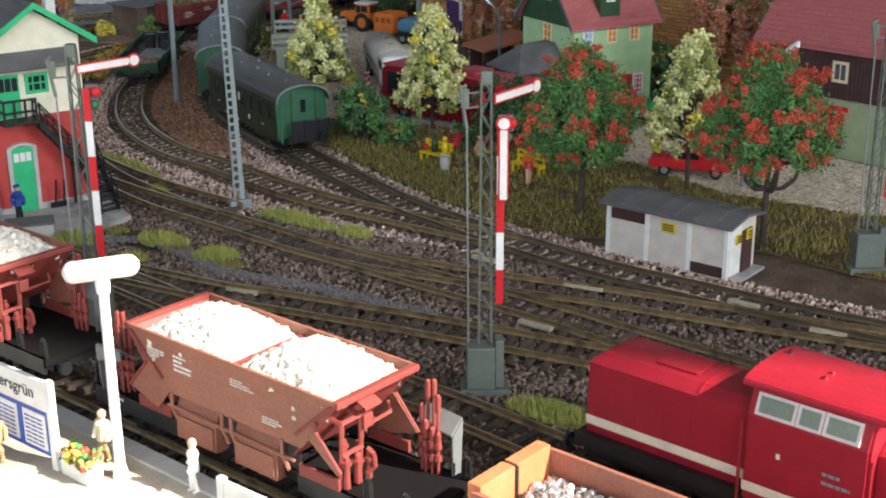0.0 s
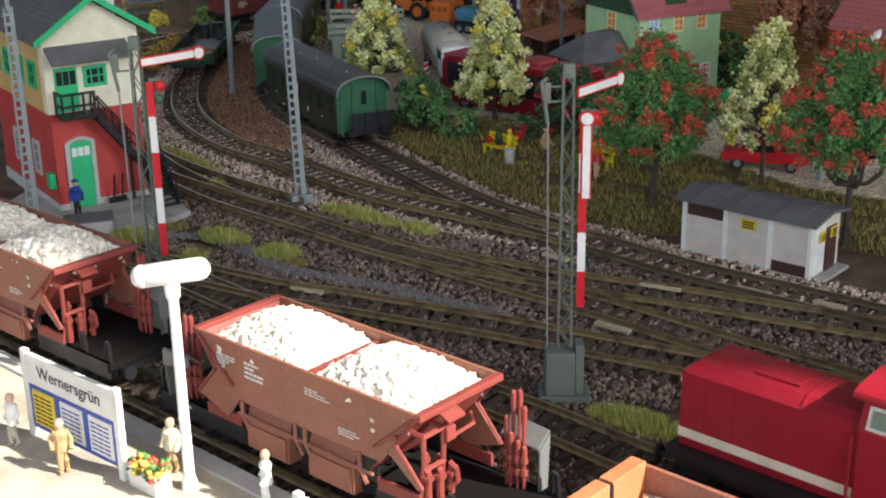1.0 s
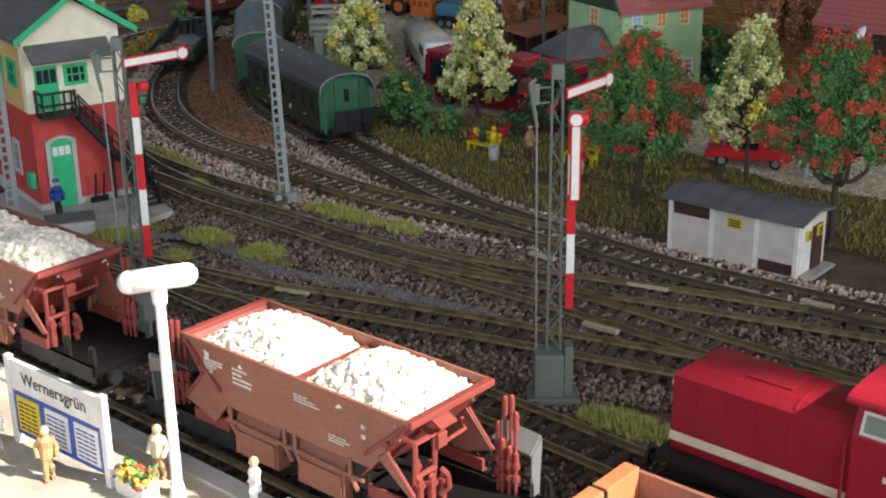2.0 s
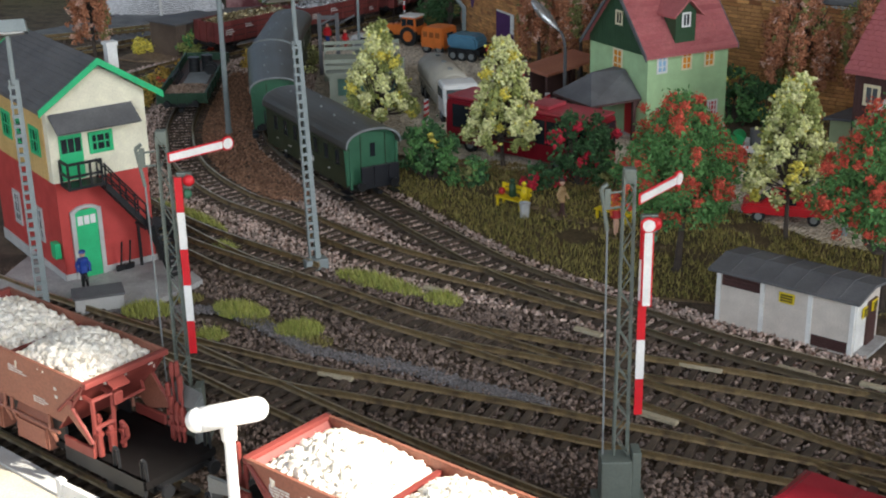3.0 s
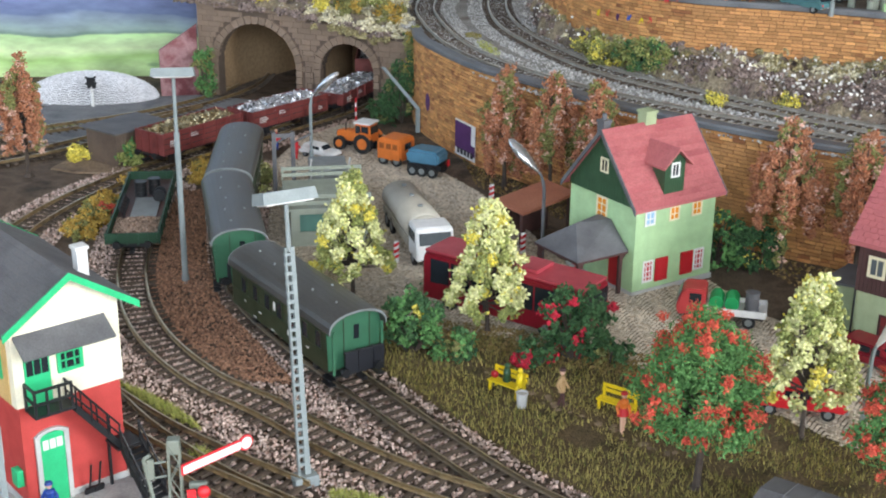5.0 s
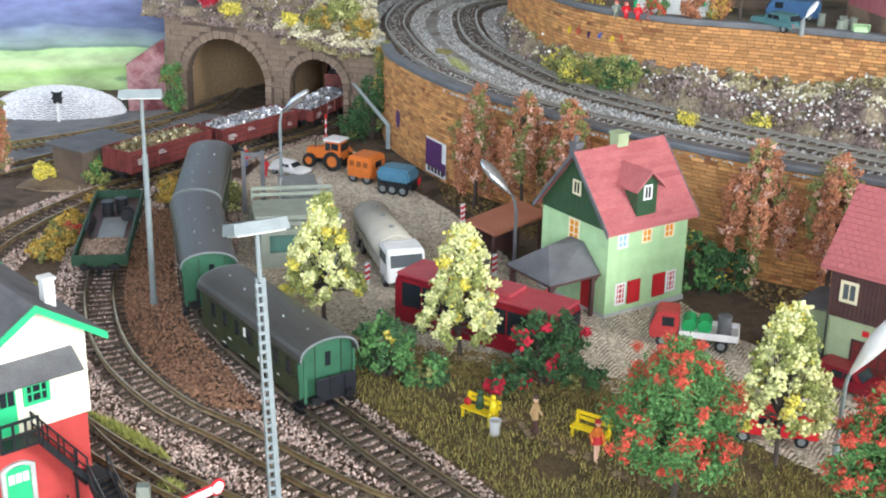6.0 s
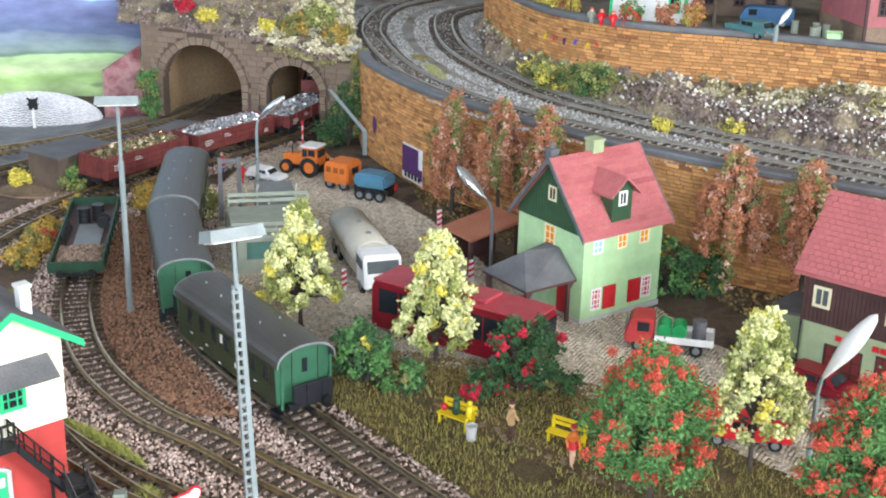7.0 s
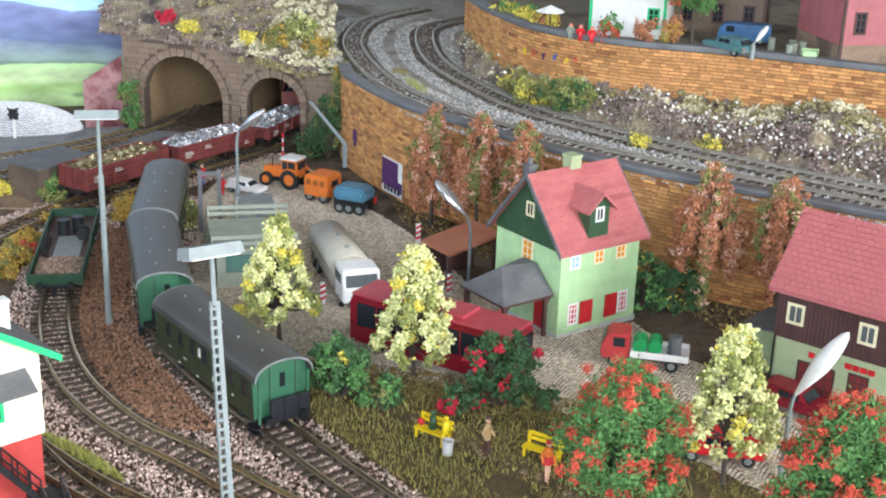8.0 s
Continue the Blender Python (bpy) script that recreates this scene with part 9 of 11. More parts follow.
def figurine(m, coat, legs, label, h=0.0195, hat=None, group="figurines", stride=0.0006, skirt=False):
    """A small painted plastic doll, one plain shape."""
    bm = bmesh.new()

    def coloured(mi, first):
        bm.faces.ensure_lookup_table()
        for f in bm.faces[first:]:
            f.material_index = mi

    def limb(pts, radii):
        """One closed shell along a bent line."""
        loops = []
        for k, (p, r) in enumerate(zip(pts, radii)):
            d = (Vector(pts[min(k + 1, len(pts) - 1)]) - Vector(pts[max(k - 1, 0)])).normalized()
            q = d.to_track_quat("Z", "X").to_matrix()
            loops.append([bm.verts.new(Vector(p) + q @ Vector((r * math.cos(a), r * math.sin(a), 0))) for a in np.linspace(0, 2 * math.pi, 8)[:-1]])
        for lo, hi in zip(loops, loops[1:]):
            for k in range(7):
                bm.faces.new((lo[k], lo[(k + 1) % 7], hi[(k + 1) % 7], hi[k]))
        bm.faces.new(loops[0][::-1])
        bm.faces.new(loops[-1])

    for side in (-1, 1):
        n = len(bm.faces)
        foot, knee = side * stride, -0.0006 + side * stride * 0.3
        limb([(side * 0.0006, 0, h * 0.52), (side * 0.0009, knee, h * 0.25), (side * 0.0010, foot, 0.0009), (side * 0.0011, foot - 0.0016, 0.0005)], (0.0013, 0.0010, 0.0008, 0.0005))
        coloured(1, n)
        n = len(bm.faces)
        limb([(side * 0.0012, 0, h * 0.775), (side * 0.0030, -side * stride * 0.4 + 0.0005, h * 0.61), (side * 0.0028, -0.0018 - side * stride * 0.6, h * 0.47)], (0.0012, 0.0009, 0.0007))
        coloured(0, n)
    n = len(bm.faces)
    rings = [(h * 0.42, 0.0031 if skirt else 0.0023), (h * 0.60, 0.0018), (h * 0.74, 0.0024), (h * 0.79, 0.0016), (h * 0.82, 0.0007), (h * 0.88, 0.0007)]
    loops = [[bm.verts.new((r * math.cos(a) * 1.1, r * math.sin(a) * 0.85, z)) for a in np.linspace(0, 2 * math.pi, 10)[:-1]] for z, r in rings]
    for lo, hi in zip(loops, loops[1:]):
        for k in range(9):
            bm.faces.new((lo[k], lo[(k + 1) % 9], hi[(k + 1) % 9], hi[k]))
    bm.faces.new(loops[0][::-1])
    bm.faces.new(loops[-1])
    coloured(0, n)
    if skirt:
        for f in bm.faces[n:n + 9]:
            f.material_index = 3
    n = len(bm.faces)
    ball(bm, (0, 0, h * 0.91), 0.0015, (1, 1, 1.15), 2)
    coloured(2, n)
    if hat:
        rod(bm, (0, 0, h * 0.945), (0, 0, h * 1.0), 0.0019, 0.0014, 9, 3)
    ob = part("figurine", bm, [coat, legs, P["skin"], hat or coat])
    ob.matrix_basis = m
    return tagged(ob, label, "figurine", group)


figurine(pose(-0.2150, 0.5850, 0.003, 0, 0, 20), P["uniform"], P["black"], "painted railwayman figurine in blue uniform and cap", 0.019, P["uniform"])
figurine(pose(0.0245, 0.6790, 0.0, 0, 0, 60), P["tan"], P["wood_dark"], "painted walking figurine in a tan coat and hat", 0.0225, P["wood_dark"], stride=0.0021)
figurine(pose(0.0505, 0.6515, 0.0, 0, 0, 10), P["orange"], P["skin"], "painted figurine in an orange top and red skirt", 0.0222, P["red"], stride=0.0016, skirt=True)
for x, y, coat, legs, t in ((-0.1115, 0.3185, "cream", "tan", 20), (-0.0795, 0.298, "white", "white", -30), (-0.1455, 0.3185, "tan", "tan", 60), (-0.1665, 0.3365, "white", "beige", 0), (-0.1785, 0.3365, "cream", "orange", 30)):
    qx, qy = to_platform(x, y)
    figurine(on_platform(qx, qy, t), P[coat], P[legs], "painted pale traveller figurine on the platform", 0.0185)
figurine(pose(-0.134, 1.155, 0.0, 0, 0, 10), P["signal_red"], P["uniform"], "painted worker figurine in a red jacket", 0.0185)
figurine(pose(-0.117, 1.128, 0.0, 0, 0, 60), P["signal_red"], P["red"], "painted worker figurine in red overalls", 0.0185)
fx, fy = to_platform(-0.1165, 0.3085)
planter = thing("flower_box", on_platform(fx, fy), "pale planter with red and yellow flowers on the platform", "planter")
bm = bmesh.new()
box(bm, -0.007, 0.007, -0.003, 0.003, 0, 0.0055, bevel=0.0005)
part("tub", bm, P["white"], planter)
fc = RNG.uniform(-1, 1, (26, 3)) * (0.0065, 0.0028, 0.0018) + (0, 0, 0.0075)
clusters("flower", fc[:10], 6, 0.0016, (0.0006, 0.0011), LEAF["red"], planter)
clusters("flower", fc[10:16], 6, 0.0016, (0.0006, 0.0011), LEAF["yellow"], planter)
clusters("foliage", fc[16:], 6, 0.0016, (0.0006, 0.0011), LEAF["green"], planter)


# ---- park furniture ----
def bench(x, y, turn):
    ob = thing("park_bench", pose(x, y, 0.0002, 0, 0, turn), "bright yellow wooden park bench", "bench", "park benches")
    for i in range(3):
        bm = bmesh.new()
        box(bm, -0.0105, 0.0105, -0.0030 + i * 0.0021, -0.0013 + i * 0.0021, 0.0052, 0.0060)
        part("seat_slat", bm, P["yellow"], ob)
    for i in range(2):
        bm = bmesh.new()
        box(bm, -0.0105, 0.0105, 0.0036 + i * 0.0005, 0.0042 + i * 0.0005, 0.0078 + i * 0.0026, 0.0097 + i * 0.0026)
        part("back_slat", bm, P["yellow"], ob)
    for sx2 in (-0.0090, 0.0090):
        bm = bmesh.new()
        box(bm, sx2 - 0.0007, sx2 + 0.0007, -0.0028, -0.0016, 0, 0.0052)
        box(bm, sx2 - 0.0007, sx2 + 0.0007, 0.0026, 0.0036, 0, 0.0128)
        box(bm, sx2 - 0.0007, sx2 + 0.0007, -0.0016, 0.0026, 0.0040, 0.0050)
        part("leg", bm, P["yellow"], ob)
    return ob


bench(-0.0015, 0.697, -44)
bench(0.052, 0.672, -40)
for x, y, key, lab in ((-0.007, 0.703, "red", "red shopping bag on the yellow bench"), (0.0045, 0.690, "yellow", "yellow-clad seated figurine on the bench")):
    bm = bmesh.new()
    ball(bm, (0, 0, 0.0022), 0.0022, (1, 0.8, 1))
    if key == "yellow":
        rod(bm, (0, 0, 0.002), (0, 0, 0.0085), 0.0024, 0.0016, 9)
        ball(bm, (0, 0, 0.0102), 0.0015)
        rod(bm, (0, -0.001, 0.0018), (0.001, -0.0045, 0.0018), 0.0010, n=7)
        rod(bm, (0.001, -0.0045, 0.0018), (0.001, -0.0048, -0.0045), 0.0008, n=7)
    ob = part("figurine" if key == "yellow" else "bag", bm, P[key], smooth=True)
    ob.matrix_basis = pose(x, y, 0.0063, 0, 0, -44)
    tagged(ob, lab, "figurine" if key == "yellow" else "bag")
bm = bmesh.new()
rod(bm, (0, 0, 0.0022), (0, 0, 0.0085), 0.0023, 0.0017, 9)
ball(bm, (0, 0, 0.0102), 0.0015)
ball(bm, (0, 0, 0.0022), 0.0024, (1, 0.9, 0.8))
ob = part("figurine", bm, P["dark_green"], smooth=True)
ob.matrix_basis = pose(-0.0015, 0.6965, 0.0063)
tagged(ob, "dark green seated figurine on the bench", "figurine")
bin_ob = thing("litter_bin", pose(0.0042, 0.6805, 0.0), "pale grey tapered litter bin beside the bench", "bin")
bm = bmesh.new()
rod(bm, (0, 0, 0), (0, 0, 0.0085), 0.0024, 0.0031, 16, caps=False)
rod(bm, (0, 0, 0.0008), (0, 0, 0.0080), 0.0020, 0.0026, 16)
part("bucket", bm, P["stone_trim"], bin_ob)
bm = bmesh.new()
for i in range(20):
    a, b = 2 * math.pi * i / 20, 2 * math.pi * (i + 1) / 20
    rod(bm, (0.0031 * math.cos(a), 0.0031 * math.sin(a), 0.0085), (0.0031 * math.cos(b), 0.0031 * math.sin(b), 0.0085), 0.0003, n=5)
part("rim", bm, P["stone_trim"], bin_ob)
for x, y in ((-0.0485, 0.889), (0.029, 1.004), (0.037, 0.899)):
    ob = thing("marker_post", pose(x, y, 0, 0, 0, 20), "red and white striped warning post", "post", "warning posts")
    bm = bmesh.new()
    box(bm, -0.0016, 0.0016, -0.0008, 0.0008, 0, 0.0155)
    part("post", bm, P["white"], ob)
    for i in range(3):
        bm = bmesh.new()
        prism(bm, [(-0.0017, -0.0009, 0.003 + i * 0.0042), (0.0017, -0.0009, 0.0045 + i * 0.0042), (0.0017, -0.0009, 0.0065 + i * 0.0042), (-0.0017, -0.0009, 0.005 + i * 0.0042)], (0, 0.0018, 0))
        part("stripe", bm, P["signal_red"], ob)


# ---- road vehicles ----
def wheels(ob, xs, half, r, rim=None, w=0.0022):
    for x in xs:
        for s in (-1, 1):
            bm = bmesh.new()
            rod(bm, (x, s * half, r), (x, s * (half - w), r), r, n=16)
            t = part("wheel", bm, P["tyre"], ob)
            bm = bmesh.new()
            rod(bm, (x, s * half, r), (x, s * (half + 0.0003), r), r * 0.55, n=12)
            part("rim", bm, rim or P["grey_steel"], t)


def profile_body(ob, name, pts, half, mat, bevel=0.0006, label=""):
    """A side outline (x, z) pushed across the width, its edges rounded."""
    bm = bmesh.new()
    prism(bm, [(x, -half, z) for x, z in pts], (0, 2 * half, 0))
    bmesh.ops.bevel(bm, geom=bm.edges[:], offset=bevel, segments=2, affect="EDGES")
    return part(name, bm, mat, ob, label)


def glazing(ob, boxes, mat=None, name="window"):
    for b in boxes:
        bm = bmesh.new()
        box(bm, *b)
        part(name, bm, mat or P["glass"], ob)


def bus():
    ob = thing("bus", pose(0.0155, 0.7955, 0.0004, 0, 0, -41), "maroon city bus, body darkened for shadow, with pinkish red roof", "bus")
    L, W = 0.112, 0.0145
    # body red is maroon plus the shadow over it, both in one colour
    body = profile_body(ob, "body", [(-L / 2, 0.004), (L / 2, 0.004), (L / 2, 0.030), (L / 2 - 0.002, 0.0335), (-L / 2 + 0.002, 0.0335), (-L / 2, 0.030)], W, P["bus_red"], 0.0010)
    bm = bmesh.new()
    box(bm, -L / 2 + 0.001, L / 2 - 0.001, -W + 0.0008, W - 0.0008, 0.0336, 0.0352, bevel=0.0006)
    roof = part("roof", bm, P["bus_roof"], ob, "pinkish red roof")
    for x0, x1 in ((-0.030, -0.004), (0.006, 0.022)):
        bm = bmesh.new()
        box(bm, x0, x1, -0.0095, 0.0095, 0.0353, 0.0378, bevel=0.0007)
        part("roof_unit", bm, P["bus_roof"], roof)
    for s in (-1, 1):
        for i in range(7):
            x = -L / 2 + 0.006 + i * 0.0148
            bm = bmesh.new()
            box(bm, x, x + 0.0135, min(s * W, s * (W + 0.0003)), max(s * W, s * (W + 0.0003)), 0.0150, 0.0302)
            part("side_window", bm, P["glass"], body)
        for x in (-L / 2 + 0.012, 0.006, L / 2 - 0.022):
            bm = bmesh.new()
            box(bm, x, x + 0.010, min(s * W, s * (W + 0.0004)), max(s * W, s * (W + 0.0004)), 0.0055, 0.0155)
            part("lower_panel", bm, P["bus_red"], body)
    for s in (-1, 1):
        bm = bmesh.new()
        box(bm, min(s * L / 2, s * (L / 2 + 0.0003)), max(s * L / 2, s * (L / 2 + 0.0003)), -W + 0.002, W - 0.002, 0.0150, 0.0300)
        part("windscreen", bm, P["glass"], body)
    wheels(ob, (-0.036, 0.032), W - 0.0001, 0.0055)


bus()


def tanker():
    ob = thing("tank_lorry", pose(-0.0320, 0.9190, 0.0004, 0, 0, -80), "beige tank lorry with a white cab", "lorry")
    bm = bmesh.new()
    prof = [(0.0134 * math.cos(t), 0.0200 + 0.0105 * math.sin(t)) for t in np.linspace(0, 2 * math.pi, 20, endpoint=False)]
    prism(bm, [(-0.055, y, z) for y, z in prof], (0.076, 0, 0))
    bmesh.ops.bevel(bm, geom=[e for e in bm.edges if abs(e.verts[0].co.x - e.verts[1].co.x) < 1e-6], offset=0.0022, segments=3, affect="EDGES")
    tank = part("tank", bm, P["beige"], ob, smooth=True)
    bm = bmesh.new()
    box(bm, -0.050, 0.016, -0.0022, 0.0022, 0.0288, 0.0302, bevel=0.0003)
    part("walkway", bm, P["beige"], tank)
    for x in (-0.040, -0.018, 0.006):
        bm = bmesh.new()
        rod(bm, (x, 0, 0.0302), (x, 0, 0.0316), 0.0018, n=10)
        part("hatch", bm, P["grey_steel"], tank)
    bm = bmesh.new()
    box(bm, -0.054, 0.045, -0.0085, 0.0085, 0.0055, 0.0098)
    part("chassis", bm, P["black"], ob)
    for s in (-1, 1):
        bm = bmesh.new()
        box(bm, -0.054, 0.018, min(s * 0.0098, s * 0.0122), max(s * 0.0098, s * 0.0122), 0.0078, 0.0140, bevel=0.0005)
        part("side_skirt", bm, P["beige"], ob)
    cab = profile_body(ob, "cab", [(0.0235, 0.006), (0.045, 0.006), (0.0455, 0.0165), (0.0435, 0.0265), (0.0418, 0.0280), (0.0235, 0.0280)], 0.0125, P["lamp_white"], 0.0010, "white driver's cab")
    for s in (-1, 1):
        for x0, x1 in ((0.0250, 0.0283), (0.0292, 0.0325), (0.0334, 0.0367), (0.0376, 0.0405)):
            bm = bmesh.new()
            box(bm, x0, x1, min(s * 0.0125, s * 0.0128), max(s * 0.0125, s * 0.0128), 0.0180, 0.0245)
            part("side_window", bm, P["glass_pale"], cab)
    bm = bmesh.new()
    prism(bm, [(0.0456, -0.0105, 0.0172), (0.0456, 0.0105, 0.0172), (0.0441, 0.0105, 0.0250), (0.0441, -0.0105, 0.0250)], (0.0003, 0, 0))
    part("windscreen", bm, P["glass_pale"], cab)
    bm = bmesh.new()
    for i in range(4):
        box(bm, 0.0455, 0.0459, -0.006, 0.006, 0.0085 + i * 0.0016, 0.0094 + i * 0.0016)
    part("grille", bm, P["slate"], cab)
    wheels(ob, (-0.042, -0.028, 0.034), 0.0122, 0.0058)


tanker()


def box_truck():
    ob = thing("box_lorry", pose(-0.0360, 1.113, 0.0004, 0, 0, -36) @ Matrix.Scale(0.88, 4), "orange lorry cab unit", "lorry")
    body = profile_body(ob, "body", [(-0.013, 0.005), (0.013, 0.005), (0.013, 0.0235), (0.0105, 0.0255), (-0.0105, 0.0255), (-0.013, 0.0225)], 0.0125, P["orange"], 0.0012)
    glazing(body, [(-0.0135, -0.0128, -0.010, 0.010, 0.0150, 0.0215)], name="windscreen")
    for s in (-1, 1):
        for x0 in (-0.0100, -0.0025, 0.0045):
            glazing(body, [(x0, x0 + 0.0048, min(s * 0.0125, s * 0.0128), max(s * 0.0125, s * 0.0128), 0.0160, 0.0210)], P["glass_amber"], name="side_window")
    glazing(body, [(0.0128, 0.0134, -0.005, 0.005, 0.0150, 0.0205)], name="rear_window")
    wheels(ob, (-0.007, 0.008), 0.0120, 0.0052)


box_truck()


def tank_trailer():
    ob = thing("tank_trailer", pose(-0.0130, 1.0805, 0.0004, 0, 0, -30) @ Matrix.Scale(0.82, 4), "faded blue tank trailer on black twin wheels", "trailer")
    profile_body(ob, "tank", [(-0.0165, 0.0130), (0.0165, 0.0130), (0.0180, 0.0175), (0.0165, 0.0245), (0.012, 0.0265), (-0.014, 0.0265), (-0.0175, 0.0240), (-0.0180, 0.0175)], 0.0122, P["truck_blue"], 0.0024)
    bm = bmesh.new()
    box(bm, -0.017, 0.019, -0.0095, 0.0095, 0.0075, 0.0128)
    part("chassis", bm, P["black"], ob)
    wheels(ob, (-0.0105, -0.0005, 0.0105), 0.0118, 0.0056)
    bm = bmesh.new()
    box(bm, 0.0192, 0.0200, 0.004, 0.0095, 0.0090, 0.0150)
    part("warning_plate", bm, P["signal_red"], ob, "red and white warning plate")


tank_trailer()


def tractor():
    ob = thing("tractor", pose(-0.0625, 1.150, 0.0004, 0, 0, 148) @ Matrix.Scale(0.97, 4), "orange farm tractor with white cab roof", "tractor")
    profile_body(ob, "bonnet", [(0.003, 0.008), (0.0225, 0.0075), (0.0232, 0.0150), (0.0215, 0.0165), (0.003, 0.0180)], 0.0042, P["orange"], 0.0008)
    cab = profile_body(ob, "cab", [(-0.0125, 0.009), (0.0035, 0.009), (0.0040, 0.0175), (0.0022, 0.0250), (-0.0112, 0.0250), (-0.0125, 0.0175)], 0.0078, P["orange"], 0.0007)
    bm = bmesh.new()
    box(bm, -0.0128, 0.0038, -0.0085, 0.0085, 0.0252, 0.0268, bevel=0.0006)
    part("cab_roof", bm, P["lamp_white"], cab, "white cab roof")
    for s in (-1, 1):
        glazing(cab, [(-0.0108, -0.0040, min(s * 0.0078, s * 0.0081), max(s * 0.0078, s * 0.0081), 0.0170, 0.0238), (-0.0032, 0.0018, min(s * 0.0078, s * 0.0081), max(s * 0.0078, s * 0.0081), 0.0170, 0.0238)], name="side_window")
    glazing(cab, [(-0.0130, -0.0124, -0.006, 0.006, 0.0172, 0.0236)], name="rear_window")
    wheels(ob, (-0.0065,), 0.0112, 0.0088, P["orange"], 0.0040)
    wheels(ob, (0.0175,), 0.0095, 0.0062, P["orange"], 0.0030)
    for s in (-1, 1):
        bm = bmesh.new()
        prism(bm, [(-0.0065 + 0.0098 * math.cos(t), s * 0.0075, 0.0088 + 0.0098 * math.sin(t)) for t in np.linspace(0.3, 2.6, 8)] + [(-0.0065 + 0.0090 * math.cos(t), s * 0.0075, 0.0088 + 0.0090 * math.sin(t)) for t in np.linspace(2.6, 0.3, 8)], (0, s * 0.004, 0))
        part("mudguard", bm, P["orange"], ob)
    bm = bmesh.new()
    box(bm, -0.010, 0.020, -0.003, 0.003, 0.0045, 0.0085)
    part("chassis", bm, P["black"], ob)
    bm = bmesh.new()
    tube(bm, [(0.014, 0.003, 0.0165), (0.014, 0.003, 0.0245)], 0.0005)
    part("exhaust", bm, P["black"], ob)


tractor()


def car(m, mat, label, wagon=False):
    ob = thing("car", m, label, "car", "parked cars")
    body = profile_body(ob, "body", [(-0.0235, 0.0045), (0.0235, 0.0045), (0.0238, 0.0085), (0.0215, 0.0100), (-0.0215, 0.0104), (-0.0238, 0.0085)], 0.0094, mat, 0.0011)
    roof = [(-0.0205, 0.0103), (0.0105, 0.0101), (0.0055, 0.0155), (-0.0175, 0.0155)] if wagon else [(-0.0150, 0.0103), (0.0105, 0.0101), (0.0050, 0.0155), (-0.0085, 0.0155)]
    cabin = profile_body(ob, "cabin", roof, 0.0082, mat, 0.0009)
    for s in (-1, 1):
        glazing(cabin, [(-0.0075, -0.0010, min(s * 0.0080, s * 0.0084), max(s * 0.0080, s * 0.0084), 0.0108, 0.0144), (-0.0002, 0.0048, min(s * 0.0080, s * 0.0084), max(s * 0.0080, s * 0.0084), 0.0108, 0.0144)], name="side_window")
    bm = bmesh.new()
    prism(bm, [(0.0101, -0.0068, 0.0108), (0.0101, 0.0068, 0.0108), (0.0062, 0.0066, 0.0149), (0.0062, -0.0066, 0.0149)], (0.0003, 0, 0.0002))
    part("windscreen", bm, P["glass"], cabin)
    x0, x1 = (-0.0203, -0.0180) if wagon else (-0.0146, -0.0092)
    bm = bmesh.new()
    prism(bm, [(x0, -0.0066, 0.0108), (x0, 0.0066, 0.0108), (x1, 0.0064, 0.0149), (x1, -0.0064, 0.0149)], (-0.0003, 0, 0.0002))
    part("rear_window", bm, P["glass"], cabin)
    for s in (-1, 1):
        bm = bmesh.new()
        box(bm, s * 0.0238 - 0.0005, s * 0.0238 + 0.0005, -0.0094, 0.0094, 0.0048, 0.0062, bevel=0.0002)
        part("bumper", bm, P["chrome"], body)
        for y in (-0.0072, 0.0072):
            bm = bmesh.new()
            ball(bm, (s * 0.0236, y, 0.0080), 0.0011, (0.5, 1, 1), 1)
            part("headlight" if s > 0 else "tail_light", bm, P["lamp_white"] if s > 0 else P["signal_red"], body)
    wheels(ob, (-0.0145, 0.0145), 0.0092, 0.0036)
    return ob


car(pose(0.1455, 0.6665, 0.0006, 0, 0, -18), P["signal_red"], "small bright red car parked on cobbles")
car(pose(-0.0975, 1.131, 0.0006, 0, 0, -38) @ Matrix.Scale(0.74, 4), P["lamp_white"], "white estate car parked in the yard", True)
car(pose(0.2065, 0.7130, 0.0006, 0, 0, -50), P["bus_red"], "maroon car parked before the house", True)


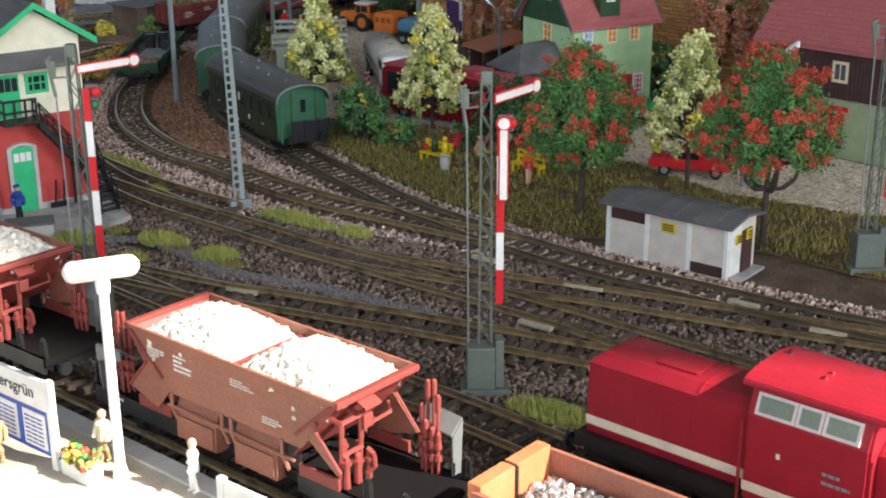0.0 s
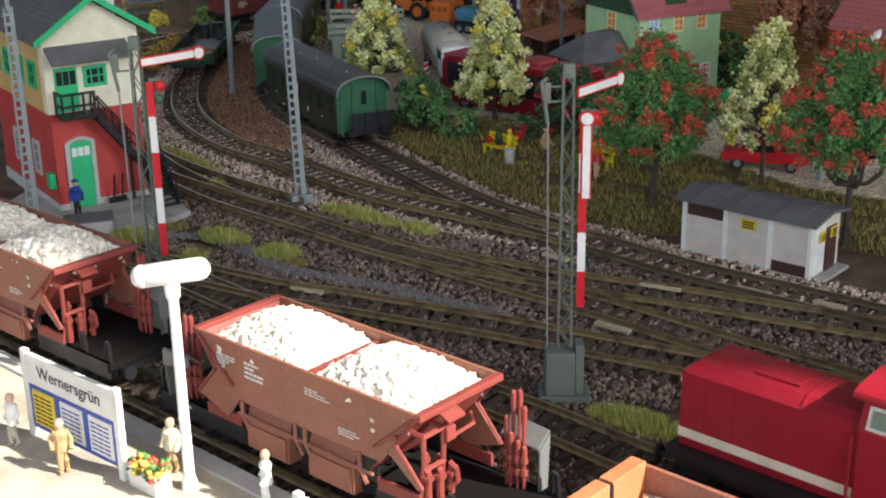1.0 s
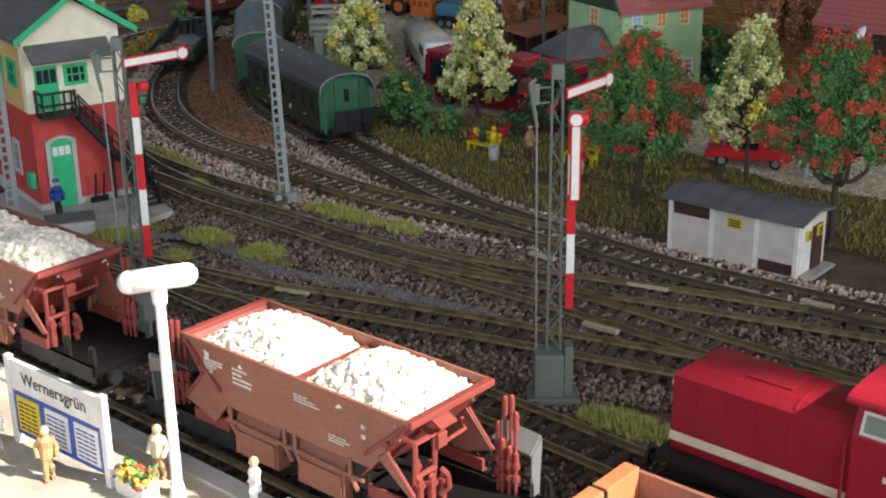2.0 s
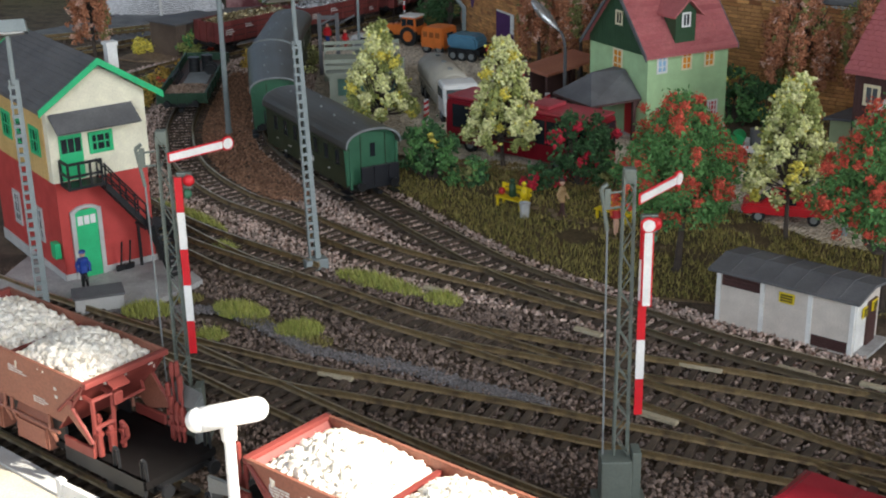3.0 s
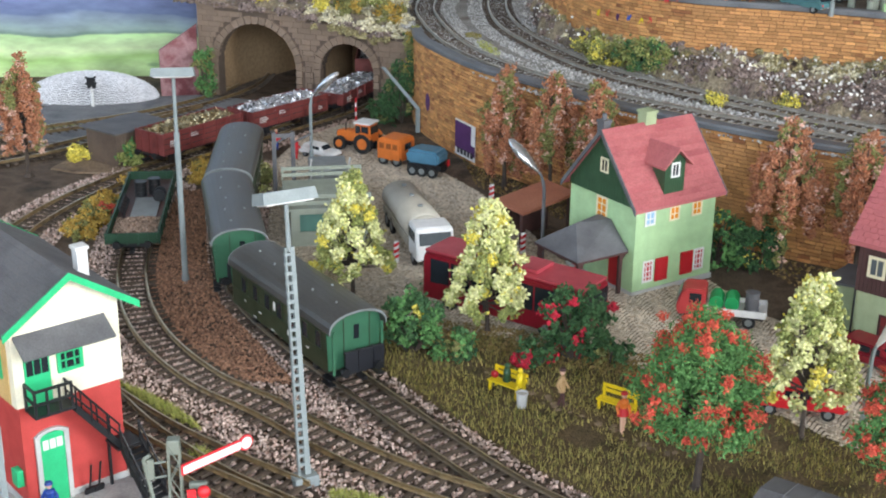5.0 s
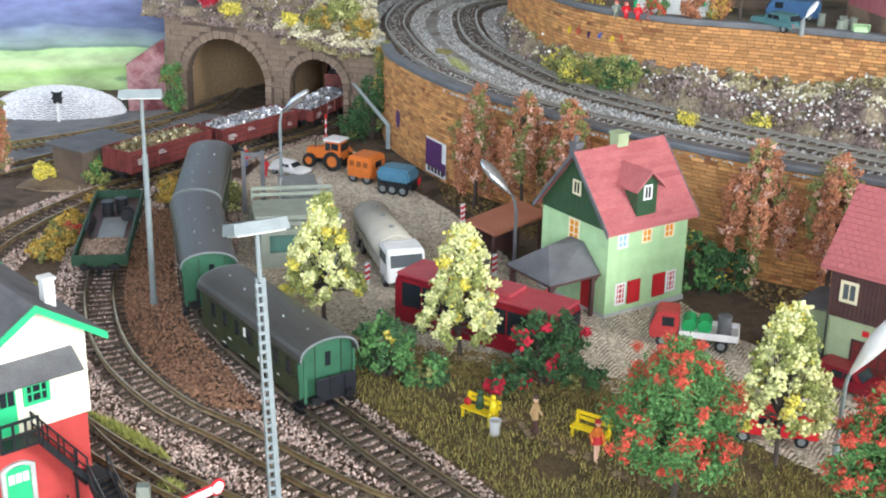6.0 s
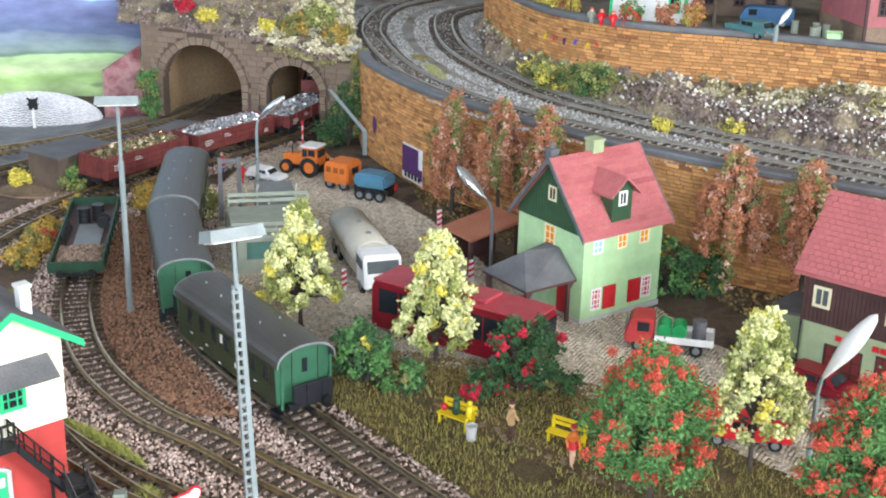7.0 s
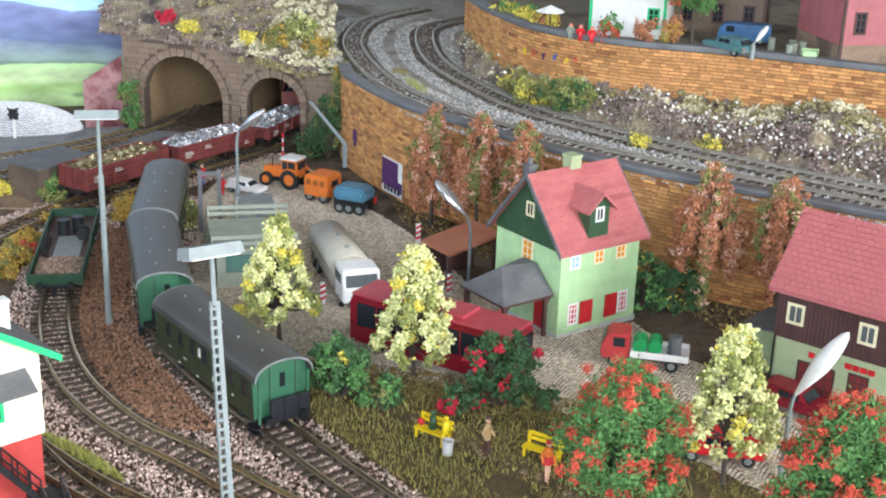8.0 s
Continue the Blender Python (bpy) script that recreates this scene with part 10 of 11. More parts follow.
def small_truck():
    m = pose(0.1395, 0.7815, 0.0006, 0, 0, 160)
    ob = thing("small_truck", m, "small red flatbed truck with a white bed", "truck")
    cab = profile_body(ob, "cab", [(0.010, 0.005), (0.0265, 0.005), (0.0270, 0.0115), (0.0235, 0.0205), (0.0215, 0.0215), (0.010, 0.0215)], 0.0092, P["truck_red"], 0.0010)
    for s in (-1, 1):
        glazing(cab, [(0.0125, 0.0195, min(s * 0.0092, s * 0.0095), max(s * 0.0092, s * 0.0095), 0.0135, 0.0192)], name="side_window")
    bm = bmesh.new()
    prism(bm, [(0.0272, -0.0078, 0.0122), (0.0272, 0.0078, 0.0122), (0.0243, 0.0078, 0.0196), (0.0243, -0.0078, 0.0196)], (0.0003, 0, 0.0001))
    part("windscreen", bm, P["glass_pale"], cab)
    bm = bmesh.new()
    box(bm, -0.025, 0.0092, -0.0098, 0.0098, 0.0075, 0.0090)
    for s in (-1, 1):
        box(bm, -0.025, 0.0092, s * 0.0098 - 0.0004, s * 0.0098 + 0.0004, 0.0090, 0.0118)
    for x in (-0.025, 0.0088):
        box(bm, x - 0.0004, x + 0.0004, -0.0093, 0.0093, 0.0090, 0.0118)
    part("load_bed", bm, P["lamp_white"], ob, "white dropside load bed")
    bm = bmesh.new()
    box(bm, -0.024, 0.025, -0.005, 0.005, 0.0045, 0.0074)
    part("chassis", bm, P["black"], ob)
    wheels(ob, (-0.0155, 0.0185), 0.0090, 0.0040)
    for x, y, mat, lying in ((0.004, -0.001, "green_drum", True), (-0.005, -0.001, "green_drum", True), (-0.0165, 0.001, "slate", False)):
        drum = thing("oil_drum", m @ pose(x, y, 0.0091), "green oil drum lying on the truck bed" if lying else "dark grey oil drum standing on the truck bed", "drum", "oil drums")
        a, b = ((0, -0.0065, 0.0042), (0, 0.0065, 0.0042)) if lying else ((0, 0, 0), (0, 0, 0.0115))
        bm = bmesh.new()
        rod(bm, a, b, 0.0040, n=16)
        part("barrel", bm, P[mat], drum)
        for k in (0.02, 0.34, 0.66, 0.98):
            c = Vector(a).lerp(Vector(b), k)
            dd = (Vector(b) - Vector(a)).normalized() * 0.0003
            bm = bmesh.new()
            rod(bm, c - dd, c + dd, 0.0043, n=16)
            part("rib", bm, P[mat], drum)


small_truck()


def loading_station():
    """Grey-green loading building with an upper deck, plank rails and a black frame."""
    ob = thing("loading_station", pose(-0.1175, 0.9215, 0.0002, 0, 0, 4), "grey-green loading shed with a railed plank deck", "shed")
    W, D, H = 0.052, 0.060, 0.026
    bm = bmesh.new()
    for x0, x1, y0, y1, z0, z1 in ((0, W, 0.0, 0.0015, 0.0, 0.0105), (0, 0.006, 0.0, 0.0015, 0.0105, H), (W - 0.004, W, 0.0, 0.0015, 0.0105, H), (0.006, W - 0.004, 0.0, 0.0015, H - 0.003, H), (0, 0.0015, 0.0015, D, 0, H), (W - 0.0015, W, 0.0015, D, 0, H), (0.0015, W - 0.0015, D - 0.0015, D, 0, H)):
        box(bm, x0, x1, y0, y1, z0, z1)
    part("wall", bm, P["khaki"], ob)
    bm = bmesh.new()
    box(bm, 0.002, W - 0.002, 0.010, 0.0112, 0.0, H - 0.004)
    part("inner_panel", bm, P["teal"], ob, "teal inner panel")
    bm = bmesh.new()
    box(bm, -0.003, W + 0.002, -0.002, D + 0.003, H, H + 0.0016)
    part("deck", bm, P["khaki"], ob)
    for z in (H + 0.0045, H + 0.0090):
        for dims in ((-0.003, W + 0.002, -0.0022, -0.0014), (-0.003, W + 0.002, D + 0.002, D + 0.0028)):
            bm = bmesh.new()
            box(bm, *dims, z, z + 0.0026)
            part("rail_plank", bm, P["khaki"], ob)
    for x in (-0.0026, W / 2, W + 0.0014):
        for y in (-0.0016, D + 0.0022):
            bm = bmesh.new()
            box(bm, x - 0.0005, x + 0.0005, y - 0.0005, y + 0.0005, H + 0.0016, H + 0.0118)
            part("rail_post", bm, P["khaki"], ob)
    bm = bmesh.new()
    box(bm, 0.020, 0.048, 0.106, 0.132, 0.0, 0.024, bevel=0.0008)
    part("rear_bunker", bm, P["grey_steel"], ob, "grey sheet-metal bunker")
    for x in (0.0185, 0.0475):
        bm = bmesh.new()
        tube(bm, [(x + 0.0015, 0.105, 0.0), (x + 0.0015, 0.105, 0.026), (x + 0.0025, 0.105, 0.030)], 0.0009)
        part("corner_pipe", bm, P["stone_trim"], ob)
    bm = bmesh.new()
    for x in (-0.006, 0.008):
        box(bm, x - 0.0016, x + 0.0016, 0.1135, 0.1168, 0, 0.049)
    box(bm, -0.006, 0.008, 0.1142, 0.1162, 0.0445, 0.0475)
    for x in (-0.006, 0.008):
        tube(bm, [(x, 0.115, 0.040), (x + 0.014, 0.115, 0.047)], 0.0009)
    part("gantry", bm, P["slate"], ob, "black steel gantry")
    bm = bmesh.new()
    box(bm, -0.004, 0.010, 0.088, 0.104, 0.0, 0.010, bevel=0.0008)
    part("hopper_bin", bm, P["khaki"], ob)


loading_station()

# ---- far end: backdrop, road signs, hut ----
def backdrop():
    m = bpy.data.materials.new("landscape_print")
    m.use_nodes = True
    nt = m.node_tree
    nodes, link = nt.nodes, nt.links.new
    at = nodes.new("ShaderNodeTexCoord")
    sep = nodes.new("ShaderNodeSeparateXYZ")
    link(at.outputs["Object"], sep.inputs[0])
    n1 = nodes.new("ShaderNodeTexNoise")
    n1.inputs["Scale"].default_value, n1.inputs["Detail"].default_value = 9.0, 4.0
    link(at.outputs["Object"], n1.inputs["Vector"])
    mad = nodes.new("ShaderNodeMath")
    mad.operation = "MULTIPLY_ADD"
    link(n1.outputs["Fac"], mad.inputs[0])
    mad.inputs[1].default_value = 0.025
    n3 = nodes.new("ShaderNodeTexNoise")
    n3.inputs["Scale"].default_value, n3.inputs["Detail"].default_value = 7.0, 2.0
    link(at.outputs["Object"], n3.inputs["Vector"])
    lift = nodes.new("ShaderNodeMapRange")
    lift.inputs["To Min"].default_value, lift.inputs["To Max"].default_value = 0.80, 1.20
    link(n3.outputs["Fac"], lift.inputs["Value"])
    tall = nodes.new("ShaderNodeMath")
    tall.operation = "MULTIPLY"
    link(sep.outputs["Z"], tall.inputs[0])
    link(lift.outputs[0], tall.inputs[1])
    link(tall.outputs[0], mad.inputs[2])
    ramp = nodes.new("ShaderNodeValToRGB")
    mr = nodes.new("ShaderNodeMapRange")
    mr.inputs["From Min"].default_value, mr.inputs["From Max"].default_value = -0.0225, 0.1775
    link(mad.outputs[0], mr.inputs["Value"])
    link(mr.outputs[0], ramp.inputs[0])
    el = ramp.color_ramp.elements
    el[0].position, el[0].color = 0.0, (0.30, 0.48, 0.12, 1)
    el[1].position, el[1].color = 1.0, (0.60, 0.72, 0.88, 1)
    for pos, c in ((0.20, (0.55, 0.74, 0.34)), (0.27, (0.40, 0.63, 0.21)), (0.31, (0.66, 0.81, 0.44)), (0.395, (0.48, 0.70, 0.33)), (0.405, (0.16, 0.25, 0.20)), (0.425, (0.27, 0.36, 0.33)), (0.50, (0.22, 0.28, 0.38)), (0.51, (0.15, 0.20, 0.34)), (0.60, (0.19, 0.22, 0.42)), (0.67, (0.24, 0.29, 0.52)), (0.68, (0.46, 0.76, 0.94))):
        el.new(pos).color = (*c, 1)
    n2 = nodes.new("ShaderNodeTexNoise")
    n2.inputs["Scale"].default_value = 38.0
    n2.inputs["Detail"].default_value = 5.0
    stretch = nodes.new("ShaderNodeVectorMath")
    stretch.operation = "MULTIPLY"
    stretch.inputs[1].default_value = (0.8, 1.0, 2.2)
    link(at.outputs["Object"], stretch.inputs[0])
    link(stretch.outputs[0], n2.inputs["Vector"])
    hsv = nodes.new("ShaderNodeHueSaturation")
    g = nodes.new("ShaderNodeMapRange")
    g.inputs["From Min"].default_value, g.inputs["From Max"].default_value = 0.3, 0.7
    g.inputs["To Min"].default_value, g.inputs["To Max"].default_value = 0.72, 1.22
    link(n2.outputs["Fac"], g.inputs["Value"])
    link(g.outputs[0], hsv.inputs["Value"])
    link(ramp.outputs[0], hsv.inputs["Color"])
    # hedges and lone trees on the printed meadow
    dots = nodes.new("ShaderNodeTexVoronoi")
    dots.inputs["Scale"].default_value = 34.0
    wide = nodes.new("ShaderNodeVectorMath")
    wide.operation = "MULTIPLY"
    wide.inputs[1].default_value = (0.6, 1.0, 1.9)
    link(at.outputs["Object"], wide.inputs[0])
    link(wide.outputs[0], dots.inputs["Vector"])
    spot = nodes.new("ShaderNodeMapRange")
    spot.inputs["From Min"].default_value, spot.inputs["From Max"].default_value = 0.10, 0.22
    spot.inputs["To Min"].default_value, spot.inputs["To Max"].default_value = 0.75, 0.0
    link(dots.outputs["Distance"], spot.inputs["Value"])
    low = nodes.new("ShaderNodeMath")
    low.operation = "LESS_THAN"
    link(mr.outputs[0], low.inputs[0])
    low.inputs[1].default_value = 0.40
    both = nodes.new("ShaderNodeMath")
    both.operation = "MULTIPLY"
    link(spot.outputs[0], both.inputs[0])
    link(low.outputs[0], both.inputs[1])
    mix = nodes.new("ShaderNodeMixRGB")
    link(both.outputs[0], mix.inputs[0])
    link(hsv.outputs[0], mix.inputs[1])
    mix.inputs[2].default_value = (0.20, 0.36, 0.17, 1)
    link(mix.outputs[0], nodes["Principled BSDF"].inputs["Base Color"])
    nodes["Principled BSDF"].inputs["Roughness"].default_value = 0.7
    bm = bmesh.new()
    box(bm, -1.08, -0.150, 1.435, 1.445, -0.004, 0.34)
    box(bm, -0.150, 1.08, 1.86, 1.87, -0.004, 0.42)
    ob = part("backdrop", bm, m)
    setting(ob, "printed landscape backdrop of meadows, hills and sky", "backdrop")


backdrop()
M["maroon_wall"] = shade("maroon_weathered_wall", (0.20, 0.05, 0.055), (0.36, 0.20, 0.20), (0.13, 0.035, 0.04), scale=50, fine=900, rough=0.8, bump=0.4)
bm = bmesh.new()
prism(bm, [(-0.250, 1.347, -0.001), (-0.2135, 1.347, -0.001), (-0.2135, 1.347, 0.069), (-0.250, 1.347, 0.044)], (0, 0.006, 0))
setting(part("wing_wall", bm, M["maroon_wall"]), "weathered maroon wing wall beside the portal", "wall")
# white gravel mound
M["white_scale"] = shade("white_paving", (0.66, 0.66, 0.68), (0.74, 0.74, 0.75), scale=30, fine=900, rough=0.7, island=0.15, bump=0.2)
M["mound_core"] = shade("grey_bedding", (0.22, 0.22, 0.23), (0.28, 0.28, 0.29), scale=30, fine=900, rough=0.9, bump=0.3)
bm = bmesh.new()
bmesh.ops.create_icosphere(bm, subdivisions=4, radius=1.0, matrix=Matrix.Translation((-0.314, 1.340, -0.002)) @ Matrix.Diagonal((0.062, 0.030, 0.028, 1)))
mound = part("paved_mound", bm, M["mound_core"], smooth=True)
tagged(mound, "mound paved with small white stones", "mound")
uu, vv = np.meshgrid(np.arange(-1, 1, 0.032), np.arange(0.05, 1.5, 0.085))
uu = uu + (np.arange(uu.shape[0]) % 2)[:, None] * 0.016
ang2 = vv + 0.05 * np.abs(np.sin(uu * 22))
cx, cy, cz = -0.314 + 0.063 * uu * np.cos(ang2 * 0.0) , 1.340 - 0.031 * np.sqrt(np.clip(1 - uu ** 2, 0, 1)) * np.cos(ang2), -0.002 + 0.0288 * np.sqrt(np.clip(1 - uu ** 2, 0, 1)) * np.sin(ang2)
cc = np.stack([cx.ravel(), cy.ravel(), cz.ravel()], 1)
cc = cc[cc[:, 2] > 0.0005]
scatter("paving_stone", (BOX_V, BOX_F), cc, np.stack([np.full(len(cc), 0.0021), np.full(len(cc), 0.0012), np.full(len(cc), 0.0014)], 1), M["white_scale"], RNG, mound, turn="z", yaws=np.zeros(len(cc)), jitter=0.15, kind="stuff")


def wooden_hut():
    ob = thing("wooden_hut", pose(-0.259, 1.111, -0.0005, 0, 0, 48), "dark brown boarded hut with flat grey roof", "hut")
    bm = bmesh.new()
    box(bm, 0, 0.052, 0, 0.036, 0, 0.0285)
    part("wall", bm, P["shed_brown"], ob)
    for i in range(17):
        bm = bmesh.new()
        box(bm, i * 0.00306, i * 0.00306 + 0.0028, -0.0004, 0, 0, 0.0283)
        part("board", bm, P["shed_brown"], ob)
    for i in range(12):
        bm = bmesh.new()
        box(bm, -0.0004, 0, i * 0.003, i * 0.003 + 0.0028, 0, 0.0283)
        part("board", bm, P["shed_brown"], ob)
    bm = bmesh.new()
    prism(bm, [(-0.004, -0.004, 0.0285), (0.056, -0.004, 0.0275), (0.056, 0.040, 0.0275), (-0.004, 0.040, 0.0285)], (0, 0, 0.0014))
    part("roof", bm, P["slate"], ob, "flat grey felt roof")


wooden_hut()
sig = thing("crossing_signal", pose(-0.3085, 1.305, 0.0), "white crossing post with black crossed boards", "signal post")
bm = bmesh.new()
rod(bm, (0, 0, -0.001), (0, 0, 0.020), 0.0016, 0.0014, 8)
part("post", bm, P["white"], sig)
bm = bmesh.new()
box(bm, -0.0040, 0.0040, -0.0012, 0.0012, 0.018, 0.0285, bevel=0.0008)
for a in (35, -35):
    mm = Matrix.Translation((0, -0.0013, 0.026)) @ Matrix.Rotation(radians(a), 4, "Y")
    box(bm, -0.0060, 0.0060, -0.0004, 0.0004, -0.001, 0.001, mm)
part("signal_head", bm, P["black"], sig)
fence = thing("railing", pose(-0.212, 1.218, 0.001, 0, 0, -38), "low white wire railing beside the road", "fence")
for i in range(6):
    bm = bmesh.new()
    rod(bm, (i * 0.008, 0, -0.001), (i * 0.008, 0, 0.008), 0.0003, n=5)
    part("post", bm, P["stone_trim"], fence)
for z in (0.004, 0.0075):
    bm = bmesh.new()
    rod(bm, (0, 0, z), (0.04, 0, z), 0.0003, n=5)
    part("rail", bm, P["stone_trim"], fence)
# steel stay at the portal
bm = bmesh.new()
prism(bm, [(-0.0425, 1.235, 0.052), (-0.0395, 1.235, 0.052), (-0.0105, 1.205, 0.022), (-0.0105, 1.205, 0.0), (-0.0135, 1.205, 0.0), (-0.0135, 1.205, 0.021)], (0.001, -0.0022, 0))
stay = part("steel_stay", bm, P["mast_grey"])
tagged(stay, "grey bent steel stay beside the tunnel portal", "stay")
lampost = thing("track_marker", pose(-0.066, 1.195, 0.0), "red and white marker post with a lattice top", "post")
bm = bmesh.new()
tube(bm, [(0, 0, -0.001), (0, 0, 0.034)], 0.0007)
part("post", bm, P["white"], lampost)
for i in range(4):
    bm = bmesh.new()
    rod(bm, (0, 0, 0.006 + i * 0.008), (0, 0, 0.010 + i * 0.008), 0.00085, n=8)
    part("band", bm, P["signal_red"], lampost)
# poster and graffito on the brick wall
wp, wt = W1, tangents(W1)
i = int(np.argmin(np.hypot(W1[:, 0] - 0.0275, W1[:, 1] - 1.118)))
m5 = Matrix.Translation((W1[i, 0], W1[i, 1], 0.003)) @ Matrix.Rotation(math.atan2(wt[i, 1], wt[i, 0]), 4, "Z")
poster = thing("wall_poster", m5 @ pose(0, -0.0014, 0), "purple and white poster pasted on the brick wall", "poster")
bm = bmesh.new()
box(bm, -0.0165, 0.0165, -0.0004, 0, 0, 0.030)
part("sheet", bm, P["white"], poster)
bm = bmesh.new()
box(bm, -0.0165, 0.010, -0.0006, -0.0004, 0.006, 0.0285)
box(bm, 0.010, 0.0165, -0.0006, -0.0004, 0.004, 0.013)
part("print", bm, P["purple"], poster)
bm = bmesh.new()
for k in range(5):
    box(bm, -0.012 + k * 0.0055, -0.0085 + k * 0.0055, -0.0009, -0.0006, 0.002, 0.0065)
part("text_bar", bm, P["ink"], poster)
i = int(np.argmin(np.hypot(W1[:, 0] + 0.004, W1[:, 1] - 1.185)))
m5 = Matrix.Translation((W1[i, 0], W1[i, 1], 0.024)) @ Matrix.Rotation(math.atan2(wt[i, 1], wt[i, 0]), 4, "Z")
bm = bmesh.new()
prism(bm, [(0.0045 * math.cos(t), -0.0016, 0.008 + 0.008 * math.sin(t)) for t in np.linspace(0, 2 * math.pi, 14, endpoint=False)], (0, 0.0004, 0))
g1 = part("graffito", bm, P["purple"])
g1.matrix_basis = m5
tagged(g1, "small purple painted blot on the brick wall", "graffito")
for k, key in enumerate(("yellow", "signal_red", "purple", "sign_blue", "yellow", "signal_red")):
    i = int(np.argmin(np.hypot(W2[:, 0] - (0.136 + k * 0.0065), W2[:, 1] - (1.150 - k * 0.009))))
    t2 = tangents(W2)
    m5 = Matrix.Translation((W2[i, 0], W2[i, 1], 0.1125 + 0.0015 * (k % 2))) @ Matrix.Rotation(math.atan2(t2[i, 1], t2[i, 0]), 4, "Z")
    bm = bmesh.new()
    prism(bm, [((0.0017 + 0.0008 * math.sin(3 * t + k)) * math.cos(t), -0.0013, 0.003 + 0.0030 * math.sin(2 * t + k)) for t in np.linspace(0, 2 * math.pi, 14, endpoint=False)], (0, 0.0004, 0))
    g1 = part("graffito", bm, P[key])
    g1.matrix_basis = m5
    tagged(g1, "bright painted blot on the upper brick wall", "graffito", "painted blots")

# handcart crate before the signal box
crate = thing("tool_crate", pose(-0.2045, 0.5665, 0.0, 0, 0, 18), "grey-white crate with a dark lid beside the track", "crate")
bm = bmesh.new()
box(bm, -0.011, 0.011, -0.0065, 0.0065, 0, 0.0075, bevel=0.0004)
part("box", bm, P["stone_trim"], crate)
bm = bmesh.new()
box(bm, -0.0118, 0.0118, -0.0072, 0.0072, 0.0076, 0.0088, bevel=0.0003)
part("lid", bm, P["slate"], crate)

# ---- upper town ----
TOWN = 0.1347


def town_house(m, w, d, h, wall, trim, roof, label, win=3, at=None, base=0.0):
    ob = thing("house", m, label, "house", "upper town houses")
    bm = bmesh.new()
    box(bm, 0, w, 0, d, 0, h)
    part("wall", bm, wall, ob)
    if base:
        bm = bmesh.new()
        box(bm, -0.0008, w + 0.0008, -0.0008, d, 0, base)
        part("stone_base", bm, M["stone_far"], ob, "brown-grey stone base")
    bm = bmesh.new()
    box(bm, -0.0025, w + 0.0025, -0.003, d, h, h + 0.003)
    part("eaves", bm, trim, ob)
    gable_roof(ob, 0, w, 0, d, h + 0.003, h + 0.033, 0.004, 0.0016, roof)
    for i in range(win):
        x = at if at is not None else w * (i + 0.5) / win - 0.005
        window(ob, Matrix.Translation((x, 0, 0.008 + base)), 0.010, 0.017, trim, P["glass"], (1, 2), t=0.0015)
    for x in (0, w):
        bm = bmesh.new()
        box(bm, x - 0.0012, x + 0.0012, -0.0014, -0.0001, 0, h)
        part("corner_board", bm, trim, ob)
    return ob


town_house(pose(0.182, 1.128, TOWN, 0, 0, -26), 0.060, 0.06, 0.048, P["white"], P["box_green"], P["slate"], "white house with bright green trim in the upper town", 1, 0.046)
town_house(pose(0.345, 1.012, TOWN, 0, 0, 4), 0.085, 0.07, 0.052, P["pink"], P["wood_dark"], P["brown_roof"], "pinkish red house with dark windows in the upper town", 3, base=0.014)
town_house(pose(0.258, 1.150, TOWN, 0, 0, -26), 0.075, 0.06, 0.044, P["shed_brown"], P["wood_dark"], P["brown_roof"], "brown timber house in the upper town", 3)
van = thing("delivery_van", pose(0.300, 1.092, TOWN + 0.0003, 0, 0, 158) @ Matrix.Scale(0.8, 4), "blue delivery van parked in the upper town", "van")
profile_body(van, "body", [(-0.026, 0.003), (0.026, 0.003), (0.026, 0.011), (0.020, 0.0195), (-0.026, 0.0195)], 0.0095, P["van_blue"], 0.0012)
glazing(van, [(0.010, 0.018, 0.0095, 0.0098, 0.0115, 0.0175), (0.010, 0.018, -0.0098, -0.0095, 0.0115, 0.0175)])
wheels(van, (-0.016, 0.016), 0.0094, 0.0042)
car(pose(0.272, 1.050, TOWN + 0.0003, 0, 0, 120) @ Matrix.Scale(0.85, 4), P["teal_tarp"], "dull teal car parked in the upper town", True)
for x, y, k, z in ((0.160, 1.103, "khaki", 0), (0.1665, 1.097, "signal_red", 0), (0.174, 1.090, "signal_red", 1)):
    figurine(pose(x, y, TOWN), P[k], P[k], "painted garden figurine on the upper wall", 0.0125, P["signal_red"])
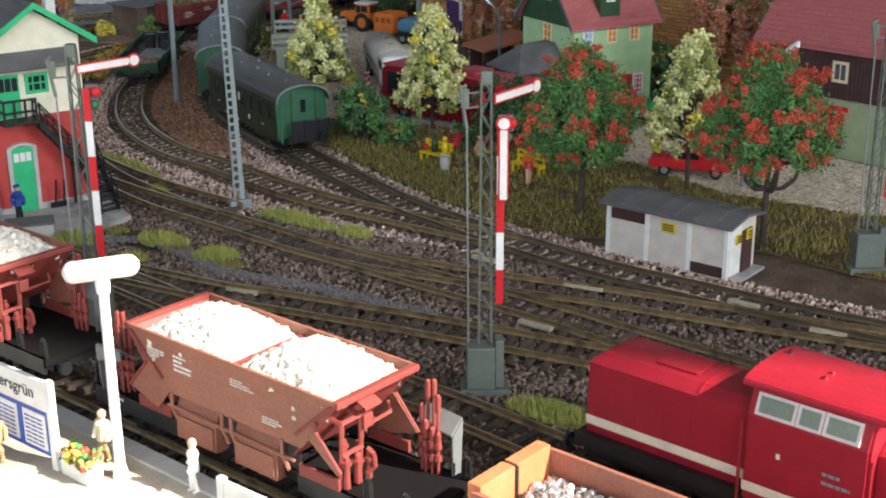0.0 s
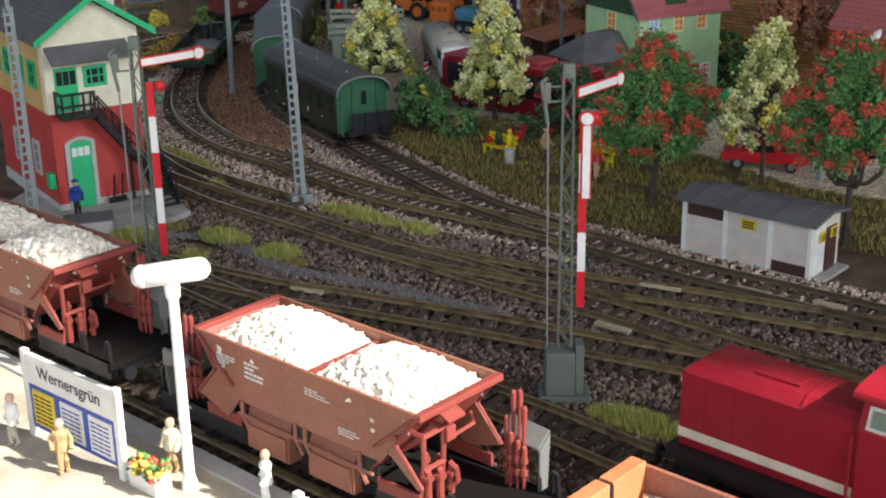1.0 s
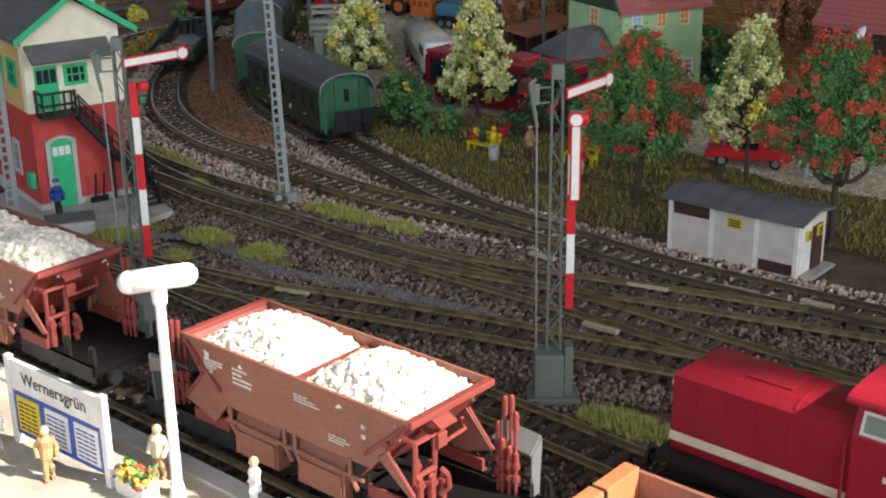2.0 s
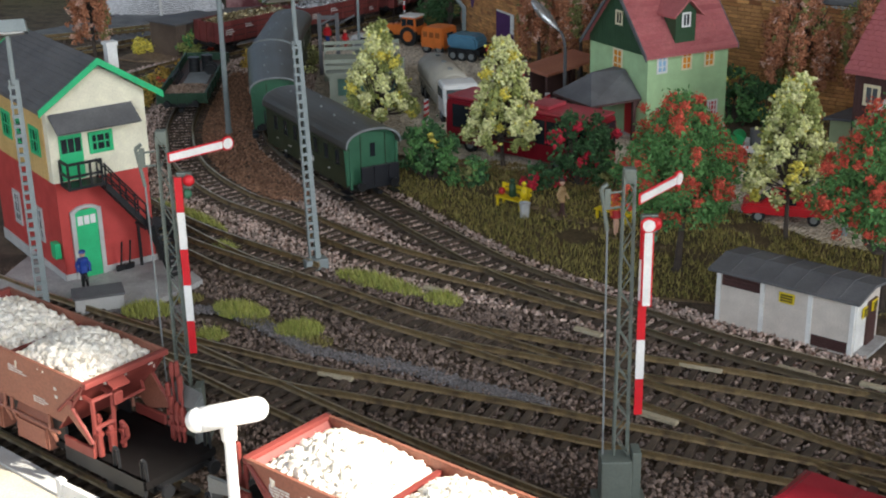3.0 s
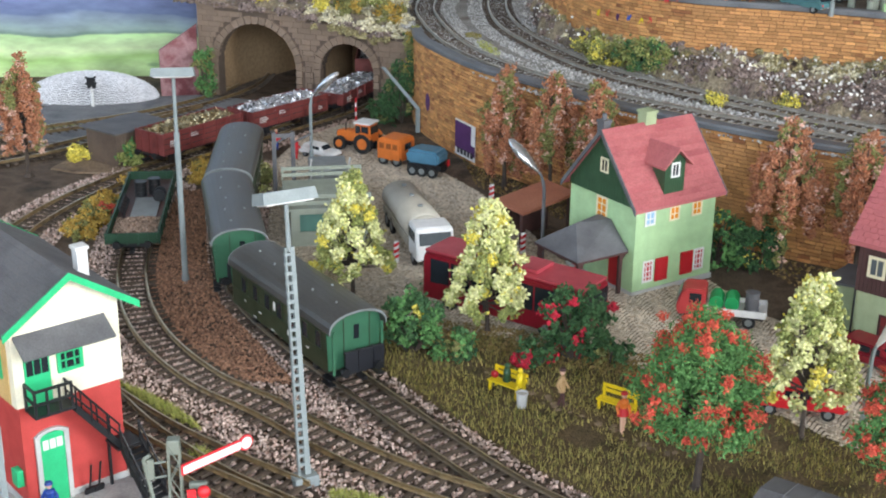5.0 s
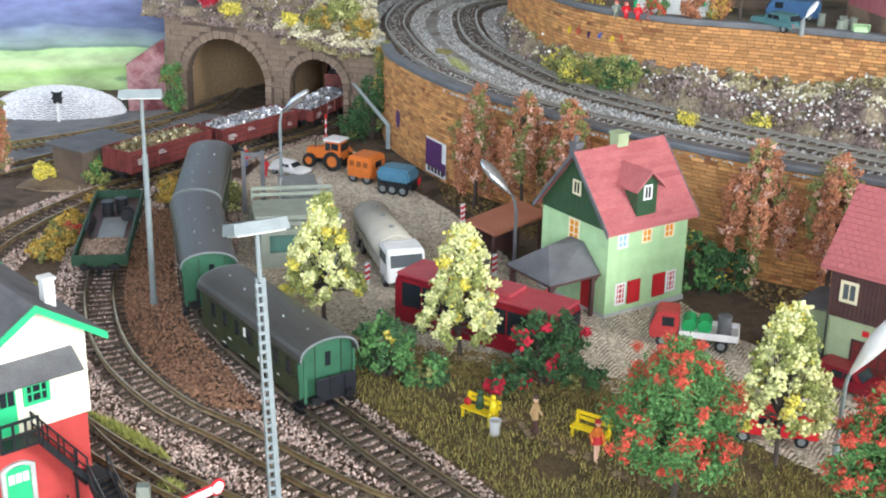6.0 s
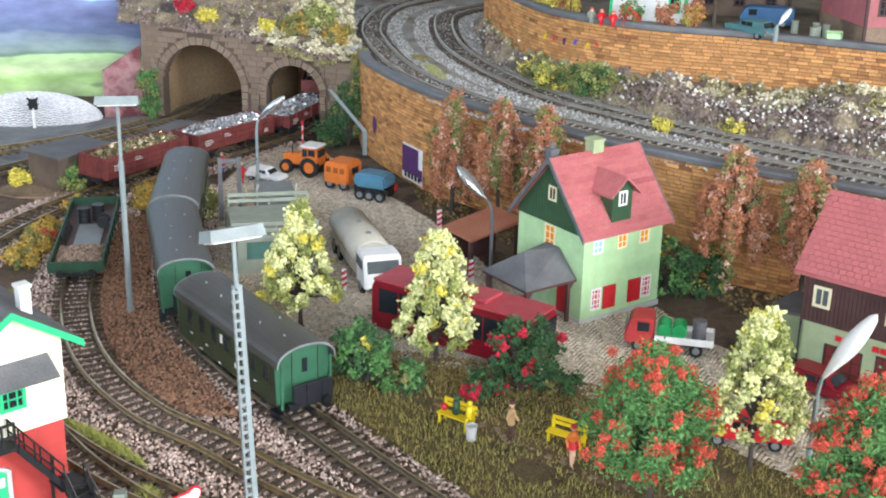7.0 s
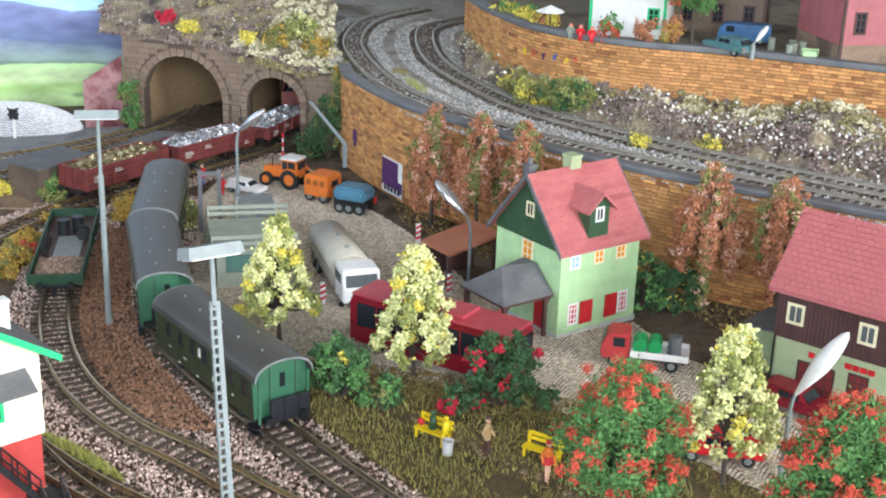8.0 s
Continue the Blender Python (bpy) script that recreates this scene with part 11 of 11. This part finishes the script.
for x, y, mats, h, lab in ((0.188, 1.090, (("green", 0.6), ("red", 0.4)), 0.020, "orange and green flowering shrub in the upper town"), (0.214, 1.078, (("rust", 1.0),), 0.020, "rusty red shrub in the upper town"), (0.232, 1.070, (("rust", 0.5), ("ochre", 0.5)), 0.024, "rust and ochre shrub in the upper town"), (0.140, 1.185, (("yellow", 0.7), ("green", 0.3)), 0.010, "yellow flower bed in the upper town"), (0.128, 1.215, (("yellow", 0.7), ("green", 0.3)), 0.010, "yellow flower bed in the upper town"), (0.152, 1.155, (("yellow", 0.5), ("rust", 0.5)), 0.010, "yellow and rust flower bed in the upper town")):
    shrub(x, y, h, 0.008 if h > 0.015 else 0.012, 26, mats, lab, TOWN, size=(0.0009, 0.0017))
ob = round_tree(0.247, 1.062, 0.060, 0.017, 0.036, 5, 40)
ob.matrix_basis = pose(0.247, 1.066, TOWN)
umb = thing("parasol", pose(0.150, 1.135, TOWN), "white garden parasol in the upper town", "parasol")
bm = bmesh.new()
rod(bm, (0, 0, 0), (0, 0, 0.020), 0.0006, n=6)
part("pole", bm, P["wood_dark"], umb)
bm = bmesh.new()
rod(bm, (0, 0, 0.0165), (0, 0, 0.0215), 0.012, 0.0008, 10)
part("canopy", bm, P["white"], umb)
mach = thing("garden_roller", pose(0.326, 1.022, TOWN, 0, 0, -20), "pale green garden machine on the upper wall", "machine")
bm = bmesh.new()
rod(bm, (-0.005, 0, 0.0045), (0.005, 0, 0.0045), 0.0045, n=16)
part("drum", bm, P["pale_green"], mach)
bm = bmesh.new()
tube(bm, [(-0.006, 0, 0.0045), (-0.006, -0.006, 0.0105), (0.006, -0.006, 0.0105), (0.006, 0, 0.0045)], 0.0005)
part("handle", bm, P["pale_green"], mach)
for x, y in ((0.316, 1.036), (0.322, 1.042), (0.3125, 1.064), (0.326, 1.055), (0.331, 1.047)):
    bm = bmesh.new()
    rod(bm, (0, 0, 0), (0, 0, 0.009), 0.0030, 0.0026, 12)
    rod(bm, (0, 0, 0.009), (0, 0, 0.0098), 0.0032, n=12)
    ob = part("churn", bm, P["khaki"])
    ob.matrix_basis = pose(x, y, TOWN)
    tagged(ob, "dull green milk churn in the upper town", "churn", "churns")
street_lamp(0.285, 1.033, 0.013, 0.008, 30, P["lamp_white"], P["mast_grey"], 0.016, "low curved lamp with a white head on the upper wall").location.z = TOWN
